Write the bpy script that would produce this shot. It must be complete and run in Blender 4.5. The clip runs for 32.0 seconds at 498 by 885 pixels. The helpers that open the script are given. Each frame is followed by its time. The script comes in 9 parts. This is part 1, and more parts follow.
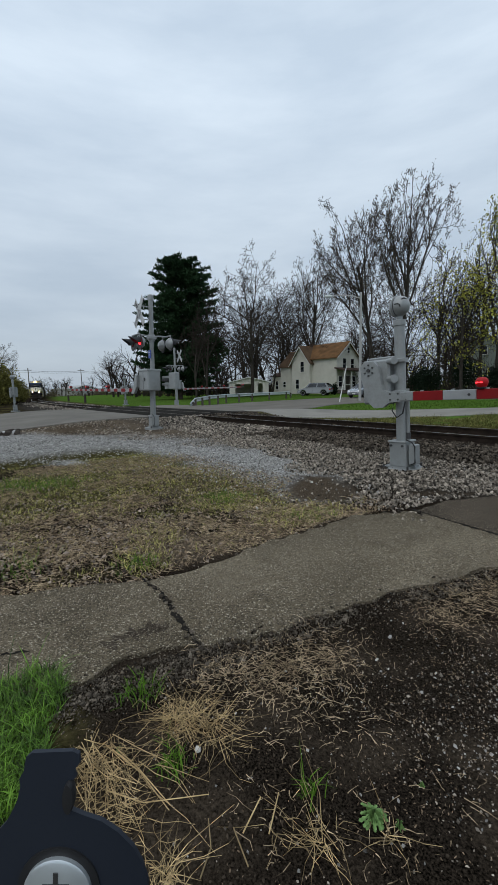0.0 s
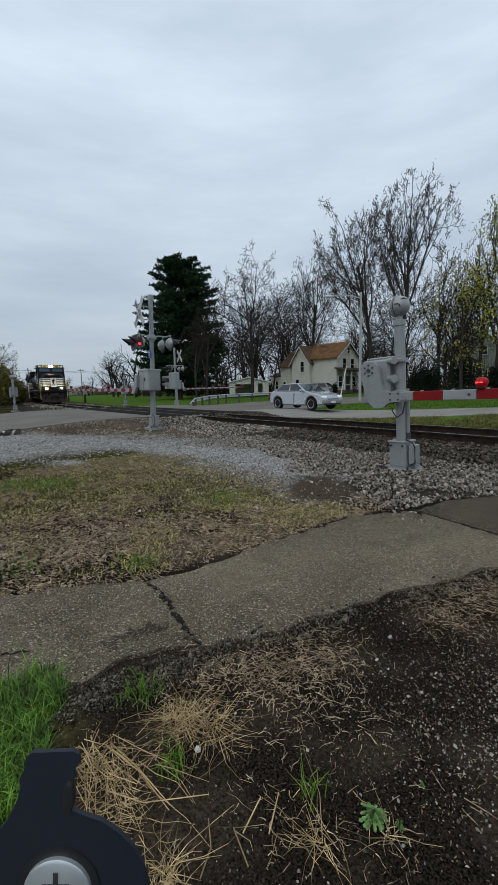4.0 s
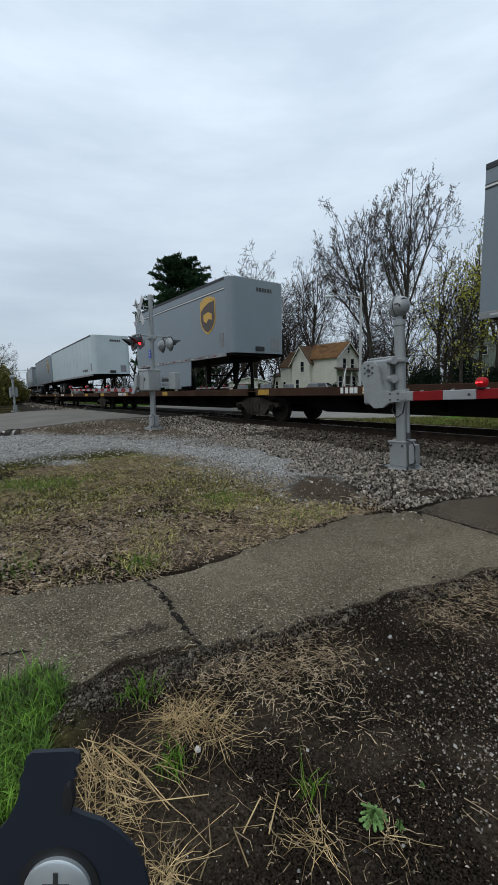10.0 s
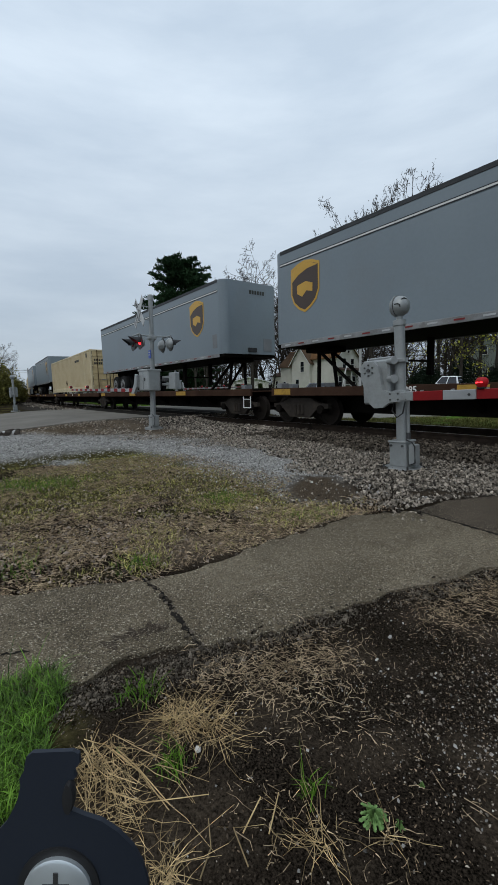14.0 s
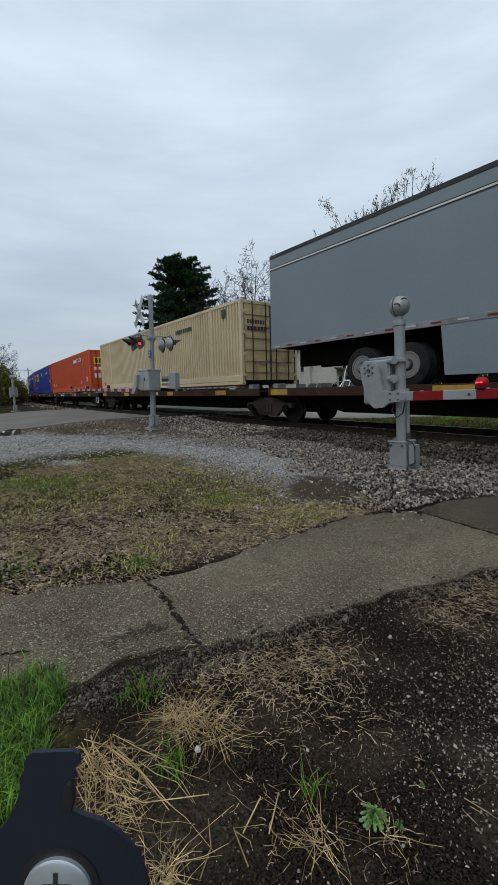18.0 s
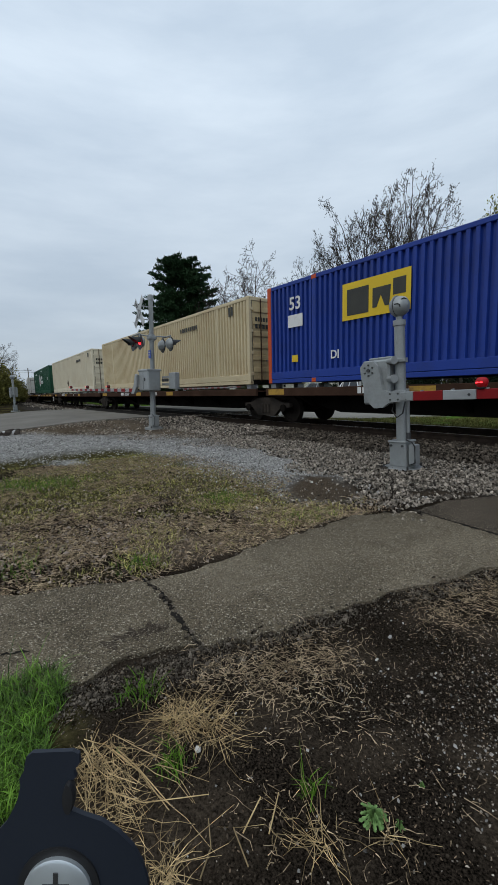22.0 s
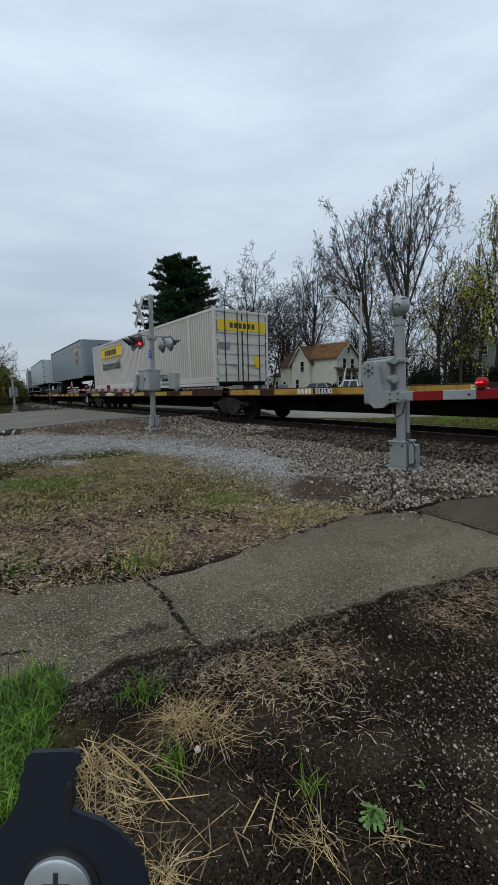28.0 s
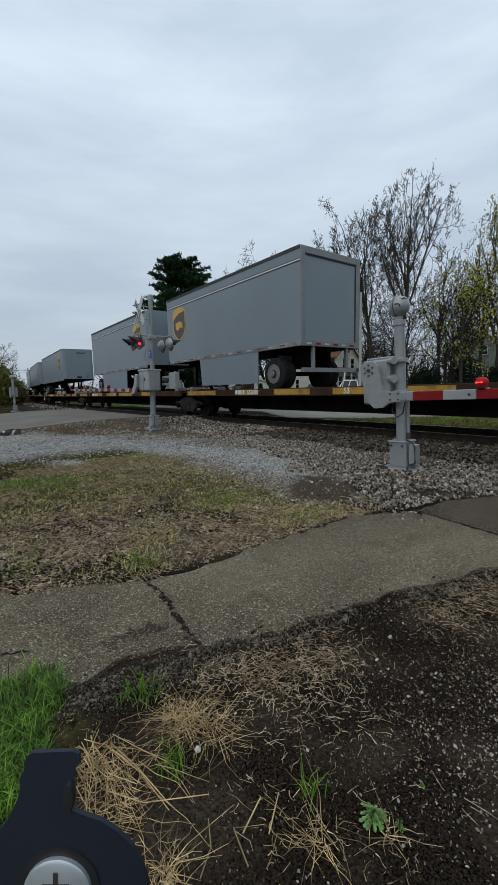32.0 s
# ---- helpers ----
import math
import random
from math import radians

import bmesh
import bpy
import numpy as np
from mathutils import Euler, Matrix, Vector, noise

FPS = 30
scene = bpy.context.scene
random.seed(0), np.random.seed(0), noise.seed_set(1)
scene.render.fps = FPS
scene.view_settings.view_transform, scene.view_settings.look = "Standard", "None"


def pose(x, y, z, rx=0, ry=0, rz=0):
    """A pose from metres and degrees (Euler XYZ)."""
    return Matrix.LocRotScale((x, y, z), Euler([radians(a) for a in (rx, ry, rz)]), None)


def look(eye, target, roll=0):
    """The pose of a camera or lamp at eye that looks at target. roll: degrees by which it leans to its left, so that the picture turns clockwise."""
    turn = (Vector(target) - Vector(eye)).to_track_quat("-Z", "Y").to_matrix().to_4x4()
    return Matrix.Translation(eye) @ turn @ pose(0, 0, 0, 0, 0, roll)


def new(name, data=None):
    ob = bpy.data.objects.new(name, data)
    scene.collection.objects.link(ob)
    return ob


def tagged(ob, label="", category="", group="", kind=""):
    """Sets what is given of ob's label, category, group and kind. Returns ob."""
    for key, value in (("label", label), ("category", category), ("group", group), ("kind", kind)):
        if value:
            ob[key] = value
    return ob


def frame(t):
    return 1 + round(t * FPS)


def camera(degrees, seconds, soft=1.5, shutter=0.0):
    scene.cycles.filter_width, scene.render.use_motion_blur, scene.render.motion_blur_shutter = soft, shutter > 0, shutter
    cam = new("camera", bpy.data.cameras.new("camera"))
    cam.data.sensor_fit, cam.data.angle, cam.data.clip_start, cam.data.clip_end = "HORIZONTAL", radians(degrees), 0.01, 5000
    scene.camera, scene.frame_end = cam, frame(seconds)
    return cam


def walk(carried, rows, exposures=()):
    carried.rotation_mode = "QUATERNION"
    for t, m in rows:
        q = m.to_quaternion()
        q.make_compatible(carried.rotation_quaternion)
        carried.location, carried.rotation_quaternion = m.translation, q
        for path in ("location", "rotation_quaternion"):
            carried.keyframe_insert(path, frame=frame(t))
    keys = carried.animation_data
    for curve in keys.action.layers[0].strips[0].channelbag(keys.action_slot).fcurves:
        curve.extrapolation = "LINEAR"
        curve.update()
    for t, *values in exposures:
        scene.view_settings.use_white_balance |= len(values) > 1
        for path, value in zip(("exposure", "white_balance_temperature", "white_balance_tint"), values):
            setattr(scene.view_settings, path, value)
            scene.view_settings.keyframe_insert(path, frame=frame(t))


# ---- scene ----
# ---- camera ----
cam = camera(62.85, 32.0, soft=0.6)
EYE = (0.0, 0.0, 1.077)
AIM = look(EYE, (-0.8005 * 0.99171, 0.5993 * 0.99171, 1.077 - 0.12854), -1.415)
walk(cam, [(0.0, AIM), (32.0, AIM)], [(0.0, 0.0), (6.0, -0.03), (7.4, 0.0), (8.2, 0.12), (9.0, 0.17), (10.3, 0.10), (11.5, 0.05), (13.0, 0.0), (32.0, 0.0)])

# ---- world, sun ----
world = bpy.data.worlds.new("overcast_sky")
scene.world = world
world.use_nodes = True
wn, wl = world.node_tree.nodes, world.node_tree.links
wn.clear()
w_out = wn.new("ShaderNodeOutputWorld")
w_bg = wn.new("ShaderNodeBackground")
w_sky = wn.new("ShaderNodeTexSky")
w_sky.sky_type = "NISHITA"
w_sky.sun_disc = False
w_sky.sun_elevation = radians(48)
w_sky.sun_rotation = radians(200)
w_sky.air_density = 1.0
w_sky.dust_density = 3.0
w_tc = wn.new("ShaderNodeTexCoord")
w_map = wn.new("ShaderNodeMapping")
w_map.inputs["Scale"].default_value = (1.0, 1.0, 4.6)
w_n = wn.new("ShaderNodeTexNoise")
w_n.inputs["Scale"].default_value = 2.6
w_n.inputs["Detail"].default_value = 6.0
w_n.inputs["Roughness"].default_value = 0.55
w_ramp = wn.new("ShaderNodeValToRGB")
w_ramp.color_ramp.elements[0].position = 0.30
w_ramp.color_ramp.elements[0].color = (4.35, 5.2, 6.15, 1)
w_ramp.color_ramp.elements[1].position = 0.72
w_ramp.color_ramp.elements[1].color = (5.65, 6.5, 7.35, 1)
w_sep = wn.new("ShaderNodeSeparateXYZ")
w_h = wn.new("ShaderNodeMapRange")
w_h.inputs["From Min"].default_value = 0.0
w_h.inputs["From Max"].default_value = 0.55
w_h.inputs["To Min"].default_value = 0.72
w_h.inputs["To Max"].default_value = 1.10
w_mul = wn.new("ShaderNodeMix")
w_mul.data_type, w_mul.blend_type = "RGBA", "MULTIPLY"
w_mul.inputs["Factor"].default_value = 1.0
w_mix = wn.new("ShaderNodeMix")
w_mix.data_type = "RGBA"
w_mix.inputs["Factor"].default_value = 0.90
wl.new(w_tc.outputs["Generated"], w_map.inputs["Vector"])
wl.new(w_map.outputs["Vector"], w_n.inputs["Vector"])
wl.new(w_n.outputs["Fac"], w_ramp.inputs["Fac"])
wl.new(w_tc.outputs["Generated"], w_sep.inputs["Vector"])
wl.new(w_sep.outputs["Z"], w_h.inputs["Value"])
wl.new(w_ramp.outputs["Color"], w_mul.inputs["A"])
wl.new(w_h.outputs["Result"], w_mul.inputs["B"])
wl.new(w_sky.outputs["Color"], w_mix.inputs["A"])
wl.new(w_mul.outputs["Result"], w_mix.inputs["B"])
wl.new(w_mix.outputs["Result"], w_bg.inputs["Color"])
w_bg.inputs["Strength"].default_value = 0.127
wl.new(w_bg.outputs["Background"], w_out.inputs["Surface"])

sun = new("sun", bpy.data.lights.new("sun", "SUN"))
sun.data.energy = 0.7
sun.data.angle = radians(40)
sun.data.color = (1.0, 0.97, 0.93)
sun.matrix_world = look((0, 0, 50), (-12, 22, 18))

# ---- materials ----
def surface(name, a, b, scale=4.0, fine=60.0, rough=0.8, metal=0.0, bump=0.25, depth=0.01, dark=0.0, dirt=None, dirt_amount=0.0,
            dirt_scale=1.2, coord="Object", vary=0.0, stretch=None, rvary=0.1, coat=0.0):
    """A surface of two tones: broad variation, fine grain, optional dirt and difference from piece to piece."""
    m = bpy.data.materials.new(name)
    m.use_nodes = True
    n, l = m.node_tree.nodes, m.node_tree.links
    bs = n["Principled BSDF"]
    tc = n.new("ShaderNodeTexCoord")
    vec = tc.outputs[coord]
    if stretch:
        mp = n.new("ShaderNodeMapping")
        mp.inputs["Scale"].default_value = stretch
        l.new(vec, mp.inputs["Vector"])
        vec = mp.outputs["Vector"]
    n1, n2 = n.new("ShaderNodeTexNoise"), n.new("ShaderNodeTexNoise")
    n1.inputs["Scale"].default_value, n1.inputs["Detail"].default_value = scale, 5.0
    n2.inputs["Scale"].default_value, n2.inputs["Detail"].default_value = fine, 4.0
    l.new(vec, n1.inputs["Vector"]), l.new(vec, n2.inputs["Vector"])
    add = n.new("ShaderNodeMath")
    add.operation = "MULTIPLY_ADD"
    add.inputs[1].default_value = 0.45
    l.new(n2.outputs["Fac"], add.inputs[0])
    sc = n.new("ShaderNodeMath")
    sc.operation = "MULTIPLY_ADD"
    sc.inputs[1].default_value, sc.inputs[2].default_value = 1.6, -0.55
    l.new(n1.outputs["Fac"], sc.inputs[0])
    l.new(sc.outputs[0], add.inputs[2])
    mix = n.new("ShaderNodeMix")
    mix.data_type = "RGBA"
    mix.inputs["A"].default_value, mix.inputs["B"].default_value = (*a, 1), (*b, 1)
    l.new(add.outputs[0], mix.inputs["Factor"])
    col = mix.outputs["Result"]
    if dirt:
        n3 = n.new("ShaderNodeTexNoise")
        n3.inputs["Scale"].default_value, n3.inputs["Detail"].default_value = dirt_scale, 8.0
        n3.inputs["Roughness"].default_value = 0.7
        l.new(vec, n3.inputs["Vector"])
        rp = n.new("ShaderNodeMapRange")
        rp.inputs["From Min"].default_value, rp.inputs["From Max"].default_value = 0.48, 0.72
        rp.inputs["To Max"].default_value = dirt_amount
        l.new(n3.outputs["Fac"], rp.inputs["Value"])
        mx = n.new("ShaderNodeMix")
        mx.data_type = "RGBA"
        mx.inputs["B"].default_value = (*dirt, 1)
        l.new(rp.outputs["Result"], mx.inputs["Factor"])
        l.new(col, mx.inputs["A"])
        col = mx.outputs["Result"]
    if vary:
        oi = n.new("ShaderNodeObjectInfo") if vary > 0 else n.new("ShaderNodeNewGeometry")
        hs = n.new("ShaderNodeHueSaturation")
        mr = n.new("ShaderNodeMapRange")
        mr.inputs["To Min"].default_value, mr.inputs["To Max"].default_value = 1 - abs(vary), 1 + abs(vary)
        l.new(oi.outputs["Random" if vary > 0 else "Random Per Island"], mr.inputs["Value"])
        l.new(mr.outputs["Result"], hs.inputs["Value"])
        l.new(col, hs.inputs["Color"])
        col = hs.outputs["Color"]
    l.new(col, bs.inputs["Base Color"])
    rr = n.new("ShaderNodeMapRange")
    rr.inputs["To Min"].default_value, rr.inputs["To Max"].default_value = max(rough - rvary, 0.02), min(rough + rvary, 1)
    l.new(n1.outputs["Fac"], rr.inputs["Value"])
    l.new(rr.outputs["Result"], bs.inputs["Roughness"])
    bs.inputs["Metallic"].default_value = metal
    bs.inputs["Specular IOR Level"].default_value = 0.5 if rough < 0.45 else 0.3 if rough < 0.75 else 0.03
    if coat:
        bs.inputs["Coat Weight"].default_value = coat
    if bump:
        bp = n.new("ShaderNodeBump")
        bp.inputs["Strength"].default_value, bp.inputs["Distance"].default_value = bump, depth
        l.new(n2.outputs["Fac"], bp.inputs["Height"])
        l.new(bp.outputs["Normal"], bs.inputs["Normal"])
    return m


def glow(name, col, strength):
    m = bpy.data.materials.new(name)
    m.use_nodes = True
    bs = m.node_tree.nodes["Principled BSDF"]
    bs.inputs["Base Color"].default_value = (*col, 1)
    bs.inputs["Emission Color"].default_value = (*col, 1)
    bs.inputs["Emission Strength"].default_value = strength
    return m


def glassy(name, col, rough=0.05):
    m = bpy.data.materials.new(name)
    m.use_nodes = True
    bs = m.node_tree.nodes["Principled BSDF"]
    bs.inputs["Base Color"].default_value = (*col, 1)
    bs.inputs["Roughness"].default_value = rough
    bs.inputs["IOR"].default_value = 1.5
    bs.inputs["Coat Weight"].default_value = 1.0
    bs.inputs["Coat Roughness"].default_value = 0.03
    return m


M_ASPHALT = surface("worn_asphalt", (0.125, 0.115, 0.100), (0.205, 0.190, 0.165), 0.5, 90, 0.85, bump=0.5, depth=0.006, dirt=(0.12, 0.113, 0.10), dirt_amount=0.5, dirt_scale=0.35)

# Lighter copy of the asphalt: brightness from the grazing view is put into its colour.
M_LANE = surface("grazing_bright_lane_asphalt", (0.19, 0.18, 0.16), (0.30, 0.283, 0.25), 0.5, 90, 0.85, bump=0.5, depth=0.006, dirt=(0.12, 0.113, 0.10), dirt_amount=0.5, dirt_scale=0.35)


def speckled(name, dark, mid, chip, size, share, bump):
    """Worn asphalt: a binder with pale and dark chips showing in it, and broad stains."""
    m = surface(name, dark, mid, 1.1, 25, 0.92, bump=0.0, dirt=tuple(0.55 * c for c in dark), dirt_amount=0.7, dirt_scale=1.7)
    n, l = m.node_tree.nodes, m.node_tree.links
    bs = n["Principled BSDF"]
    base = bs.inputs["Base Color"].links[0].from_socket
    tc = n.new("ShaderNodeTexCoord")
    vo = n.new("ShaderNodeTexVoronoi")
    vo.inputs["Scale"].default_value = 1.0 / size
    l.new(tc.outputs["Object"], vo.inputs["Vector"])
    sp = n.new("ShaderNodeSeparateColor")
    l.new(vo.outputs["Color"], sp.inputs["Color"])
    pick = n.new("ShaderNodeMapRange")
    pick.inputs["From Min"].default_value, pick.inputs["From Max"].default_value = 1 - share, 1.0
    l.new(sp.outputs["Red"], pick.inputs["Value"])
    ch = n.new("ShaderNodeMix")
    ch.data_type = "RGBA"
    ch.inputs["B"].default_value = (*chip, 1)
    l.new(pick.outputs["Result"], ch.inputs["Factor"]), l.new(base, ch.inputs["A"])
    hs = n.new("ShaderNodeHueSaturation")
    mr = n.new("ShaderNodeMapRange")
    mr.inputs["To Min"].default_value, mr.inputs["To Max"].default_value = 0.35, 1.50
    l.new(sp.outputs["Green"], mr.inputs["Value"]), l.new(mr.outputs["Result"], hs.inputs["Value"])
    l.new(ch.outputs["Result"], hs.inputs["Color"]), l.new(hs.outputs["Color"], bs.inputs["Base Color"])
    bp = n.new("ShaderNodeBump")
    bp.invert = True
    bp.inputs["Strength"].default_value, bp.inputs["Distance"].default_value = bump, size * 0.6
    l.new(vo.outputs["Distance"], bp.inputs["Height"]), l.new(bp.outputs["Normal"], bs.inputs["Normal"])
    return m


M_PATH = speckled("path_asphalt", (0.078, 0.063, 0.042), (0.192, 0.158, 0.110), (0.42, 0.37, 0.29), 0.0060, 0.18, 1.0)
M_APRON = speckled("dark_apron_asphalt", (0.045, 0.035, 0.025), (0.10, 0.080, 0.059), (0.30, 0.26, 0.20), 0.0065, 0.2, 1.0)
M_TAR = surface("dark_tar", (0.010, 0.009, 0.008), (0.028, 0.025, 0.021), 5, 90, 0.95, bump=0.4, rvary=0.03)
M_STONE = surface("ballast_stone", (0.028, 0.023, 0.018), (0.45, 0.39, 0.32), 9, 50, 0.9, bump=0.3, vary=-0.9)
M_MULCH = surface("bark_and_stone_chips", (0.05, 0.036, 0.028), (0.40, 0.33, 0.265), 9, 60, 0.9, bump=0, vary=-0.85)
M_PALESTONE = surface("pale_gravel", (0.15, 0.144, 0.133), (0.48, 0.463, 0.43), 6, 50, 0.9, bump=0.3, vary=-0.7)
M_RAIL = surface("rail_steel", (0.014, 0.011, 0.009), (0.042, 0.031, 0.024), 6, 60, 0.85, 0.1, bump=0.3, depth=0.003)
M_RAILTOP = surface("polished_rail_head", (0.42, 0.41, 0.40), (0.6, 0.59, 0.57), 3, 60, 0.28, 1.0, bump=0.05, stretch=(0.2, 4, 4))
M_TIE = surface("tie_wood", (0.035, 0.03, 0.026), (0.085, 0.072, 0.06), 3, 40, 0.9, bump=0.6, vary=0.25, stretch=(4, 0.6, 4))
M_GALV = surface("galvanised_grey_paint", (0.235, 0.250, 0.248), (0.35, 0.366, 0.362), 3, 40, 0.42, 0.25, bump=0.06, depth=0.002, dirt=(0.11, 0.105, 0.10), dirt_amount=0.5, dirt_scale=3)
M_BLACK = surface("black_paint", (0.012, 0.012, 0.013), (0.03, 0.03, 0.031), 5, 60, 0.5, bump=0.05, depth=0.002)
M_WHITE = surface("white_reflective", (0.38, 0.39, 0.39), (0.48, 0.49, 0.49), 4, 60, 0.5, bump=0.03, depth=0.002, dirt=(0.4, 0.38, 0.35), dirt_amount=0.35)
M_STRIPE = surface("grey_white_stripe", (0.25, 0.262, 0.265), (0.34, 0.352, 0.355), 4, 60, 0.6, bump=0.03, depth=0.002, dirt=(0.2, 0.19, 0.18), dirt_amount=0.4)
M_RED = surface("red_reflective", (0.17, 0.003, 0.004), (0.24, 0.004, 0.006), 4, 60, 0.7, bump=0.03, depth=0.002)
M_BLUE = surface("blue_sign", (0.02, 0.06, 0.35), (0.03, 0.09, 0.45), 4, 60, 0.4)
M_REDGLOW = glow("lit_red_lens", (1.0, 0.03, 0.04), 3.0)
M_REDDIM = surface("unlit_red_lens", (0.10, 0.012, 0.012), (0.16, 0.02, 0.02), 6, 40, 0.2)
M_RUBBER = surface("rubber_cable", (0.012, 0.012, 0.012), (0.03, 0.03, 0.03), 9, 80, 0.6)
M_BOLT = surface("dark_bolt", (0.05, 0.05, 0.05), (0.11, 0.11, 0.11), 9, 80, 0.5, 0.6)
M_CRUMB = surface("black_asphalt_crumbs", (0.010, 0.008, 0.006), (0.19, 0.16, 0.125), 9, 60, 0.9, bump=0, vary=-0.85)
M_CLOD = surface("dark_soil_clods", (0.008, 0.006, 0.0045), (0.085, 0.066, 0.048), 9, 60, 0.95, bump=0, vary=-0.5)
M_DARKSTONE = surface("brake_dusted_stone", (0.016, 0.012, 0.009), (0.17, 0.142, 0.112), 6, 50, 0.9, bump=0.3, vary=-0.85)

# ---- mesh tools ----
class Shape:
    """Collects pieces of one mesh."""

    def __init__(self):
        self.v, self.f = [], []

    def add(self, verts, faces):
        k = len(self.v)
        self.v += [tuple(p) for p in verts]
        self.f += [tuple(i + k for i in q) for q in faces]
        return self

    def box(self, x0, x1, y0, y1, z0, z1, bev=0.0):
        if x1 < x0: x0, x1 = x1, x0
        if y1 < y0: y0, y1 = y1, y0
        if z1 < z0: z0, z1 = z1, z0
        b = min(bev, (x1 - x0) / 2.5, (y1 - y0) / 2.5, (z1 - z0) / 2.5)
        if b <= 0:
            vs = [(x, y, z) for x in (x0, x1) for y in (y0, y1) for z in (z0, z1)]
            return self.add(vs, [(0, 1, 3, 2), (4, 6, 7, 5), (0, 4, 5, 1), (2, 3, 7, 6), (0, 2, 6, 4), (1, 5, 7, 3)])
        prof = [(x0 + b, y0), (x1 - b, y0), (x1, y0 + b), (x1, y1 - b), (x1 - b, y1), (x0 + b, y1), (x0, y1 - b), (x0, y0 + b)]
        inner = [(x0 + b, y0 + b), (x1 - b, y0 + b), (x1 - b, y0 + b), (x1 - b, y1 - b), (x1 - b, y1 - b), (x0 + b, y1 - b), (x0 + b, y1 - b), (x0 + b, y0 + b)]
        vs = [(x, y, z0) for x, y in inner] + [(x, y, z0 + b) for x, y in prof] + [(x, y, z1 - b) for x, y in prof] + [(x, y, z1) for x, y in inner]
        fs = []
        for r in range(3):
            for i in range(8):
                j = (i + 1) % 8
                q = (r * 8 + i, r * 8 + j, r * 8 + 8 + j, r * 8 + 8 + i)
                fs.append(q)
        fs += [(7, 5, 3, 1), (24, 26, 28, 30)]
        return self.add(vs, fs)

    def tube(self, p0, p1, r0, r1=None, n=12, caps=True):
        r1 = r0 if r1 is None else r1
        p0, p1 = Vector(p0), Vector(p1)
        q = (p1 - p0).to_track_quat("Z", "Y")
        vs = []
        for p, r in ((p0, r0), (p1, r1)):
            vs += [p + q @ Vector((r * math.cos(2 * math.pi * i / n), r * math.sin(2 * math.pi * i / n), 0)) for i in range(n)]
        fs = [(i, (i + 1) % n, n + (i + 1) % n, n + i) for i in range(n)]
        if caps:
            fs += [tuple(reversed(range(n))), tuple(range(n, 2 * n))]
        return self.add(vs, fs)

    def path(self, pts, r, n=8):
        """A round bar along a line of points."""
        pts = [Vector(p) for p in pts]
        vs, fs = [], []
        for i, p in enumerate(pts):
            d = pts[min(i + 1, len(pts) - 1)] - pts[max(i - 1, 0)]
            q = d.to_track_quat("Z", "Y")
            vs += [p + q @ Vector((r * math.cos(2 * math.pi * k / n), r * math.sin(2 * math.pi * k / n), 0)) for k in range(n)]
        for i in range(len(pts) - 1):
            fs += [(i * n + k, i * n + (k + 1) % n, (i + 1) * n + (k + 1) % n, (i + 1) * n + k) for k in range(n)]
        fs += [tuple(reversed(range(n))), tuple(range((len(pts) - 1) * n, len(pts) * n))]
        return self.add(vs, fs)

    def turned(self, profile, axis="z", n=20, at=(0, 0, 0)):
        """A body of revolution: profile of (radius, height)."""
        vs, fs = [], []
        for r, h in profile:
            for i in range(n):
                c, s = r * math.cos(2 * math.pi * i / n), r * math.sin(2 * math.pi * i / n)
                p = {"z": (c, s, h), "x": (h, c, s), "y": (s, h, c)}[axis]
                vs.append((p[0] + at[0], p[1] + at[1], p[2] + at[2]))
        for k in range(len(profile) - 1):
            fs += [(k * n + i, k * n + (i + 1) % n, (k + 1) * n + (i + 1) % n, (k + 1) * n + i) for i in range(n)]
        fs += [tuple(reversed(range(n))), tuple(range((len(profile) - 1) * n, len(profile) * n))]
        return self.add(vs, fs)

    def slab(self, outline, axis, a, b):
        """An outline of (u, v) drawn out along an axis from a to b. axis y: (x, z); x: (y, z); z: (x, y)."""
        n = len(outline)
        put = {"y": lambda u, v, w: (u, w, v), "x": lambda u, v, w: (w, u, v), "z": lambda u, v, w: (u, v, w)}[axis]
        vs = [put(u, v, a) for u, v in outline] + [put(u, v, b) for u, v in outline]
        fs = [(i, (i + 1) % n, n + (i + 1) % n, n + i) for i in range(n)] + [tuple(reversed(range(n))), tuple(range(n, 2 * n))]
        return self.add(vs, fs)

    def moved(self, m):
        self.v = [tuple(m @ Vector(p)) for p in self.v]
        return self

    def join(self, other, m=None):
        return self.add([tuple(m @ Vector(p)) for p in other.v] if m else other.v, other.f)

    def mesh(self, name, material, smooth=False, mend=True):
        me = bpy.data.meshes.new(name)
        me.from_pydata(self.v, [], self.f)
        if mend and len(self.f) < 6000:
            bm = bmesh.new()
            bm.from_mesh(me)
            bmesh.ops.recalc_face_normals(bm, faces=bm.faces)
            bm.to_mesh(me)
            bm.free()
        me.materials.append(material)
        if smooth:
            me.shade_smooth()
            me.set_sharp_from_angle(angle=radians(40))
        return me


def part(name, shape, material, parent=None, label="", smooth=False):
    """One mesh object under a thing or a part."""
    ob = new(name, shape if isinstance(shape, bpy.types.Mesh) else shape.mesh(name, material, smooth))
    if parent is not None:
        ob.parent = parent
    if label:
        ob["label"] = label
    return ob


def thing(name, label, category, group="", kind="", m=None):
    ob = new(name)
    tagged(ob, label, category, group, kind)
    if m is not None:
        ob.matrix_basis = m
    return ob


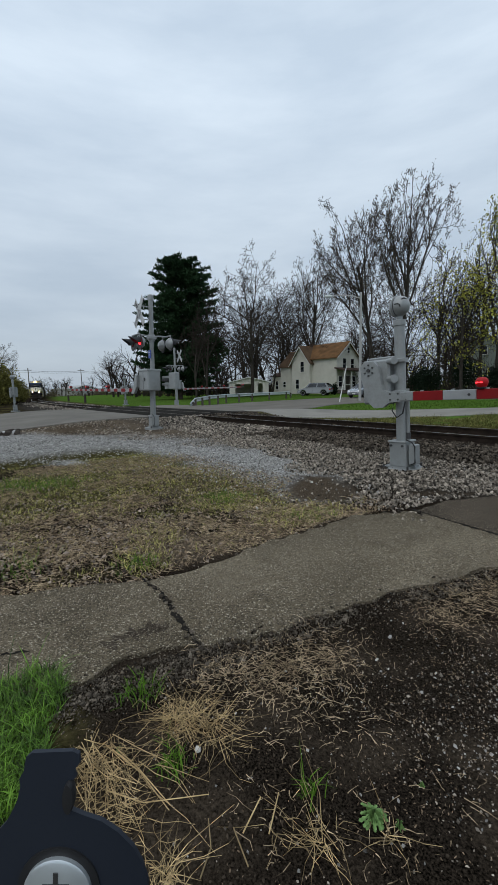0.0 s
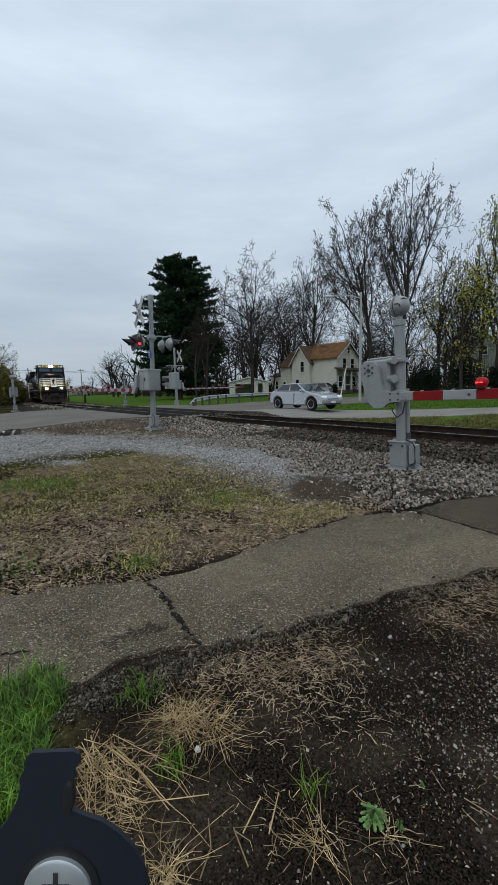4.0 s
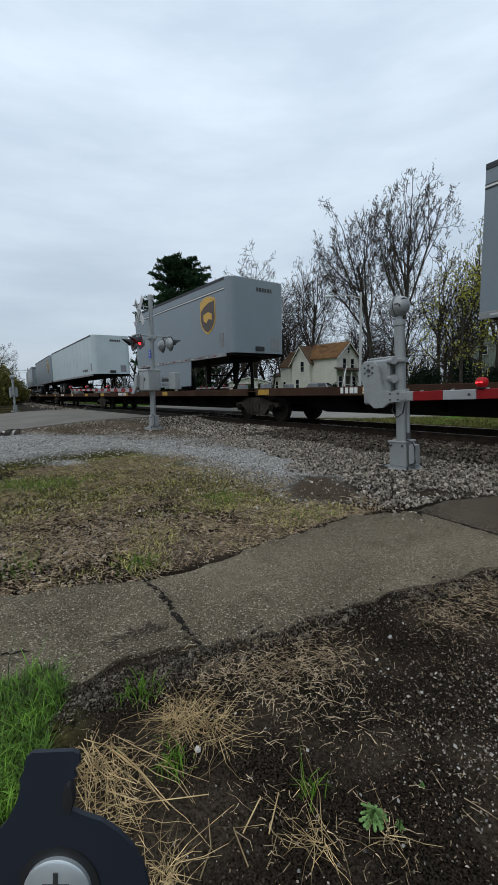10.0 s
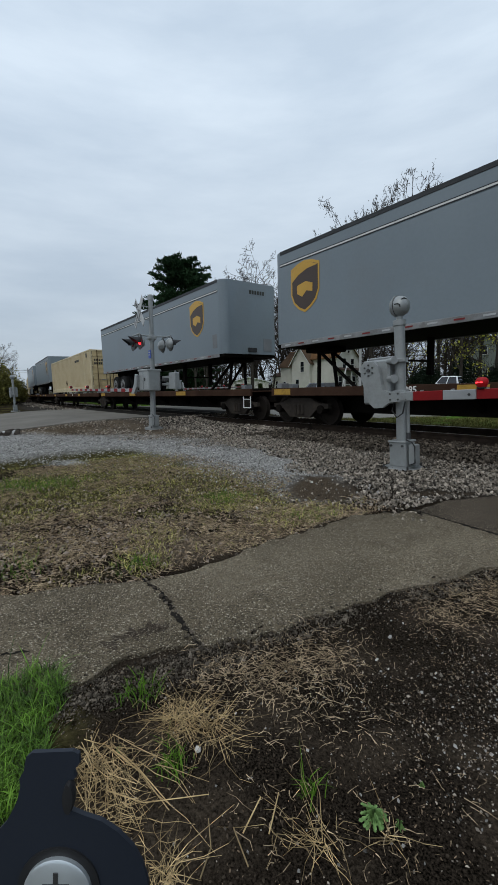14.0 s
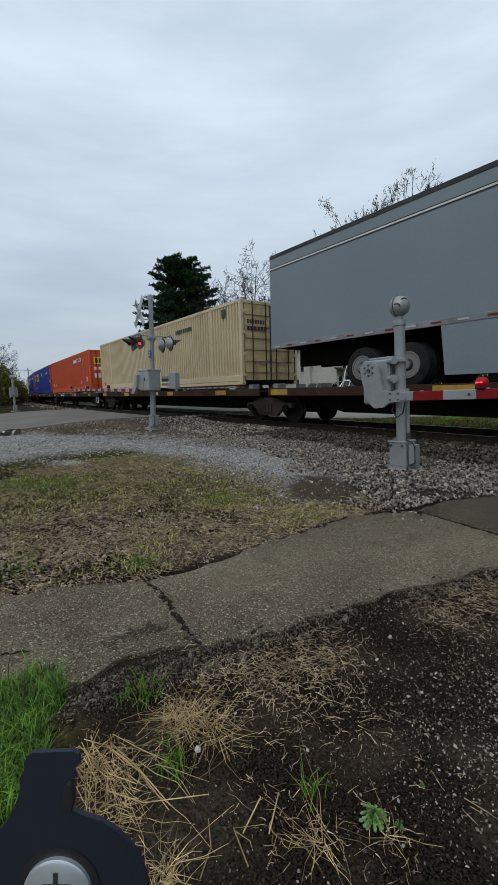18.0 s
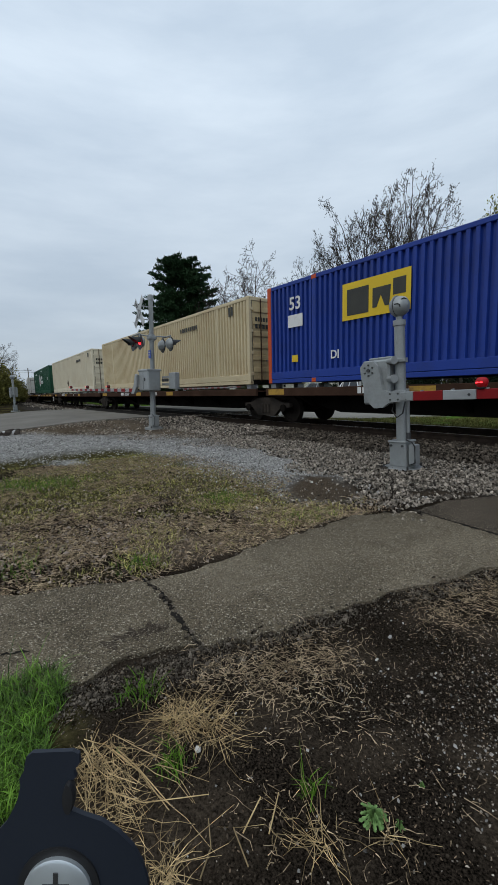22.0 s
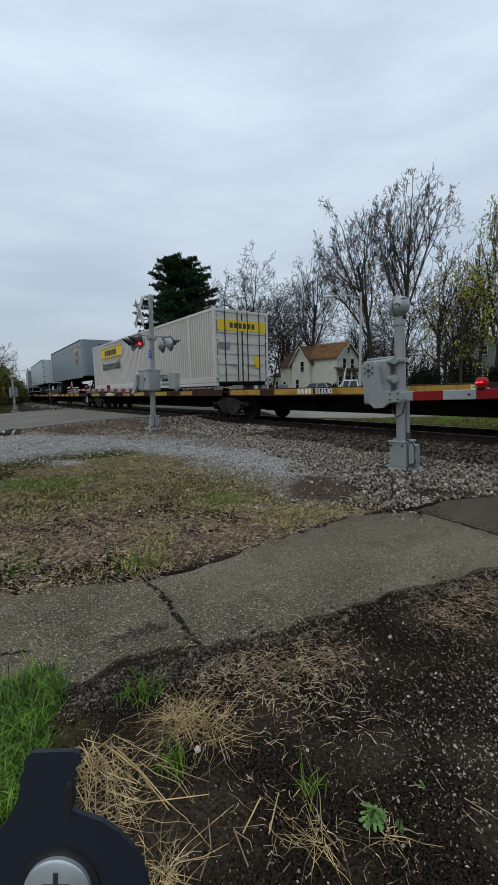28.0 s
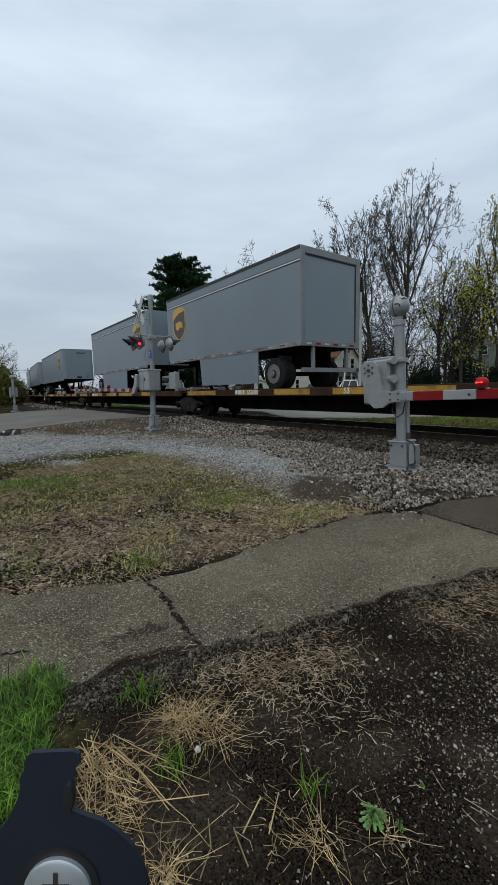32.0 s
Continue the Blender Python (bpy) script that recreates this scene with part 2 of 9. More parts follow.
def array_mesh(name, verts, faces, material, smooth=False):
    """A mesh from arrays of vertices and of equal faces."""
    verts, faces = np.asarray(verts, dtype=np.float32), np.asarray(faces, dtype=np.int32)
    me = bpy.data.meshes.new(name)
    n, k = faces.shape
    me.vertices.add(len(verts)), me.loops.add(n * k), me.polygons.add(n)
    me.vertices.foreach_set("co", verts.ravel())
    me.loops.foreach_set("vertex_index", faces.ravel())
    me.polygons.foreach_set("loop_start", np.arange(0, n * k, k, dtype=np.int32))
    me.polygons.foreach_set("loop_total", np.full(n, k, dtype=np.int32))
    me.polygons.foreach_set("use_smooth", np.full(n, smooth))
    me.update(calc_edges=True)
    me.materials.append(material)
    return me


def value_noise(x, y, size, seed=0):
    """Smooth noise in 0..1 over the plane, for arrays."""
    x, y = np.asarray(x, float) / size, np.asarray(y, float) / size
    i, j = np.floor(x).astype(np.int64), np.floor(y).astype(np.int64)
    u, v = x - i, y - j
    u, v = u * u * (3 - 2 * u), v * v * (3 - 2 * v)

    def h(a, b):
        k = (a * 374761393 + b * 668265263 + seed * 974711) & 0xFFFFFFFF
        k = ((k ^ (k >> 13)) * 1274126177) & 0xFFFFFFFF
        return ((k ^ (k >> 16)) & 0xFFFF) / 65535.0

    return (h(i, j) * (1 - u) + h(i + 1, j) * u) * (1 - v) + (h(i, j + 1) * (1 - u) + h(i + 1, j + 1) * u) * v


WORDS = {}


def lettered(text, height, slant=0.0):
    """Flat raised lettering in the x-z plane, its left foot at the origin, seen from -y."""
    if text not in WORDS:
        cu = bpy.data.curves.new("words", "FONT")
        cu.body, cu.size, cu.extrude = text, 1.0, 0.006
        cu.resolution_u = 3
        cu.offset = 0.018
        ob = new("words", cu)
        bpy.context.view_layer.update()
        me = bpy.data.meshes.new_from_object(ob)
        WORDS[text] = [tuple(v.co) for v in me.vertices], [tuple(p.vertices) for p in me.polygons]
        bpy.data.objects.remove(ob)
    vs, fs = WORDS[text]
    k = height / 0.72
    return Shape().add([(x * k + slant * y * k, -z * 0.5, y * k) for x, y, z in vs], fs)


def bar_marks(x, z, w, h, n, y, seed=0):
    """Plain bars in place of writing that cannot be read."""
    rng = random.Random(seed)
    sh, u = Shape(), x
    for i in range(n):
        q = w / n * rng.uniform(0.55, 0.85)
        sh.box(u, u + q, y - 0.006, y, z, z + h)
        u += w / n
    return sh


# ---- the line of the track ----
TRACK_Y = 9.72
BEND_A, BEND_R, BEND_END = 15.38, 527.65, 115.0


def on_track(s, off=0.0):
    """Place and heading on the track, s metres along it; off metres to the left of travel."""
    if s >= -BEND_A:
        return Vector((s, TRACK_Y + off, 0)), 0.0
    e = min(-BEND_A - s, BEND_END - BEND_A)
    th = e / BEND_R
    p = Vector((-BEND_A - BEND_R * math.sin(th), TRACK_Y + BEND_R * (1 - math.cos(th)), 0))
    more = -BEND_A - s - e
    p += Vector((-math.cos(th), math.sin(th), 0)) * more
    return p + Vector((math.sin(th), math.cos(th), 0)) * off, -th


def track_gap(x, y):
    """Distance from the track's centre line, for arrays."""
    x, y = np.asarray(x, float), np.asarray(y, float)
    cx, cy = -BEND_A, TRACK_Y + BEND_R
    th = np.arctan2(cx - x, cy - y)
    end = (BEND_END - BEND_A) / BEND_R
    arc = BEND_R - np.hypot(x - cx, y - cy)
    ex, ey = cx - BEND_R * math.sin(end), cy - BEND_R * math.cos(end)
    tail = (x - ex) * math.sin(end) + (y - ey) * math.cos(end)
    return np.where(x > -BEND_A, y - TRACK_Y, np.where((th > end) | (y > cy), tail, arc))


def step(a, b, x):
    t = np.clip((np.asarray(x, float) - a) / (b - a), 0, 1)
    return t * t * (3 - 2 * t)


ROAD_X0, ROAD_X1 = -31.0, -16.6


def base_height(x, y):
    """Height of the ground over the rail heads' level, without its small unevenness."""
    x, y = np.asarray(x, float), np.asarray(y, float)
    g = track_gap(x, y)
    z = -0.25 + 0.02 * (value_noise(x, y, 1.7, 3) - 0.5) + 0.012 * (value_noise(x, y, 0.45, 5) - 0.5)
    z = z + 0.10 * step(6, 14, g) + 0.35 * step(22, 60, y) + 0.1 * step(30, 60, -x)
    bed = -0.205
    z = np.where(np.abs(g) < 3.4, bed + (z - bed) * step(1.5, 3.4, np.abs(g)), z)
    near_road = step(2.5, 0.5, np.maximum(ROAD_X0 - x, x - ROAD_X1))
    return z + (-0.03 - z) * near_road * step(9.5, 4.5, np.abs(g)) * 1.0


def ground_height(x, y):
    """Height of the uneven ground."""
    x, y = np.asarray(x, float), np.asarray(y, float)
    near = step(14, 8, np.hypot(x, y))
    return base_height(x, y) + near * (0.016 * (value_noise(x, y, 0.22, 31) - 0.5) + 0.012 * (value_noise(x, y, 0.07, 32) - 0.5) + 0.05 * (value_noise(x, y, 0.9, 33) - 0.5) * step(-2.7, -3.4, x) * step(4.2, 3.2, y))


def lay(x, y, up=0.0):
    return float(ground_height(np.array([x]), np.array([y]))[0]) + up

# ---- ground ----
def inside(x, y, outline):
    """Signed measure of being inside an outline (soft edge in metres), for arrays."""
    x, y = np.asarray(x, float), np.asarray(y, float)
    hit, best = np.zeros(x.shape, bool), np.full(x.shape, 1e9)
    n = len(outline)
    for i in range(n):
        (ax, ay), (bx, by) = outline[i], outline[(i + 1) % n]
        cross = ((ay > y) != (by > y)) & (x < (bx - ax) * (y - ay) / ((by - ay) or 1e-9) + ax)
        hit ^= cross
        dx, dy = bx - ax, by - ay
        t = np.clip(((x - ax) * dx + (y - ay) * dy) / (dx * dx + dy * dy), 0, 1)
        best = np.minimum(best, np.hypot(x - ax - t * dx, y - ay - t * dy))
    return np.where(hit, best, -best)


GRAVEL = [(-15.9, 0.6), (-9.6, -0.3), (-8.9, 0.8), (-7.6, 2.0), (-6.5, 3.1), (-5.5, 3.05), (-4.4, 2.8), (-3.7, 3.05), (-3.3, 3.5), (-3.9, 4.7), (-5.0, 5.4), (-7.5, 6.0), (-10.2, 5.6), (-12.4, 4.9), (-13.9, 3.6), (-15.9, 1.6)]
DIRT = [(-17.2, 0.6), (-15.9, 1.4), (-13.6, 3.3), (-10.2, 4.4), (-7.5, 5.0), (-7.0, 5.8), (-9.2, 6.6), (-14.0, 6.9), (-16.9, 6.6)]
MUD_A = [(-4.1, 3.6), (-3.45, 3.3), (-3.05, 3.6), (-3.3, 4.2), (-4.1, 4.7), (-4.5, 4.3)]
MUD_B = [(-2.85, 4.45), (-2.6, 4.5), (-2.2, 4.95), (-2.25, 5.15), (-2.65, 4.8)]
MUD_C = [(-3.15, 5.45), (-2.9, 5.6), (-2.75, 5.85), (-2.95, 5.85)]


def muddy(x, y):
    return np.maximum(np.maximum(inside(x, y, MUD_A), inside(x, y, MUD_B)), inside(x, y, MUD_C))


def cover(x, y):
    """Shares of grass, pale gravel and dry litter on the ground; the rest is dark soil."""
    big, mid, small = value_noise(x, y, 1.6, 11), value_noise(x, y, 0.5, 12), value_noise(x, y, 0.16, 13)
    rough = 0.5 * big + 0.3 * mid + 0.2 * small
    g = track_gap(x, y)
    gravel = step(-0.35, 0.3, inside(x, y, GRAVEL) + 1.3 * (rough - 0.5))
    gravel = np.maximum(gravel, 0.12 * step(5.5, 3.2, np.abs(g)) * step(-80, -30, x))
    mud = step(-0.2, 0.2, muddy(x, y) + 0.5 * (rough - 0.5))
    verge = step(-2.5, -3.0, x) * step(3.9, 3.2, y + 0.35 * (big - 0.5)) * step(-9.5, -7.8, x + 1.0)
    grass = verge * step(0.44, 0.62, rough + 0.10 * step(-3.4, -5.0, x))
    left = step(-0.25, 0.05, -(x + 1.5) * 0.9 - (y - 0.18) * 1.9 + 0.25 * (mid - 0.5)) * step(-1.95, -1.75, x)
    grass = np.maximum(grass, left)
    far = step(2.6, 3.4, g + 0.7 * (mid - 0.5))
    grass = np.maximum(grass, far * step(0.18, 0.40, rough + 0.14 * step(13, 18, y)))
    wild = step(-30, -34, x) * step(-3.5, -5, g) * step(0.4, 0.6, rough)
    grass = np.maximum(grass, wild)
    litter = np.maximum(verge * step(0.45, 0.6, value_noise(x, y, 0.7, 21)), step(-2.0, -1.75, x) * step(0.45, 0.8, value_noise(x, y, 0.2, 22)) * 0.22)
    dirt = step(-0.5, 0.5, inside(x, y, DIRT) + 1.2 * (rough - 0.5))
    litter = np.maximum(litter, dirt * (0.45 + 0.5 * mid))
    gravel = gravel * (1 - 0.55 * dirt)
    grass = grass * (1 - mud)
    gravel = gravel * (1 - mud) * (1 - 0.8 * grass)
    return grass, gravel, np.maximum(litter * (1 - grass) * (1 - mud), 0.5 * mud)


def ground_material():
    m = bpy.data.materials.new("mixed_ground")
    m.use_nodes = True
    n, l = m.node_tree.nodes, m.node_tree.links
    bs = n["Principled BSDF"]
    tc, at = n.new("ShaderNodeTexCoord"), n.new("ShaderNodeAttribute")
    at.attribute_name = "cover"
    sp = n.new("ShaderNodeSeparateColor")
    l.new(at.outputs["Color"], sp.inputs["Color"])

    def noisy(scale, detail, c0, c1, lo=0.3, hi=0.7):
        t = n.new("ShaderNodeTexNoise")
        t.inputs["Scale"].default_value, t.inputs["Detail"].default_value = scale, detail
        t.inputs["Roughness"].default_value = 0.65
        l.new(tc.outputs["Object"], t.inputs["Vector"])
        r = n.new("ShaderNodeValToRGB")
        r.color_ramp.elements[0].position, r.color_ramp.elements[1].position = lo, hi
        r.color_ramp.elements[0].color, r.color_ramp.elements[1].color = (*c0, 1), (*c1, 1)
        l.new(t.outputs["Fac"], r.inputs["Fac"])
        return t.outputs["Fac"], r.outputs["Color"]

    def pebbles(scale, c0, c1):
        t = n.new("ShaderNodeTexVoronoi")
        t.inputs["Scale"].default_value = scale
        l.new(tc.outputs["Object"], t.inputs["Vector"])
        s = n.new("ShaderNodeSeparateColor")
        l.new(t.outputs["Color"], s.inputs["Color"])
        r = n.new("ShaderNodeMix")
        r.data_type = "RGBA"
        r.inputs["A"].default_value, r.inputs["B"].default_value = (*c0, 1), (*c1, 1)
        l.new(s.outputs["Red"], r.inputs["Factor"])
        return t.outputs["Distance"], r.outputs["Result"]

    def mixed(fac, a, b):
        x = n.new("ShaderNodeMix")
        x.data_type = "RGBA"
        l.new(fac, x.inputs["Factor"]), l.new(a, x.inputs["A"]), l.new(b, x.inputs["B"])
        return x.outputs["Result"]

    # Dark soil; shade in its hollows is put into the colour's near-black low end.
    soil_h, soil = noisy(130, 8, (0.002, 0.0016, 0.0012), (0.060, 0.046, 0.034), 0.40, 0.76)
    _, grass = noisy(16, 8, (0.010, 0.009, 0.004), (0.115, 0.10, 0.040), 0.36, 0.70)
    _, lawn = noisy(5, 7, (0.035, 0.075, 0.012), (0.095, 0.16, 0.03))
    peb_h, peb = pebbles(55, (0.13, 0.127, 0.12), (0.46, 0.45, 0.425))
    _, litter = noisy(60, 8, (0.016, 0.012, 0.008), (0.26, 0.20, 0.14), 0.34, 0.72)
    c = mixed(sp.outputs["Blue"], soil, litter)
    c = mixed(sp.outputs["Green"], c, peb)
    c = mixed(sp.outputs["Red"], c, mixed(at.outputs["Alpha"], grass, lawn))
    l.new(c, bs.inputs["Base Color"])
    bs.inputs["Roughness"].default_value = 0.95
    bs.inputs["Specular IOR Level"].default_value = 0.0
    b1, b2 = n.new("ShaderNodeBump"), n.new("ShaderNodeBump")
    b1.inputs["Strength"].default_value, b1.inputs["Distance"].default_value = 0.7, 0.012
    l.new(soil_h, b1.inputs["Height"])
    b2.inputs["Distance"].default_value = 0.012
    b2.invert = True
    l.new(peb_h, b2.inputs["Height"]), l.new(sp.outputs["Green"], b2.inputs["Strength"])
    l.new(b1.outputs["Normal"], b2.inputs["Normal"])
    l.new(b2.outputs["Normal"], bs.inputs["Normal"])
    return m


M_GROUND = ground_material()


def spread(stops):
    """Grid lines: (from, to, step) stretches one after another."""
    out = []
    for a, b, s in stops:
        out += list(np.arange(a, b, s))
    return np.array(out + [stops[-1][1]])


def grown(start, end, first, rate):
    out, s = [start], first
    while out[-1] < end:
        out.append(out[-1] + s)
        s *= rate
    return np.array(out)


def ground_sheet():
    xs = np.concatenate([-grown(26, 2600, 0.6, 1.10)[::-1], spread([(-25.5, -9, 0.15), (-9, 1, 0.05)]), grown(1.2, 2600, 0.4, 1.14)])
    ys = np.concatenate([-grown(1.2, 2600, 0.5, 1.14)[::-1], spread([(-1, 6, 0.05), (6, 20, 0.15)]), grown(20.3, 2600, 0.6, 1.10)])
    gx, gy = np.meshgrid(xs, ys)
    x, y = gx.ravel(), gy.ravel()
    far = step(150, 400, np.hypot(x, y))
    z = ground_height(x, y) * (1 - far) + far * 0.3
    nx, ny = len(xs), len(ys)
    i = (np.arange(ny - 1)[:, None] * nx + np.arange(nx - 1)[None, :]).ravel()
    me = array_mesh("ground", np.stack([x, y, z], 1), np.stack([i, i + 1, i + nx + 1, i + nx], 1), M_GROUND, True)
    r, g, b = cover(x, y)
    at = me.color_attributes.new("cover", "FLOAT_COLOR", "POINT")
    at.data.foreach_set("color", np.stack([r, g, b, step(3.0, 5.0, track_gap(x, y))], 1).astype(np.float32).ravel())
    return tagged(new("ground", me), "uneven soil with thin grass, pale gravel and dry litter", "ground", kind="structure")


ground_sheet()


# ---- roads and path ----
def strip(name, left, right, material, up, label, category, thick=0.12, across=10, along=0.4, ragged=0.0, parent=None):
    """A paved strip between two edges of as many points each, following the ground."""
    pts_l, pts_r = [Vector((*p, 0)) for p in left], [Vector((*p, 0)) for p in right]
    rows = []
    for k in range(len(pts_l) - 1):
        m = max(1, int((pts_l[k + 1] - pts_l[k]).length / along))
        rows += [(pts_l[k].lerp(pts_l[k + 1], i / m), pts_r[k].lerp(pts_r[k + 1], i / m)) for i in range(m)]
    rows.append((pts_l[-1], pts_r[-1]))
    verts = []
    for a, b in rows:
        side = (b - a).normalized()
        if ragged:
            a = a + side * ragged * (value_noise(a.x, a.y, 0.35, 41) - 0.5 + 0.6 * (value_noise(a.x, a.y, 0.1, 42) - 0.5)) * 2
            b = b + side * ragged * (value_noise(b.x, b.y, 0.35, 43) - 0.5 + 0.6 * (value_noise(b.x, b.y, 0.1, 44) - 0.5)) * 2
        verts.append((a.x, a.y, -thick))
        verts += [(*a.lerp(b, i / across).xy, 0.0) for i in range(across + 1)]
        verts.append((b.x, b.y, -thick))
    v = np.array(verts, dtype=float)
    v[:, 2] += base_height(v[:, 0], v[:, 1]) + up
    w = across + 3
    i = (np.arange(len(rows) - 1)[:, None] * w + np.arange(w - 1)[None, :]).ravel()
    me = array_mesh(name, v, np.stack([i, i + w, i + w + 1, i + 1], 1), material, True)
    me.set_sharp_from_angle(angle=radians(35))
    return tagged(new(name, me), label, category, kind="structure")


strip("road", [(-17.0, -60), (-16.6, 0), (-17.1, 6.8), (-17.3, 12.6), (-17.4, 15.0), (-18.3, 18.3), (-19.6, 22.0), (-19.8, 26.5), (-17.5, 31.0), (-10, 34.5), (40, 39)],
      [(-32, -60), (-31.5, 0), (-31.0, 6.8), (-30.5, 12.6), (-30.5, 15.5), (-31.0, 20.0), (-31.4, 26), (-31.0, 33.0), (-27.5, 38.5), (-16, 41.5), (40, 45)],
      M_ASPHALT, 0.035, "worn grey asphalt road over the railway crossing", "road")
LANE_FAR = [(-18.5, 17.1), (-14.1, 18.6), (-11.2, 20.3), (-9.1, 22.6), (-6.5, 25.3), (5, 29.3), (60, 31)]
LANE_NEAR = [(-18.5, 12.6), (-13.8, 12.75), (-10.7, 14.0), (-8.7, 17.0), (-5.2, 21.8), (5, 25.5), (60, 27)]
strip("side_road", LANE_FAR, LANE_NEAR,
      M_LANE, 0.028, "grey asphalt lane beside the railway", "road")
strip("footpath", [(-3.35, -4), (-3.0, 0.1), (-2.62, 1.04), (-2.62, 2.2), (-2.62, 3.3), (-2.35, 3.9)], [(-2.2, -4), (-1.96, 0.08), (-1.76, 0.96), (-1.42, 2.2), (-1.18, 3.2), (-1.30, 3.75)],
      M_PATH, 0.020, "cracked weathered asphalt footpath", "path", thick=0.05, across=24, along=0.04, ragged=0.065)
strip("footpath_end", [(-2.36, 3.915), (-2.3, 4.4), (-2.05, 5.1), (-1.0, 5.5)], [(-1.29, 3.775), (-0.5, 3.9), (0.4, 4.0), (1.2, 4.2)],
      M_APRON, 0.017, "dark asphalt apron at the end of the footpath", "path", thick=0.05, across=24, along=0.05, ragged=0.05)


# ---- railway track ----
def track():
    """Two rails, ties and the ballast under them."""
    stations = [12 - 2.0 * i for i in range(0, 140)]
    prof = [(-0.075, -0.185), (0.075, -0.185), (0.075, -0.172), (0.012, -0.150), (0.010, -0.045), (0.036, -0.035), (0.036, -0.003), (0.028, 0.0), (-0.028, 0.0), (-0.036, -0.003), (-0.036, -0.035), (-0.010, -0.045), (-0.012, -0.150), (-0.075, -0.172)]
    base = tagged(new("track"), "railway track of steel rails on dark wooden ties", "track", kind="structure")
    for side in (-0.7535, 0.7535):
        sh, top = Shape(), Shape()
        n = len(prof)
        for i, s in enumerate(stations):
            p, th = on_track(s, side)
            nrm = Vector((math.sin(-th), math.cos(th), 0))
            sh.v += [tuple(p + nrm * u + Vector((0, 0, w))) for u, w in prof]
            top.v += [tuple(p + nrm * u + Vector((0, 0, w))) for u, w in ((-0.026, 0.0012), (0.026, 0.0012))]
            if i:
                k = (i - 1) * n
                sh.f += [(k + j, k + (j + 1) % n, k + n + (j + 1) % n, k + n + j) for j in range(n)]
                top.f.append((2 * i - 2, 2 * i - 1, 2 * i + 1, 2 * i))
        rail = part("rail", sh, M_RAIL, base, "rusty brown steel rail")
        part("rail_head", top, M_RAILTOP, rail, "polished running surface")
    tie = Shape().box(-0.115, 0.115, -1.30, 1.30, -0.33, -0.182, 0.012).mesh("tie", M_TIE)
    plate = Shape().box(-0.10, 0.10, -0.18, 0.18, -0.190, -0.176, 0.004).mesh("tie_plate", M_RAIL)
    for i in range(150):
        s = 6 - 0.53 * i
        if ROAD_X0 < s < ROAD_X1:
            continue
        p, th = on_track(s)
        o = part("tie", tie, None, base)
        o.matrix_basis = Matrix.Translation(p) @ pose(0, 0, 0, 0, 0, math.degrees(th) + random.uniform(-1.2, 1.2))
        for side in (-0.7535, 0.7535):
            if i < 75:
                q = part("tie_plate", plate, None, o)
                q.matrix_basis = pose(0, side, 0, 0, 0, 0)
    return base


track()


# ---- crossing panel between and beside the rails ----
def crossing_panel():
    base = tagged(new("crossing_panel"), "dark asphalt and rubber crossing surface between the rails", "crossing", kind="structure")
    for a, b in ((-2.1, -0.84), (-0.66, 0.66), (0.84, 2.1)):
        sh = Shape()
        n = 24
        for i in range(n + 1):
            s = ROAD_X1 + 0.5 + (ROAD_X0 - ROAD_X1 - 1.0) * i / n
            pa, pb = on_track(s, a)[0], on_track(s, b)[0]
            sh.v += [(pa.x, pa.y, -0.16), (pa.x, pa.y, 0.012), (pb.x, pb.y, 0.012), (pb.x, pb.y, -0.16)]
            if i:
                k = 4 * i - 4
                sh.f += [(k + j, k + j + 1, k + j + 5, k + j + 4) for j in range(3)]
        sh.f += [(0, 1, 2, 3), (4 * n, 4 * n + 1, 4 * n + 2, 4 * n + 3)]
        part("panel", sh, M_TAR, base)


crossing_panel()


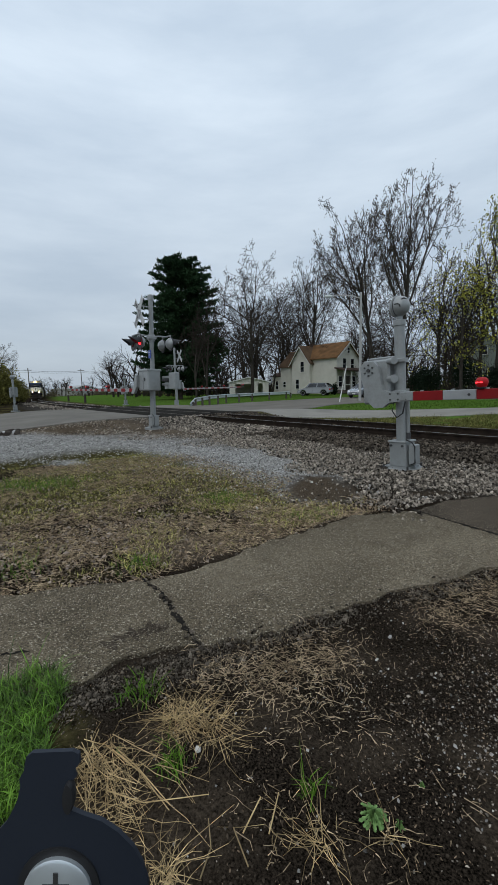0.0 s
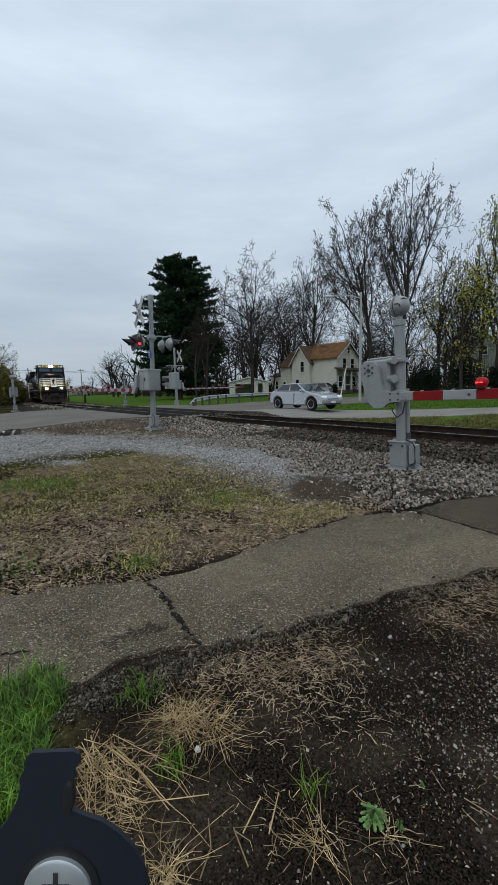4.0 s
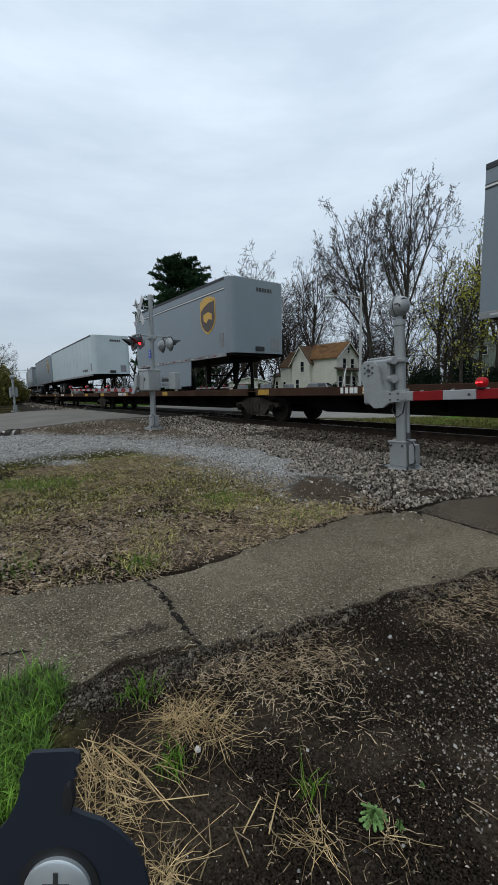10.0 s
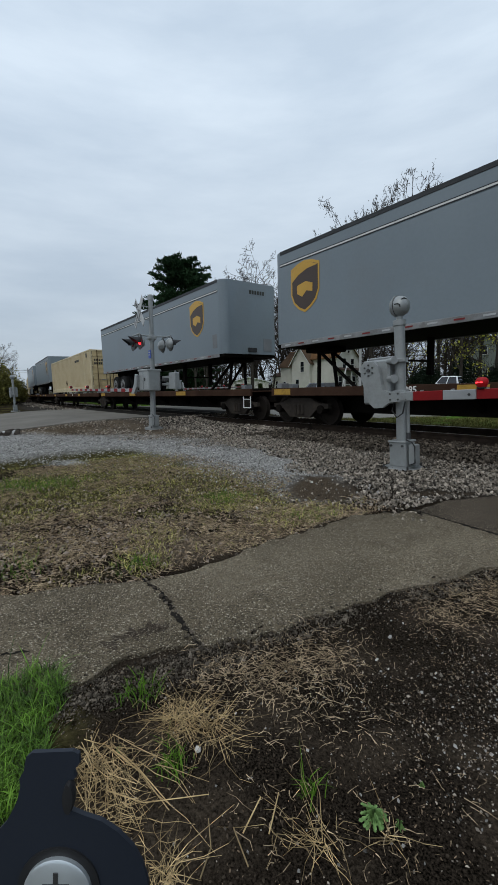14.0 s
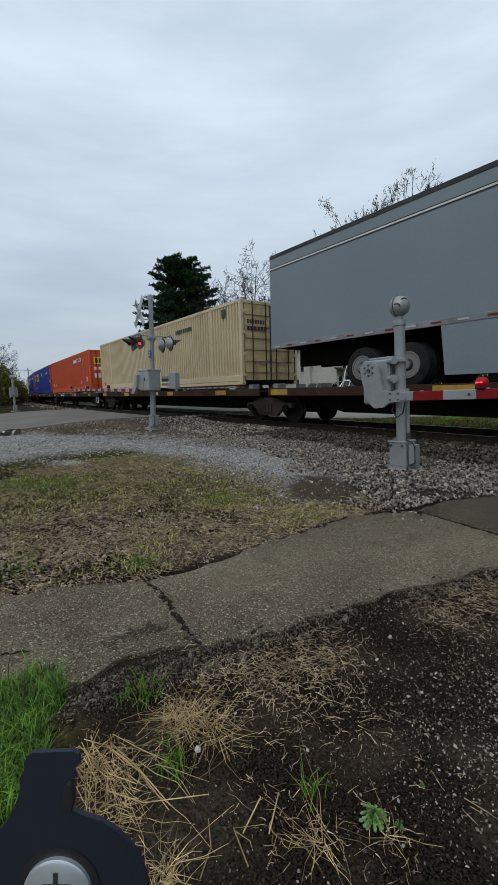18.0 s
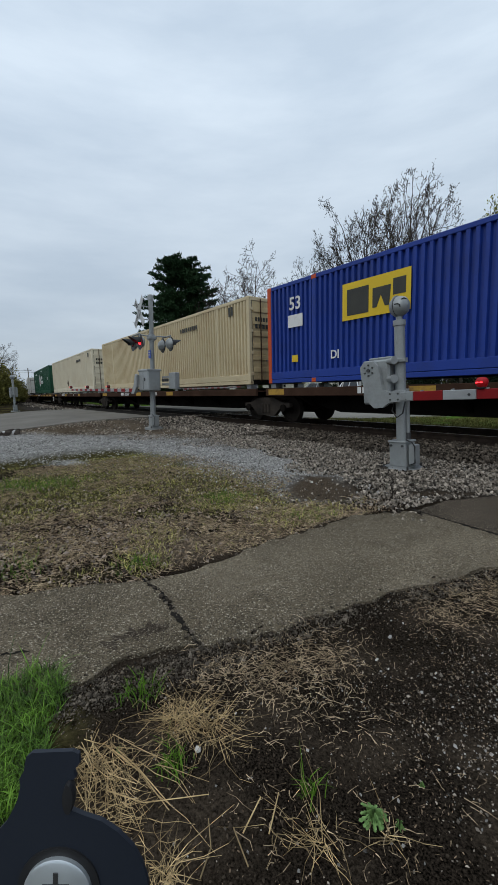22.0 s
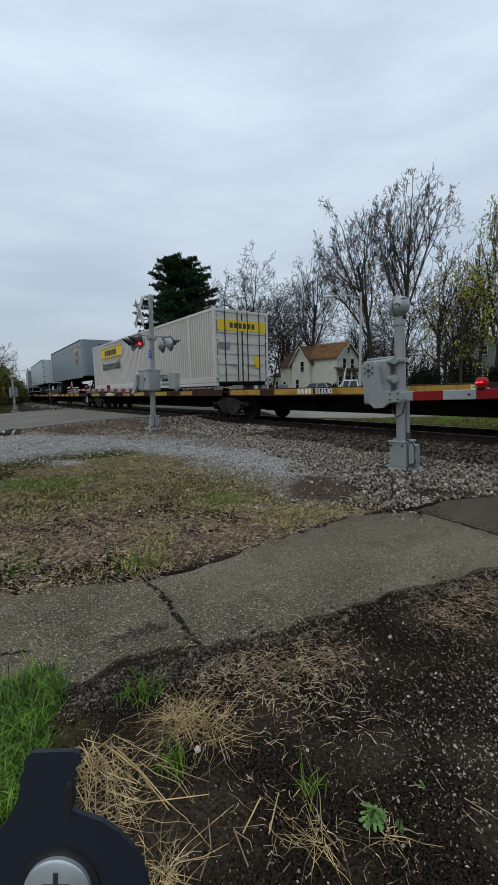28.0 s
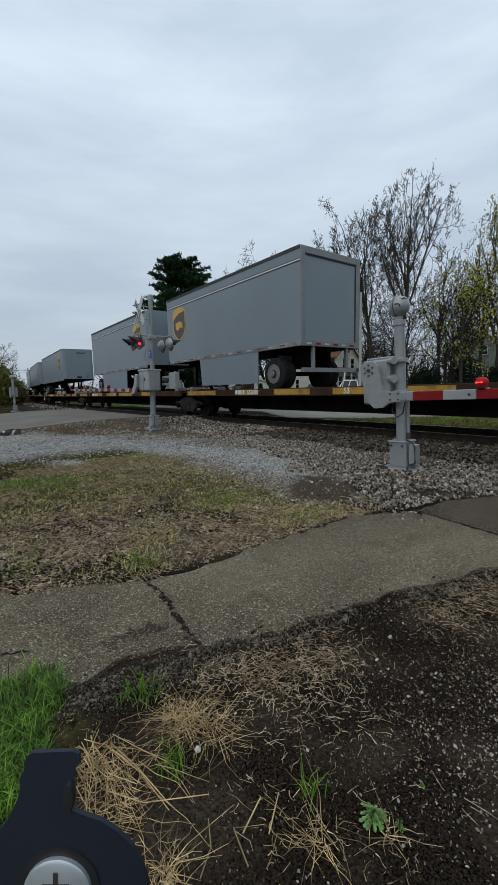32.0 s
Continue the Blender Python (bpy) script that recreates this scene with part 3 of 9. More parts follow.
# ---- loose stones ----
def stones(name, xy, size, material, label, squash=0.6, sink=0.3, seed=1, fine=False, tumble=0.9, pile=0.0):
    """Many small broken stones in one mesh; fine ones have fewer faces, piled ones lie at mixed heights."""
    rng = np.random.default_rng(seed)
    n = len(xy)
    if fine:
        base = np.array([(1, 0.1, -0.5), (0.1, 0.9, -0.5), (-0.95, 0.1, -0.5), (0.0, -0.9, -0.5), (0.3, 0.2, 0.8), (-0.35, -0.15, 0.65)])
        tri = np.array([(0, 1, 4), (1, 5, 4), (1, 2, 5), (2, 3, 5), (3, 4, 5), (3, 0, 4)])
    else:
        base = np.array([(1, 0, -0.5), (0.3, 0.95, -0.5), (-0.85, 0.55, -0.5), (-0.75, -0.65, -0.5), (0.4, -0.95, -0.5), (0.55, 0.1, 0.75), (-0.35, 0.45, 0.8), (-0.15, -0.5, 0.7)])
        tri = np.array([(5, 6, 7), (0, 1, 5), (1, 6, 5), (1, 2, 6), (2, 3, 6), (3, 7, 6), (3, 4, 7), (4, 5, 7), (4, 0, 5)])
    k = len(base)
    s = size * np.exp(rng.normal(0, 0.38, n)).clip(0.4, 2.2)
    v = base[None] * (1 + rng.uniform(-0.35, 0.35, (n, k, 1)))
    v[:, :, 1] *= rng.uniform(0.6, 1.0, (n, 1))
    v[:, :, 2] *= squash
    ax, ay, az = rng.uniform(-tumble, tumble, n), rng.uniform(-tumble, tumble, n), rng.uniform(0, 6.28, n)
    for ang, (i, j) in ((ax, (1, 2)), (ay, (0, 2)), (az, (0, 1))):
        c, d = np.cos(ang)[:, None], np.sin(ang)[:, None]
        a, b = v[:, :, i].copy(), v[:, :, j].copy()
        v[:, :, i], v[:, :, j] = a * c - b * d, a * d + b * c
    v *= s[:, None, None]
    v[:, :, 0] += xy[:, 0:1]
    v[:, :, 1] += xy[:, 1:2]
    v[:, :, 2] += (ground_height(xy[:, 0], xy[:, 1]) + s * (squash - sink + pile * rng.uniform(-0.6, 1.0, n)))[:, None]
    f = (tri[None] + k * np.arange(n)[:, None, None]).reshape(-1, 3)
    return tagged(new(name, array_mesh(name, v.reshape(-1, 3), f, material)), label, "stones", kind="stuff")


def scatter(n, x0, x1, y0, y1, keep, seed):
    rng = np.random.default_rng(seed)
    p = np.stack([rng.uniform(x0, x1, n), rng.uniform(y0, y1, n)], 1)
    return p[rng.uniform(0, 1, n) < keep(p[:, 0], p[:, 1])]


def off_road(x, y):
    return ((x < ROAD_X0 - 0.3) | (x > ROAD_X1 + 0.4)).astype(float)


def bed_edge(x, y):
    """Share of ballast on the near side of the track; its foot wanders along the gravel."""
    foot = np.interp(x, [-20, -14, -9, -6, -4.6, -4.0, -3.4, -2.6, 0, 2], [6.6, 6.3, 5.9, 5.2, 4.5, 3.6, 3.25, 3.5, 5.0, 5.0])
    share = step(-0.25, 0.35, y - foot + 0.9 * (value_noise(x, y, 0.7, 51) - 0.5))
    return off_road(x, y) * share * (1 - 0.93 * step(-0.06, 0.06, muddy(x, y) + 0.2 * (value_noise(x, y, 0.2, 52) - 0.5)))


APRON = [(-2.42, 3.85), (-2.35, 4.45), (-2.05, 5.15), (-0.95, 5.55), (1.3, 4.2), (-0.5, 3.75)]
bed = scatter(125000, -9.5, 1.2, 3.1, 9.4, lambda x, y: bed_edge(x, y) * (0.7 + 0.3 * step(3.5, 6.5, y)) * ((np.abs(x + 3.76) > 0.33) | (np.abs(y - 5.95) > 0.33)) * (inside(x, y, APRON) < 0), 1)
dusty = bed[:, 1] + 0.9 * (value_noise(bed[:, 0], bed[:, 1], 0.8, 53) - 0.5) > 6.9
stones("ballast", bed[~dusty], 0.0148, M_STONE, "grey-brown crushed stone ballast along the track", 0.8, fine=True, tumble=1.3, pile=0.7)
stones("ballast_shoulder", bed[dusty][::2], 0.021, M_DARKSTONE, "dark dusty ballast shoulder beside the rail", 0.8, fine=True, tumble=1.3, pile=0.7)
stones("ballast_along", scatter(30000, -24, -9.5, 4.6, 9.4, bed_edge, 14), 0.026, M_STONE, "grey-brown crushed stone ballast near the road", 0.8, fine=True, pile=0.4)
stones("ballast_bed", scatter(13000, -16.2, 2, 8.9, 13.2, lambda x, y: off_road(x, y) * step(13.2, 11.6, y), 2), 0.032, M_DARKSTONE, "crushed stone ballast between and behind the rails", 0.8, fine=True)
stones("far_ballast", scatter(9000, -75, -31, 3, 22, lambda x, y: step(3.6, 2.0, np.abs(track_gap(x, y))), 3), 0.06, M_STONE, "crushed stone ballast beyond the road")
gravel_xy = scatter(72000, -17, -2.4, -0.6, 7.2, lambda x, y: np.maximum(cover(x, y)[1] * step(-17, -8, x + 2), 0.22 * bed_edge(x, y) * step(6.2, 4.5, y)), 4)
stones("pale_gravel", gravel_xy[inside(gravel_xy[:, 0], gravel_xy[:, 1], APRON) < 0], 0.0125, M_PALESTONE, "pale grey fine gravel on the ground", 0.75, fine=True)
stones("verge_stones", scatter(34000, -7.5, -2.6, 0.0, 4.2, lambda x, y: (muddy(x, y) < -0.05) * (0.22 + 0.78 * step(0.55, 0.05, np.abs(x + 3.75 + 0.25 * (value_noise(x, y, 0.6, 61) - 0.5))) * step(2.0, 1.5, y)), 5), 0.0125, M_MULCH, "small stones and bark chips pressed into the soil of the verge", 0.6, 0.15, fine=True)
stones("soil_stones", scatter(12000, -2.0, 0.8, -0.3, 3.6, lambda x, y: 0.25 * step(0.25, 0.75, value_noise(x, y, 0.7, 62)) + 0.75 * step(0.2, 0.9, x + 1.2 + 0.5 * (value_noise(x, y, 0.4, 63) - 0.5)) * step(0.9, 1.6, y), 6), 0.0050, M_STONE, "pebbles lying on bare dark soil", 0.7, fine=True)
stones("pale_pebbles", scatter(19000, -1.6, 1.4, 0.3, 3.6, lambda x, y: 0.06 + 0.94 * step(0.1, 0.7, x + 1.15 + 0.6 * (value_noise(x, y, 0.4, 66) - 0.5)) * step(1.0, 1.7, y), 19), 0.0042, M_PALESTONE, "pale pebbles lying on bare dark soil", 0.7, fine=True)
right_grit = scatter(30000, -1.6, 1.4, 0.3, 3.6, lambda x, y: (0.10 + 0.90 * step(-0.15, 0.35, x + 1.0 + 0.5 * (value_noise(x, y, 0.4, 66) - 0.5)) * step(0.9, 1.4, y)) * (0.4 + 0.6 * value_noise(x, y, 0.12, 67)), 20)
stones("soil_grit", right_grit, 0.0030, M_STONE, "fine grey grit spread over bare soil", 0.7, fine=True)
stones("dirt_stones", scatter(15000, -17.2, -6.5, 0.6, 7.0, lambda x, y: step(-0.2, 0.3, inside(x, y, DIRT)) * step(0.25, 0.75, value_noise(x, y, 0.8, 68)), 69), 0.022, M_STONE, "loose stones on the brown dirt beside the road", 0.6, fine=True)
stones("soil_clods", scatter(34000, -2.0, 0.8, -0.3, 3.6, lambda x, y: 0.15 + 0.85 * step(0.4, 0.65, value_noise(x, y, 0.3, 64)), 16), 0.0046, M_CLOD, "dark crumbs of soil", 0.7, fine=True)


# ---- crossing signals ----
def leaning(x, y, z, lean, turn=0.0):
    """Pose of a mast that leans sideways, by radians, across the line of sight."""
    return Matrix.Translation((x, y, z)) @ Matrix.Rotation(lean, 4, Vector((-0.8005, 0.5993, 0))) @ pose(0, 0, 0, 0, 0, turn)


def gate_arm(parent, x0, x1, y, z, stripe, high0, high1, deep=0.05, lamps=()):
    """A striped gate arm along x, tapering, each stripe a piece."""
    arm = part("gate_arm", Shape().tube((x0, y + deep, z), (x1, y + deep, z), 0.018, n=6), M_GALV, parent, "red and white striped gate arm, lowered")
    sgn = 1 if x1 > x0 else -1
    n = int(abs(x1 - x0) / stripe)
    for i in range(n):
        a, b = x0 + sgn * stripe * i, x0 + sgn * stripe * (i + 1) - sgn * 0.004
        h = high0 + (high1 - high0) * i / n
        part("stripe", Shape().box(a, b, y, y + deep, z - h / 2, z + h / 2, 0.006), M_RED if i % 2 == 0 else M_STRIPE, arm)
        if i % 2 and i < 8:
            part("arm_bolt", Shape().tube((a + sgn * stripe * 0.8, y, z), (a + sgn * stripe * 0.8, y - 0.012, z), 0.018, n=8), M_BOLT, arm)
        if i < 10:
            part("wire_clip", Shape().box(a + sgn * stripe * 0.25, a + sgn * stripe * 0.25 + 0.03, y + 0.01, y + 0.05, z + h / 2 - 0.002, z + h / 2 + 0.018), M_GALV, arm)
    for xl, on in lamps:
        lamp = part("arm_lamp", Shape().box(xl - 0.05, xl + 0.05, y - 0.03, y + 0.07, z + high0 / 2, z + high0 / 2 + 0.03, 0.008), M_BLACK, arm, "lit red gate lamp")
        part("lens", Shape().turned([(0.05, -0.01), (0.070, 0.02), (0.079, 0.055), (0.072, 0.09), (0.048, 0.115), (0.0, 0.124)], "z", 16, (xl, y + 0.02, z + high0 / 2 + 0.03)), M_LAMPRED if on else M_REDDIM, lamp, smooth=True)
        part("lens_band", Shape().box(xl - 0.045, xl - 0.006, y - 0.066, y - 0.045, z + high0 / 2 + 0.078, z + high0 / 2 + 0.094, 0.004).box(xl + 0.006, xl + 0.04, y - 0.066, y - 0.045, z + high0 / 2 + 0.078, z + high0 / 2 + 0.094, 0.004), M_REDGLOW, lamp)
    return arm


M_LAMPRED = surface("red_lamp_plastic", (0.27, 0.003, 0.005), (0.35, 0.004, 0.007), 4, 40, 0.55, bump=0)
nd = M_LAMPRED.node_tree.nodes["Principled BSDF"]
nd.inputs["Emission Color"].default_value = (1.0, 0.02, 0.03, 1)
nd.inputs["Emission Strength"].default_value = 0.02


def mast_base(t, r):
    """Footing plate, junction box and conduit round the foot of a mast."""
    sh = Shape().slab([(-0.30, -0.12), (-0.12, -0.30), (0.12, -0.30), (0.30, -0.12), (0.30, 0.12), (0.12, 0.30), (-0.12, 0.30), (-0.30, 0.12)], "z", -0.04, 0.035)
    part("base_plate", sh, M_GALV, t)
    foot = Shape()
    foot.slab([(-0.20, -0.16), (0.20, -0.16), (0.20, 0.16), (-0.20, 0.16)], "z", 0.035, 0.06)
    foot.box(-0.15, 0.15, -0.14, 0.14, 0.05, 0.46, 0.02)
    for s in (-1, 1):
        foot.slab([(s * 0.15, 0.05), (s * 0.24, 0.05), (s * 0.15, 0.22)], "y", -0.02, 0.02)
    part("base_casting", foot, M_GALV, t)
    part("base_lid", Shape().box(-0.165, 0.165, -0.155, 0.155, 0.445, 0.475, 0.01), M_GALV, t)
    for x in (-0.24, 0.24):
        for y in (-0.2, 0.2):
            part("anchor_bolt", Shape().tube((x * 0.9, y, 0.03), (x * 0.9, y, 0.09), 0.018, n=6), M_BOLT, t)
    for x in (-0.10, 0.10):
        part("lid_bolt", Shape().tube((x, -0.14, 0.40), (x, -0.165, 0.40), 0.02, n=6), M_BOLT, t)
    part("junction_box", Shape().box(0.17, 0.28, -0.10, 0.06, 0.10, 0.42, 0.012), M_GALV, t)
    part("box_cable", Shape().path([(0.20, -0.115, 0.10), (0.295, -0.115, 0.14), (0.295, -0.115, 0.40), (0.24, -0.115, 0.47), (0.15, -0.12, 0.50)], 0.011, 6), M_RUBBER, t)


def gate_mechanism(t, side, z):
    """Gate machine housing with its curved arm casting on one side of the mast (side -1: to -x)."""
    s = side
    h = part("mechanism_housing", Shape().box(s * 0.10, s * 0.62, -0.16, 0.30, z - 0.12, z + 0.60, 0.03), M_GALV, t, "grey gate machine housing")
    part("housing_lid", Shape().box(s * 0.08, s * 0.52, -0.10, 0.28, z + 0.60, z + 0.64, 0.012), M_GALV, h)
    out = [(s * 0.60, z + 0.50), (s * 0.52, z + 0.58), (s * 0.34, z + 0.58), (s * 0.26, z + 0.50), (s * 0.22, z + 0.36), (s * 0.20, z + 0.20), (s * 0.16, z + 0.11), (s * 0.06, z + 0.07), (s * -0.32, z + 0.07),
           (s * -0.32, z - 0.07), (s * 0.06, z - 0.09), (s * 0.18, z - 0.17), (s * 0.34, z - 0.18), (s * 0.44, z - 0.10), (s * 0.52, z + 0.10), (s * 0.58, z + 0.30)]
    c = part("arm_casting", Shape().slab(out, "y", -0.235, -0.165), M_GALV, h, "curved cast arm bracket")
    part("hub", Shape().tube((s * 0.43, -0.235, z + 0.44), (s * 0.43, -0.255, z + 0.44), 0.03, n=12), M_BOLT, c)
    for i in range(6):
        a = math.pi / 3 * i + 0.5
        part("bolt", Shape().tube((s * 0.43 + 0.085 * math.cos(a), -0.235, z + 0.44 + 0.085 * math.sin(a)), (s * 0.43 + 0.085 * math.cos(a), -0.25, z + 0.44 + 0.085 * math.sin(a)), 0.016, n=6), M_BOLT, c)
    for x in (0.04, -0.10, -0.24):
        for q in (-0.045, 0.045):
            part("bolt", Shape().tube((s * x, -0.235, z + q), (s * x, -0.25, z + q), 0.014, n=6), M_BOLT, c)
    for q, w in ((0.56, 0.045), (0.28, 0.05)):
        part("clamp_shaft", Shape().tube((s * 0.14, -0.12, z + q), (s * -0.02, -0.20, z + q), w, n=12).tube((s * 0.0, -0.19, z + q), (s * -0.03, -0.205, z + q), w * 1.3, n=12), M_GALV, h, smooth=True)
    for q in (0.56, 0.06):
        part("mast_clamp", Shape().turned([(0.085, q - 0.035), (0.115, q - 0.035), (0.115, q + 0.035), (0.085, q + 0.035)], "z", 16, (0, 0, z)).box(-0.16, 0.16, -0.13, -0.09, z + q - 0.03, z + q + 0.03, 0.008), M_GALV, h)
    part("cable_loop", Shape().path([(s * -0.02, -0.21, z - 0.06), (s * 0.02, -0.22, z - 0.22), (s * -0.06, -0.22, z - 0.33), (s * -0.16, -0.21, z - 0.26), (s * -0.20, -0.20, z - 0.08)], 0.011, 6), M_RUBBER, h)
    return h


def bell_mast(x, y, z, lean, arm=True, turn=0.0, label="grey crossing gate mast with bell and lowered arm"):
    t = thing("gate_mast", label, "crossing gate", "crossing signals", m=leaning(x, y, z, lean, turn))
    mast_base(t, 0.08)
    part("mast", Shape().tube((0, 0, 0.40), (0, 0, 2.34), 0.082, n=20), M_GALV, t, smooth=True)
    part("mast_collar", Shape().turned([(0.082, 2.28), (0.097, 2.29), (0.097, 2.37), (0.05, 2.38), (0.05, 2.44)], "z", 20), M_GALV, t, smooth=True)
    bell = part("bell_housing", Shape().turned([(0.152, -0.03), (0.155, 0.0), (0.150, 0.035), (0.128, 0.085), (0.085, 0.120), (0.0, 0.135)], "x", 28, (0.02, 0, 2.58)), M_GALV, t, "rounded grey crossing bell", smooth=True)
    part("bell_gong", Shape().turned([(0.0, -0.135), (0.07, -0.128), (0.125, -0.095), (0.158, -0.05), (0.172, -0.034), (0.172, -0.022), (0.150, -0.020)], "x", 28, (0.0, 0, 2.58)), M_GALV, bell, "domed steel gong with a flared rim", smooth=True)
    part("bell_seam", Shape().turned([(0.145, -0.022), (0.149, -0.022), (0.149, -0.006), (0.145, -0.006)], "x", 28, (0.0, 0, 2.58)), M_BLACK, bell)
    part("striker_slot", Shape().path([(0.02, -0.157, 2.60), (0.07, -0.147, 2.60), (0.095, -0.135, 2.585), (0.10, -0.128, 2.55)], 0.008, 6).path([(0.10, -0.10, 2.66), (0.125, -0.06, 2.68), (0.135, 0.0, 2.66)], 0.010, 6), M_BLACK, bell)
    part("conduit", Shape().tube((0.10, 0.03, 0.44), (0.10, 0.03, 1.30), 0.028, n=10), M_GALV, t)
    part("conduit_fitting", Shape().tube((0.10, 0.03, 0.50), (0.10, 0.03, 0.60), 0.038, n=10), M_BOLT, t)
    gate_mechanism(t, -1, 1.19)
    if arm:
        part("arm_socket", Shape().box(0.14, 0.36, -0.25, -0.18, 1.12, 1.26, 0.01), M_GALV, t)
        gate_arm(t, 0.36, 7.6, -0.25, 1.19, 0.455, 0.135, 0.10, lamps=((1.33, True), (4.0, True), (7.2, True)))
    return t


bell_mast(-3.76, 5.95, -0.27, -0.045)


def flasher(t, x, y, z, facing, lit):
    """One flashing light: background disc, hood, housing and lens; facing -1: to -y."""
    f = facing
    d = part("flasher", Shape().turned([(0.0, 0.0), (0.255, 0.0), (0.255, 0.012), (0.0, 0.012)], "y", 26, (x, y, z)), M_BLACK, t, "round black background of a flashing light")
    part("housing", Shape().turned([(0.205, -f * 0.004), (0.19, -f * 0.07), (0.13, -f * 0.14), (0.0, -f * 0.17)], "y", 22, (x, y, z)), M_GALV, d, "domed grey lamp housing", smooth=True)
    part("lens", Shape().turned([(0.0, f * 0.040), (0.06, f * 0.036), (0.10, f * 0.02), (0.105, f * 0.006)], "y", 20, (x, y, z)), M_REDGLOW if lit else M_REDDIM, d, "lit red lens" if lit else "dark red lens", smooth=True)
    hood = Shape()
    n = 14
    for i in range(n + 1):
        a = math.radians(-15 + 210 * i / n)
        for q in (0.0, 1.0):
            for r in (0.155, 0.163):
                ln = (0.12 + 0.26 * max(0.0, math.sin(a))) * q + 0.012
                hood.v.append((x + r * math.cos(a), y + f * ln, z + r * math.sin(a)))
        if i:
            k = 4 * i
            hood.f += [(k - 4, k - 2, k + 2, k), (k - 3, k + 1, k + 3, k - 1), (k - 2, k - 1, k + 3, k + 2)]
    part("hood", hood, M_BLACK, d)
    return d


def crossbuck(t, y, z):
    for a in (45, -45):
        b = part("crossbuck_blade", Shape().box(-0.61, 0.61, -0.008, 0.008, -0.115, 0.115, 0.004), M_WHITE, t, "white crossing sign board")
        b.matrix_basis = pose(0, y + (0.012 if a > 0 else -0.012), z, 0, a, 0)
        if a > 0:
            w = lettered("RAIL", 0.13).moved(pose(-0.56, -0.009, -0.06))
            part("words", w, M_BLACK, b)
        else:
            part("words", lettered("CROSSING", 0.10).moved(pose(-0.55, -0.009, -0.05)), M_BLACK, b)
    for q in (-0.22, 0.22):
        part("sign_bracket", Shape().tube((0, 0, z + q), (0, y, z + q), 0.02, n=6), M_GALV, t)


def light_mast(x, y, z, lean, turn=0.0, reach=9.4, label="grey crossing mast with crossbuck, flashing lights and lowered gate"):
    t = thing("crossing_signal", label, "crossing signal", "crossing signals", m=leaning(x, y, z, lean, turn))
    mast_base(t, 0.08)
    part("mast", Shape().tube((0, 0, 0.40), (0, 0, 4.50), 0.078, n=18), M_GALV, t, smooth=True)
    part("mast_cap", Shape().turned([(0.078, 4.46), (0.10, 4.47), (0.10, 4.62), (0.06, 4.66), (0.0, 4.67)], "z", 16), M_GALV, t, smooth=True)
    crossbuck(t, -0.42, 4.02)
    hub = part("light_hub", Shape().tube((0, 0, 3.08), (0, 0, 3.30), 0.12, n=14).box(-0.14, 0.14, -0.14, 0.14, 3.12, 3.26, 0.03), M_GALV, t)
    for f, yy in ((-1, -0.55), (1, 0.55)):
        part("light_arm", Shape().path([(0, 0, 3.24), (0, yy * 0.6, 3.26), (0, yy, 3.26)], 0.025).path([(-0.38, yy, 3.26), (0.38, yy, 3.26)], 0.028), M_GALV, hub)
        for s in (-1, 1):
            part("drop_bracket", Shape().tube((s * 0.38, yy, 3.26), (s * 0.38, yy, 3.05), 0.02, n=8), M_GALV, hub)
            flasher(t, s * 0.38, yy, 2.98, f, f < 0 and s > 0)
    part("id_sign", Shape().box(-0.10, 0.10, -0.095, -0.085, 2.48, 2.76, 0.003), M_BLUE, t, "small blue notice")
    part("id_sign_bars", Shape().box(-0.07, 0.07, -0.098, -0.094, 2.66, 2.70).box(-0.07, 0.05, -0.098, -0.094, 2.58, 2.61), M_WHITE, t)
    z0 = 1.42
    h = part("mechanism_housing", Shape().box(-0.02, 0.80, -0.52, -0.06, z0 - 0.08, z0 + 0.62, 0.04), M_GALV, t, "grey gate machine housing")
    part("housing_lid", Shape().box(-0.04, 0.82, -0.54, -0.04, z0 + 0.58, z0 + 0.65, 0.015), M_GALV, h)
    part("door_seam", Shape().box(0.38, 0.395, -0.525, -0.515, z0 - 0.02, z0 + 0.54), M_BLACK, h)
    part("latch", Shape().box(0.50, 0.54, -0.545, -0.52, z0 + 0.25, z0 + 0.36, 0.004), M_BOLT, h)
    part("arm_bracket", Shape().slab([(-0.50, z0 - 0.18), (-0.25, z0 - 0.18), (0.02, z0 + 0.05), (0.06, z0 + 0.46), (-0.10, z0 + 0.50), (-0.22, z0 + 0.15)], "y", -0.62, -0.53), M_GALV, h)
    for z in (0.10, 0.34):
        part("counterweight_arm", Shape().box(0.70, 1.55, 0.02, 0.06, z0 + z, z0 + z + 0.08, 0.01), M_GALV, h)
    part("counterweight", Shape().box(1.30, 1.75, -0.02, 0.16, z0 - 0.02, z0 + 0.52, 0.02), M_GALV, h, "grey counterweight blocks")
    for i in range(3):
        part("weight_bolt", Shape().tube((0.90 + 0.16 * i, 0.0, z0 + 0.28), (0.90 + 0.16 * i, -0.06, z0 + 0.28), 0.05, n=8), M_BOLT, h)
    part("conduit", Shape().tube((-0.13, -0.04, 0.42), (-0.13, -0.04, 1.36), 0.03, n=10), M_GALV, t)
    for o in t.children:
        if o.name.split(".")[0] in ("crossbuck_blade", "sign_bracket", "light_hub", "flasher"):
            o.matrix_basis = pose(0, 0, 0, 0, 0, -4) @ o.matrix_basis
    gate_arm(t, -0.45, -reach, -0.56, z0 - 0.06, 0.41, 0.125, 0.085, lamps=((-3.2, False), (-6.2, False), (-reach + 0.2, False)))
    return t


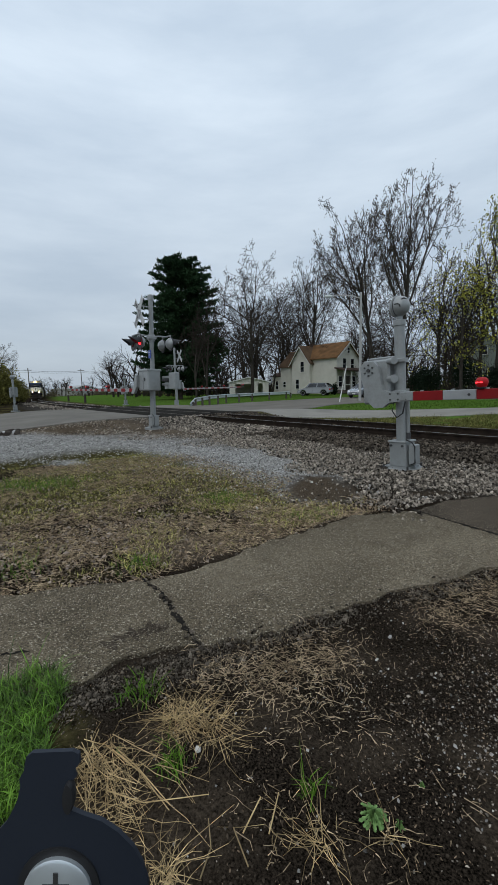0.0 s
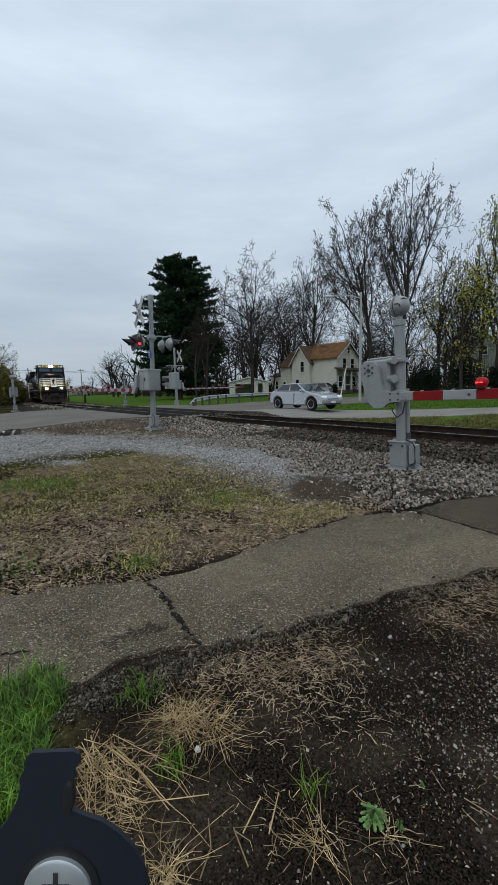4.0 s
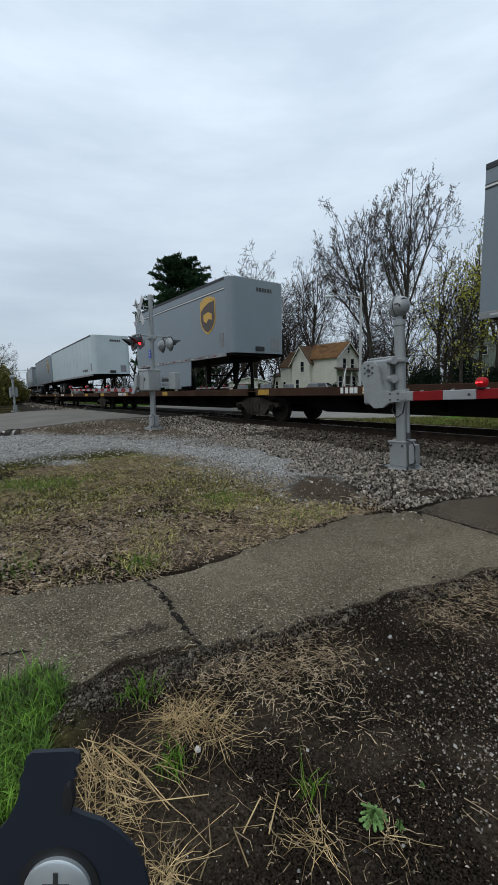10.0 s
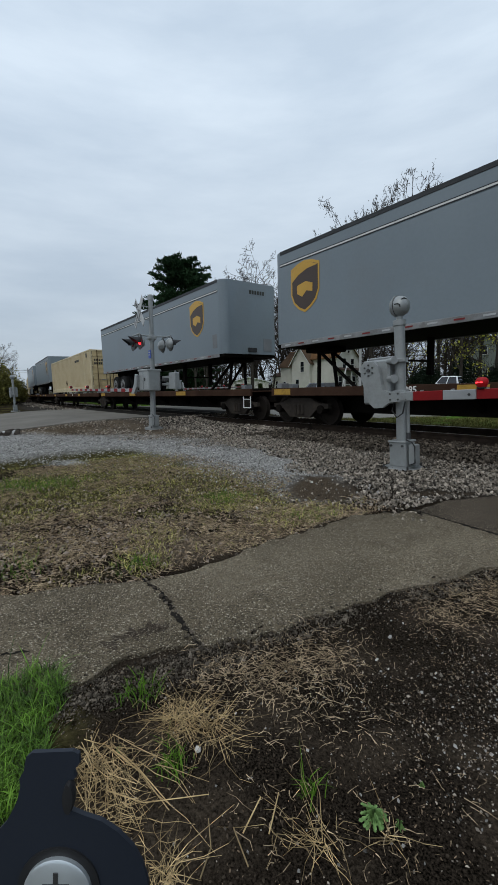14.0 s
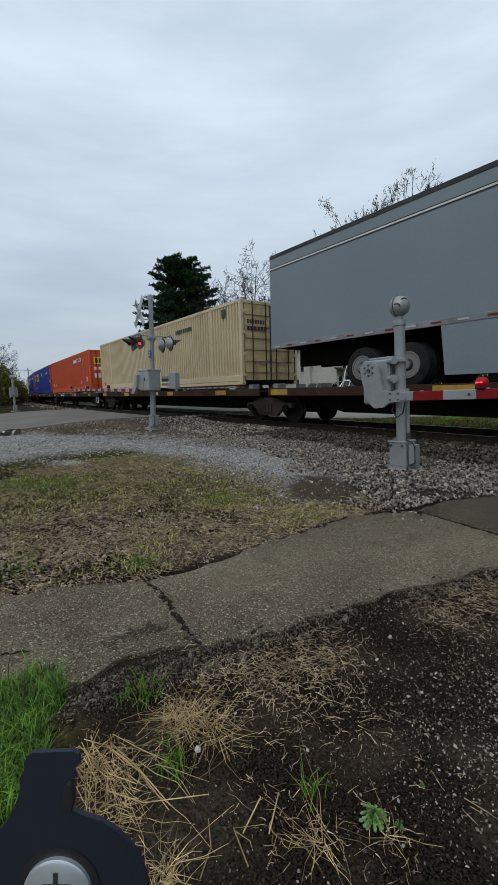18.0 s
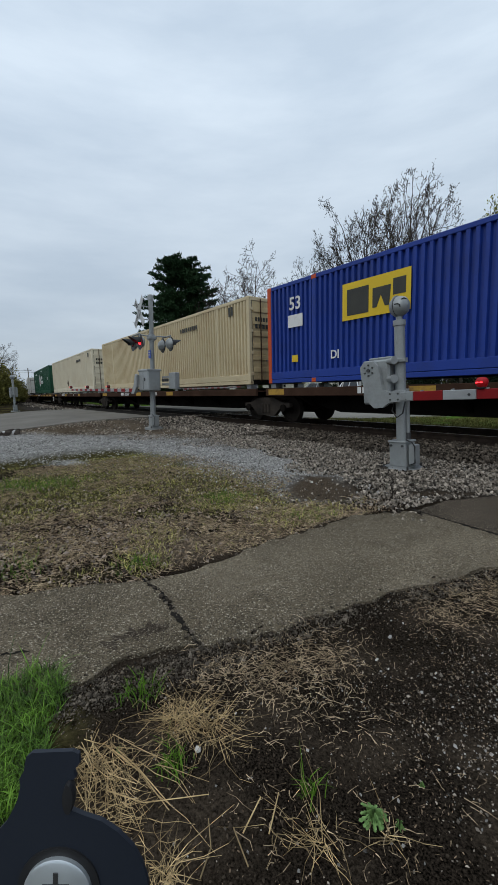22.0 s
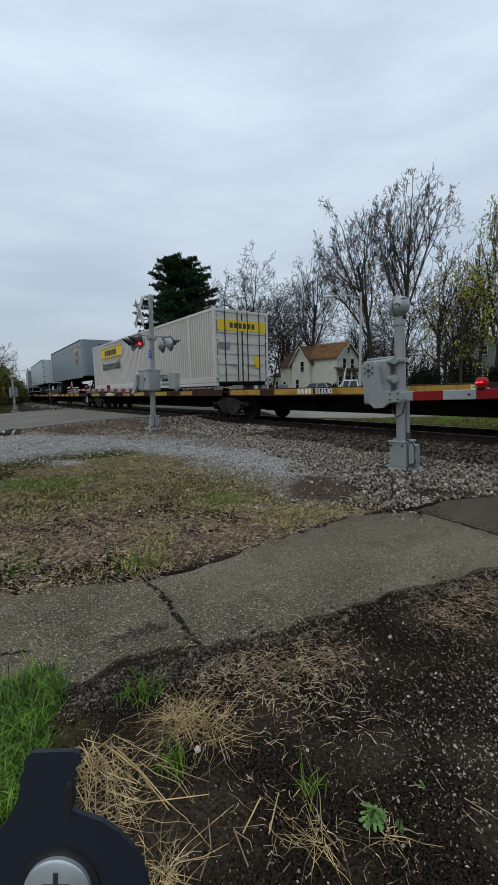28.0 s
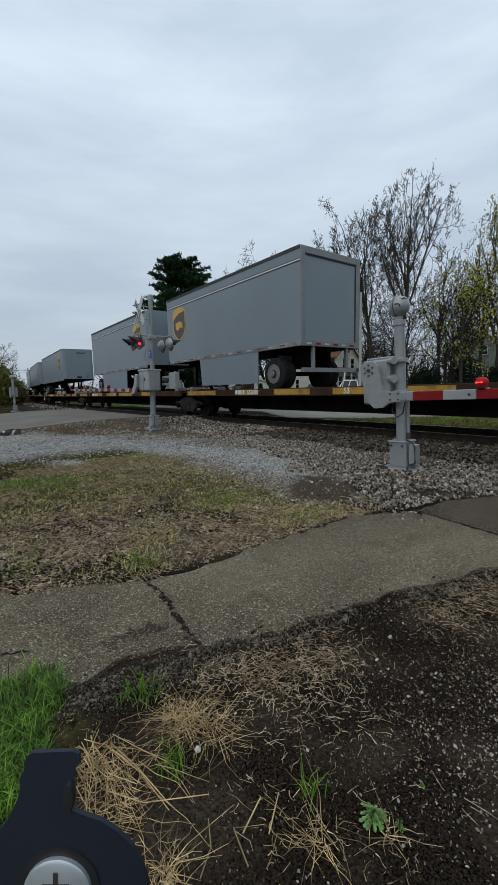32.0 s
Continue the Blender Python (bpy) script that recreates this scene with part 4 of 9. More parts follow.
light_mast(-13.83, 6.08, -0.22, 0.026)
light_mast(-30.3, 15.4, -0.10, 0.0, 180, 8.6)
bell_mast(-39.4, 14.5, -0.10, 0.0, False, label="grey gate mast with bell beyond the road")
bell_mast(-35.7, 4.5, -0.12, 0.0, False, label="grey gate mast with bell beyond the road")

# ---- trees ----
M_BARK = surface("grey_bark", (0.028, 0.024, 0.020), (0.075, 0.066, 0.056), 3, 30, 0.95, bump=0.6, depth=0.03, stretch=(3, 3, 0.6))
M_TWIG = surface("twig_bark", (0.022, 0.018, 0.015), (0.055, 0.045, 0.037), 2, 20, 0.95, bump=0)
M_PINEBARK = surface("pine_bark", (0.045, 0.035, 0.03), (0.10, 0.08, 0.065), 3, 30, 0.95, bump=0.6)


def leafy(name, a, b):
    return surface(name, a, b, 0.5, 9, 0.75, bump=0, vary=-0.35)


M_NEEDLE = leafy("pine_needles", (0.012, 0.030, 0.015), (0.05, 0.092, 0.042))
M_BUD = leafy("spring_buds", (0.05, 0.042, 0.028), (0.15, 0.13, 0.09))
M_SPRING = leafy("young_yellow_green_leaves", (0.20, 0.22, 0.025), (0.48, 0.46, 0.08))
M_BUSH = leafy("bush_leaves", (0.05, 0.06, 0.02), (0.13, 0.13, 0.05))
M_DARKLEAF = leafy("dark_evergreen", (0.008, 0.014, 0.009), (0.02, 0.032, 0.018))


def limbs(rng, height, spread_, start, levels, trunk_r, up=0.55, forks=6, bend=0.07, ratio0=0.62):
    """Segments (p0, p1, r0, r1, level) of a tree that forks into long upswept limbs and fine twigs; it stands at the origin."""
    segs = []

    def grow(p, d, length, r, level):
        k = (6, 5, 4, 3, 2, 2)[level]
        pts, dirs = [p], []
        for i in range(k):
            d = d + rng.normal(0, bend * (1 + 0.3 * level), 3) + (np.array([0, 0, (0.08 if level == 1 else 0.0) * up]) if level else 0)
            d = d / np.linalg.norm(d)
            q = pts[-1] + d * length / k
            fall = 0.55 if level == 0 else 0.70
            segs.append((pts[-1], q, max(r * (1 - fall * i / k), 0.012), max(r * (1 - fall * (i + 1) / k), 0.009), level))
            pts.append(q)
            dirs.append(d)
        if level >= levels:
            return
        n = (forks, 6, 5, 4, 3)[level]
        lo = start if level == 0 else 0.22
        for j in range(n):
            f = lo + (1 - lo) * (j + rng.uniform(0.15, 0.95)) / n
            i = min(int(f * k), k - 1)
            g = f * k - i
            a = 2.4 * j + rng.uniform(-0.7, 0.7)
            dd = dirs[i]
            s1 = np.cross(dd, np.array([0.3, 0.5, 0.8]))
            s1 /= np.linalg.norm(s1)
            s2 = np.cross(dd, s1)
            tip = math.radians(rng.uniform(28, 62)) * spread_ / 0.7
            nd = dd * math.cos(tip) + (s1 * math.cos(a) + s2 * math.sin(a)) * math.sin(tip)
            ratio = (ratio0 + 0.15 if level == 0 else 0.58 if level == 1 else 0.50) * (1.12 - 0.45 * (f - lo) / (1 - lo)) * rng.uniform(0.75, 1.12)
            grow(pts[i] * (1 - g) + pts[i + 1] * g, nd, length * ratio, r * (1 - 0.55 * f) * (0.66 if level == 0 else 0.58), level + 1)

    grow(np.zeros(3), np.array([0, 0, 1.0]), height * 0.56, trunk_r, 0)
    return segs


def bars(segs, sides):
    """One mesh of tapered bars."""
    n = len(segs)
    p0 = np.array([s[0] for s in segs])
    p1 = np.array([s[1] for s in segs])
    r0 = np.array([s[2] for s in segs])
    r1 = np.array([s[3] for s in segs])
    d = p1 - p0
    d /= np.linalg.norm(d, axis=1, keepdims=True) + 1e-9
    ref = np.where(np.abs(d[:, 2:3]) > 0.9, np.array([[1.0, 0, 0]]), np.array([[0, 0, 1.0]]))
    a = np.cross(d, ref)
    a /= np.linalg.norm(a, axis=1, keepdims=True)
    b = np.cross(d, a)
    v = []
    for p, r in ((p0, r0), (p1, r1)):
        for k in range(sides):
            t = 2 * math.pi * k / sides
            v.append(p + (a * math.cos(t) + b * math.sin(t)) * r[:, None])
    v = np.stack(v, 1).reshape(-1, 3)
    f = []
    for k in range(sides):
        q = (k + 1) % sides
        f.append(np.stack([np.arange(n) * 2 * sides + i for i in (k, q, sides + q, sides + k)], 1))
    return v, np.concatenate(f)


def flakes(rng, centres, size, flat=0.0):
    """Small leaf shapes of two triangles, one at each centre."""
    n = len(centres)
    u = rng.normal(0, 1, (n, 3))
    u /= np.linalg.norm(u, axis=1, keepdims=True)
    w = rng.normal(0, 1, (n, 3))
    w[:, 2] *= 1 - flat
    w = np.cross(u, w)
    w /= np.linalg.norm(w, axis=1, keepdims=True) + 1e-9
    s = size * rng.uniform(0.6, 1.4, (n, 1))
    v = np.stack([centres - u * s, centres + w * s * 0.45, centres + u * s, centres - w * s * 0.45], 1).reshape(-1, 3)
    return v, np.arange(n * 4).reshape(n, 4)


def bare_tree(name, label, x, y, height, seed, spread_=0.7, start=0.3, levels=4, trunk_r=0.25, leaf=None, leaf_size=0.06, leaf_share=0.0, forks=6, up=0.6, half=None, ratio0=0.62, slant=0.0, thin=0.0):
    rng = np.random.default_rng(seed)
    segs = limbs(rng, height * 0.74, spread_, start, levels, trunk_r, up, forks, ratio0=ratio0)
    ends = np.array([s[1] for s in segs if s[4] >= 2])
    top = np.percentile(ends[:, 2], 98.5)
    k = height / top
    lean = np.array([*ends[:, :2].mean(0), 0.0]) / ends[:, 2].mean()
    wide = k if half is None else half / np.percentile(np.hypot(*(ends[:, :2] - np.outer(ends[:, 2], lean[:2])).T), 96)
    segs = [((a - lean * a[2]) * (wide, wide, k), (b - lean * b[2]) * (wide, wide, k), max(r, thin), max(q, thin), lv) for a, b, r, q, lv in segs]
    if half is not None:  # no lone limb beyond the crown's outline
        segs = [s for s in segs if s[1][2] < height * 1.01 and math.hypot(s[1][0], s[1][1]) < half * 1.18]
    tip_way = np.array([0.5993, 0.8005, 0.0]) * slant
    segs = [(a + tip_way * a[2], b + tip_way * b[2], r, q, lv) for a, b, r, q, lv in segs]
    t = thing(name, label, "tree", m=pose(x, y, lay(x, y) - 0.05))
    v, f = bars([s for s in segs if s[4] < 2], 7)
    part("trunk", array_mesh("trunk", v, f, M_BARK, True), None, t)
    v, f = bars([s for s in segs if s[4] >= 2], 3)
    part("crown", array_mesh("crown", v, f, M_TWIG), None, t)
    if leaf:
        tips = np.array([s[1] for s in segs if s[4] >= levels - 1])
        tips = tips[rng.uniform(0, 1, len(tips)) < leaf_share]
        c = tips + rng.normal(0, leaf_size * 2.0, tips.shape)
        v, f = flakes(rng, c, leaf_size)
        part("leaves", array_mesh("leaves", v, f, leaf), None, t)
    return t


def pine(x, y, height, seed, label="tall dark green pine with layered ragged boughs"):
    rng = np.random.default_rng(seed)
    t = thing("pine_tree", label, "tree", m=pose(x, y, lay(x, y) - 0.05))
    lean = np.array([0.5993, 0.8005, 0.0]) * 0.04
    trunk = [(np.array([0, 0, height * i / 8]) + lean * height * i / 8, np.array([0, 0, height * (i + 1) / 8]) + lean * height * (i + 1) / 8, 0.34 * (1 - i / 8.3), 0.34 * (1 - (i + 1) / 8.3), 0) for i in range(8)]
    boughs, root, way = [], [], []
    for i in range(330):
        h = 0.08 + 0.90 * rng.uniform(0, 1) ** 0.82
        a = 2.4 * i + rng.uniform(-0.5, 0.5)
        reach = float(np.interp(h, [0.05, 0.2, 0.42, 0.62, 0.76, 0.87, 0.95, 1.0], [5.6, 6.5, 6.6, 6.2, 5.3, 4.2, 2.8, 1.2])) * rng.uniform(0.50, 1.02)
        p0 = np.array([0, 0, h * height - 0.22 * reach]) + lean * h * height
        p1 = p0 + np.array([math.cos(a) * reach, math.sin(a) * reach, reach * rng.uniform(0.02, 0.40)])
        boughs.append((p0, p1, 0.06, 0.012, 1))
        m = int(14 + 16 * reach)
        f = rng.uniform(0.12, 1.03, m) ** 0.75
        c = p0 + (p1 - p0) * f[:, None] + rng.normal(0, 1, (m, 3)) * np.array([0.42, 0.42, 0.14]) * (0.35 + 0.8 * (1 - f[:, None]))
        d = (p1 - p0) / np.linalg.norm(p1 - p0) * 0.7 + np.array([0, 0, 0.45])
        root.append(np.repeat(c, 4, 0))
        way.append(np.repeat(d[None], 4 * m, 0))
    root, way = np.concatenate(root), np.concatenate(way)
    n = len(root)
    way = way + rng.normal(0, 0.55, (n, 3))
    way /= np.linalg.norm(way, axis=1, keepdims=True)
    side = np.cross(way, rng.normal(0, 1, (n, 3)))
    side /= np.linalg.norm(side, axis=1, keepdims=True) + 1e-9
    ln = rng.uniform(0.25, 0.55, (n, 1))
    tuft = np.stack([root, root + way * ln * 0.5 + side * 0.075, root + way * ln, root + way * ln * 0.5 - side * 0.075], 1).reshape(-1, 3)
    v, f = bars(trunk, 8)
    part("trunk", array_mesh("trunk", v, f, M_PINEBARK, True), None, t)
    v, f = bars(boughs, 4)
    part("branchwork", array_mesh("branchwork", v, f, M_PINEBARK), None, t)
    part("crown", array_mesh("crown", tuft, np.arange(4 * n).reshape(n, 4), M_NEEDLE), None, t)
    return t


def spot(off, far):
    """Ground place by its sideways tangent from the viewing axis and its distance along it."""
    r = off * far
    return 0.5993 * r - 0.8005 * far, 0.8005 * r + 0.5993 * far


pine(*spot(-0.164, 59.0), 19.7, 1)
TALL = [  # sideways tangent, distance, height, half width of the crown, seed, start, leaves, leaf size, per tip, forks, label
    (0.010, 57.0, 19.0, 8.2, 3, 0.30, None, 0, 0, 10, "leafless broad grey tree with upswept branches"),
    (-0.098, 50.0, 11.5, 3.0, 13, 0.25, None, 0, 0, 5, "leafless brown sapling beside the pine"),
    (-0.125, 47.0, 9.0, 2.4, 14, 0.25, None, 0, 0, 5, "leafless brown sapling before the pine"),
    (0.155, 70.0, 22.4, 5.6, 4, 0.30, None, 0, 0, 10, "leafless brown tree behind the house"),
    (0.318, 50.0, 20.6, 6.0, 7, 0.40, M_BUD, 0.085, 0.4, 9, "tall budding tree beside the house"),
    (0.368, 43.0, 20.9, 4.6, 5, 0.50, M_BUD, 0.075, 0.4, 9, "tall forked tree with small opening buds"),
    (0.462, 45.0, 15.5, 4.2, 8, 0.30, M_SPRING, 0.10, 0.5, 7, "tree with thin young yellow-green leaves"),
    (0.520, 42.0, 12.6, 4.0, 9, 0.25, M_SPRING, 0.13, 0.8, 7, "tree with young yellow-green leaves"),
    (0.605, 42.0, 19.8, 4.0, 10, 0.3, M_SPRING, 0.12, 0.9, 7, "tall dark tree with pale spring leaves"),
    (0.560, 54.0, 17.5, 3.8, 11, 0.2, M_SPRING, 0.09, 0.3, 7, "thin tree with pale green leaves near the lane"),
]
for off, far, high, half, seed, start, leaf, size, per, forks, text in TALL:
    bare_tree("spring_tree" if leaf is M_SPRING else "bare_tree", text, *spot(off, far), high, seed, 0.78, start, 4 if leaf is M_SPRING else 5, 0.015 * high, leaf, size, per, forks=forks, up=0.9, half=half, ratio0=0.66, slant=-0.20 if seed == 7 else 0.02 if seed == 5 else 0.0, thin=0.012 if seed in (13, 14) else 0.019)
WOODS = [(-52, 44, 15), (-57, 40, 14), (-60, 47, 17), (-63, 36, 13), (-47, 60, 19), (-40, 62, 18), (-36, 56, 16), (-52, 33, 11), (-66, 52, 18), (-30, 62, 17), (-22, 60, 17), (-14, 52, 14), (-8, 48, 15), (-55, 50, 16), (-50, 52, 15), (-43, 57, 17), (-33, 66, 17), (-26, 56, 15), (-18, 57, 14), (-61, 42, 13)]
for i, (x, y, h) in enumerate(WOODS):
    bare_tree("bare_tree", "thin leafless tree in the woods behind", x, y, h, 30 + i, 0.62, 0.2, 4, 0.17, forks=7, up=0.9, thin=0.02)


# ---- white house ----
M_SIDING = surface("cream_siding", (0.60, 0.575, 0.50), (0.70, 0.675, 0.60), 0.8, 30, 0.7, bump=0.1, dirt=(0.42, 0.40, 0.34), dirt_amount=0.35, dirt_scale=0.7)
M_ROOFBROWN = surface("brown_shingles", (0.10, 0.057, 0.03), (0.235, 0.13, 0.062), 1.2, 14, 0.9, bump=0.5, depth=0.03)
M_ROOFDUN = surface("dun_shingles", (0.075, 0.05, 0.033), (0.15, 0.10, 0.065), 1.2, 14, 0.9, bump=0.5, depth=0.03)
M_ROOFDARK = surface("dark_shingles", (0.05, 0.035, 0.03), (0.10, 0.07, 0.055), 1.2, 14, 0.9, bump=0.5, depth=0.03)
M_TRIM = surface("white_trim", (0.68, 0.67, 0.64), (0.78, 0.77, 0.74), 1, 20, 0.6, bump=0.05)
M_GLASS = glassy("dark_window_glass", (0.012, 0.015, 0.02))
M_GLASS.node_tree.nodes["Principled BSDF"].inputs["Coat Weight"].default_value = 0.25
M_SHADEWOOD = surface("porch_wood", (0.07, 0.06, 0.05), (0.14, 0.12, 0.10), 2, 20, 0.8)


def window(parent, x, y, z, w, h, facing="s"):
    """A sash window: frame, sill and two panes."""
    o = part("window", Shape().box(-w / 2, w / 2, -0.02, 0.05, -h / 2, h / 2, 0.01), M_TRIM, parent, "dark double-hung sash window")
    o.matrix_basis = pose(x, y, z, 0, 0, 0 if facing == "s" else 90)
    for k in (-1, 1):
        part("pane", Shape().box(-w / 2 + 0.06, w / 2 - 0.06, -0.035, -0.022, k * h / 4 - h / 4 + 0.04, k * h / 4 + h / 4 - 0.03), M_GLASS, o)
    part("sill", Shape().box(-w / 2 - 0.06, w / 2 + 0.06, -0.09, 0.0, -h / 2 - 0.06, -h / 2, 0.01), M_TRIM, o)
    return o


def gable_block(house, x0, x1, y0, y1, eave, ridge, along, roof, over=0.35):
    """A walled block with a pitched roof; along: the ridge's axis."""
    sh = Shape()
    if along == "x":
        ym = (y0 + y1) / 2
        sh.slab([(y0, 0), (y1, 0), (y1, eave), (ym, ridge), (y0, eave)], "x", x0, x1)
        s = (ridge - eave) / (ym - y0)
        for a, b, q in ((y0 - over, ym, 1), (ym, y1 + over, -1)):
            za, zb = (eave - over * s, ridge) if q > 0 else (ridge, eave - over * s)
            part("roof", Shape().slab([(a, za + 0.03), (b, zb + 0.03), (b, zb + 0.18), (a, za + 0.18)], "x", x0 - over, x1 + over), roof, house, "weathered brown shingle roof slope")
    else:
        xm = (x0 + x1) / 2
        sh.slab([(x0, 0), (x1, 0), (x1, eave), (xm, ridge), (x0, eave)], "y", y0, y1)
        s = (ridge - eave) / (xm - x0)
        for a, b, q in ((x0 - over, xm, 1), (xm, x1 + over, -1)):
            za, zb = (eave - over * s, ridge) if q > 0 else (ridge, eave - over * s)
            part("roof", Shape().slab([(a, za + 0.03), (b, zb + 0.03), (b, zb + 0.18), (a, za + 0.18)], "y", y0 - over, y1 + over), roof, house, "weathered brown shingle roof slope")
            part("bargeboard", Shape().slab([(a, za - 0.12), (b, zb - 0.12), (b, zb + 0.06), (a, za + 0.06)], "y", y0 - over - 0.03, y0 - over), M_TRIM, house)
    part("wall", sh, M_SIDING, house, "cream painted clapboard walls")


def white_house():
    h = thing("farmhouse", "two-storey cream clapboard house with brown shingle roof", "house", m=pose(-40.9, 47.1, 0.2, 0, 0, 6))
    gable_block(h, -8.6, 0.0, 0.0, 5.9, 5.4, 7.6, "x", M_ROOFBROWN)
    gable_block(h, -8.1, -4.5, -0.7, 3.0, 4.9, 7.3, "y", M_ROOFDUN)
    gable_block(h, -11.0, -8.6, -0.2, 5.6, 4.5, 6.9, "x", M_ROOFDUN)
    gable_block(h, -13.3, -11.0, 0.2, 5.0, 2.9, 3.7, "x", M_ROOFDARK, 0.15)
    for x, y, z, w, hh in ((-5.9, -0.75, 4.2, 0.75, 1.6), (-6.9, -0.75, 1.55, 0.7, 1.5), (-10.1, -0.25, 1.6, 0.6, 0.9), (-12.2, 0.15, 1.5, 0.6, 1.4)):
        window(h, x, y, z, w, hh)
    for y, z, w, hh in ((1.9, 4.35, 0.85, 1.7), (4.0, 4.35, 0.85, 1.7), (2.95, 6.4, 0.6, 0.8)):
        window(h, 0.05, y, z, w, hh, "e")
    for a, b, za, zb in ((-0.35, 2.95, 5.15, 7.6), (2.95, 6.25, 7.6, 5.15)):
        part("bargeboard", Shape().slab([(a, za - 0.12), (b, zb - 0.12), (b, zb + 0.06), (a, za + 0.06)], "x", 0.35, 0.38), M_TRIM, h)
    part("porch_roof", Shape().slab([(-0.05, 3.65), (1.75, 3.25), (1.75, 3.42), (-0.05, 3.85)], "y", -0.5, 5.4), M_ROOFDARK, h)
    part("porch_floor", Shape().box(0.02, 1.7, -0.4, 5.3, 0.0, 0.5, 0.02), M_SHADEWOOD, h)
    part("porch_rail", Shape().box(1.58, 1.64, -0.3, 2.0, 1.2, 1.3).box(1.58, 1.64, 3.0, 5.2, 1.2, 1.3), M_TRIM, h)
    for y in (-0.3, 1.5, 3.3, 5.2):
        part("porch_post", Shape().box(1.5, 1.65, y - 0.08, y + 0.08, 0.5, 3.3, 0.01), M_TRIM, h)
    part("porch_door", Shape().box(0.0, 0.04, 2.4, 3.4, 0.5, 2.6), M_SHADEWOOD, h, "dark front door in the porch")
    for y in (0.9, 4.5):
        window(h, 0.05, y, 1.75, 0.9, 1.6, "e")
    part("chimney", Shape().box(-7.1, -6.5, 2.6, 3.2, 6.4, 8.0, 0.02), M_ROOFDARK, h)


white_house()


def garage():
    g = thing("garage", "low pale garage with an open dark doorway", "garage", m=pose(-47.6, 36.0, 0.30, 0, 0, 52) @ Matrix.Scale(0.86, 4))
    sh = Shape()
    sh.box(-3.4, -2.4, 0, 0.2, 0, 2.1).box(0.2, 1.4, 0, 0.2, 0, 2.1).box(-3.4, -3.2, 0.2, 5, 0, 2.1).box(3.0, 3.2, 0.2, 5, 0, 2.1).box(-3.2, 3.0, 4.8, 5, 0, 2.1).box(2.2, 3.2, 0, 0.2, 0, 2.1).box(-2.4, 0.2, 0, 0.2, 1.85, 2.1).box(1.4, 2.2, 0, 0.2, 1.9, 2.1)
    part("wall", sh, M_SIDING, g)
    for a, b, za, zb in ((-3.8, -0.1, 2.05, 2.9), (-0.1, 3.6, 2.9, 2.05)):
        part("roof", Shape().slab([(a, za), (b, zb), (b, zb + 0.14), (a, za + 0.14)], "y", -0.3, 5.3), M_TRIM, g, "pale sheet-metal roof slope")
    part("gable", Shape().slab([(-3.3, 2.1), (3.1, 2.1), (-0.1, 2.86)], "y", 0.02, 0.18), M_SIDING, g)


garage()


def grey_house():
    g = thing("neighbour_house", "grey-green house half hidden behind trees", "house", m=pose(-30.2, 68.5, 0.4, 0, 0, 24))
    wall = surface("grey_green_siding", (0.20, 0.225, 0.20), (0.27, 0.295, 0.265), 1, 30, 0.8)
    part("wall", Shape().slab([(-3.5, 0), (4.5, 0), (4.5, 5.4), (0.5, 8.4), (-3.5, 5.4)], "y", 0, 8), wall, g)
    for a, b, za, zb in ((-3.9, 0.5, 5.1, 8.4), (0.5, 4.9, 8.4, 5.1)):
        part("roof", Shape().slab([(a, za), (b, zb), (b, zb + 0.2), (a, za + 0.2)], "y", -0.4, 8.4), M_ROOFDARK, g)
    for x, z in ((-1.6, 1.6), (1.6, 2.6), (0.4, 5.9), (-1.6, 4.4)):
        window(g, x, -0.06, z, 1.1, 1.3)


grey_house()

# ---- train ----
SPEED = 17.2872
GO = []


def place_on_track(front, rear, t):
    """Pose of a body whose ends run on the track; its origin is at its rear end, x forward, z from rail level."""
    a, b = on_track(front + SPEED * (t - 28.0))[0], on_track(rear + SPEED * (t - 28.0))[0]
    d = a - b
    return pose(b.x, b.y, 0, 0, 0, math.degrees(math.atan2(d.y, d.x)))


def runs(ob, front, rear):
    ob.matrix_basis = place_on_track(front, rear, 0.0)
    GO.append((ob, front, rear))
    return ob


M_NSBLACK = surface("locomotive_black", (0.0045, 0.005, 0.0075), (0.011, 0.012, 0.017), 0.6, 30, 0.38, bump=0.03, depth=0.003, dirt=(0.022, 0.020, 0.019), dirt_amount=0.45, dirt_scale=1.1, stretch=(2.2, 2.2, 0.35))
M_SILL = surface("dirty_white_sill_line", (0.17, 0.16, 0.145), (0.36, 0.345, 0.32), 1.5, 30, 0.8, bump=0, dirt=(0.08, 0.068, 0.055), dirt_amount=0.8, dirt_scale=1.2)
M_DARKPANE = surface("dark_cab_window", (0.004, 0.005, 0.007), (0.010, 0.012, 0.016), 1.0, 20, 0.8, bump=0)
M_NSBLACK.node_tree.nodes["Principled BSDF"].inputs["Specular IOR Level"].default_value = 0.08
M_UNDER = surface("underframe_grime", (0.0045, 0.004, 0.0035), (0.015, 0.0125, 0.0105), 2, 30, 0.9, bump=0.3)
M_GRIMESTEEL = surface("dusty_grime_on_steel", (0.016, 0.014, 0.0125), (0.055, 0.047, 0.04), 1.6, 30, 0.75, bump=0.15, dirt=(0.10, 0.08, 0.06), dirt_amount=0.4, dirt_scale=2)
M_WHEEL = surface("wheel_steel", (0.011, 0.009, 0.008), (0.03, 0.025, 0.021), 3, 30, 0.8, 0.1)
M_LETTER = surface("white_lettering", (0.62, 0.62, 0.60), (0.76, 0.76, 0.74), 2, 40, 0.6, bump=0, dirt=(0.3, 0.28, 0.25), dirt_amount=0.5, dirt_scale=2)
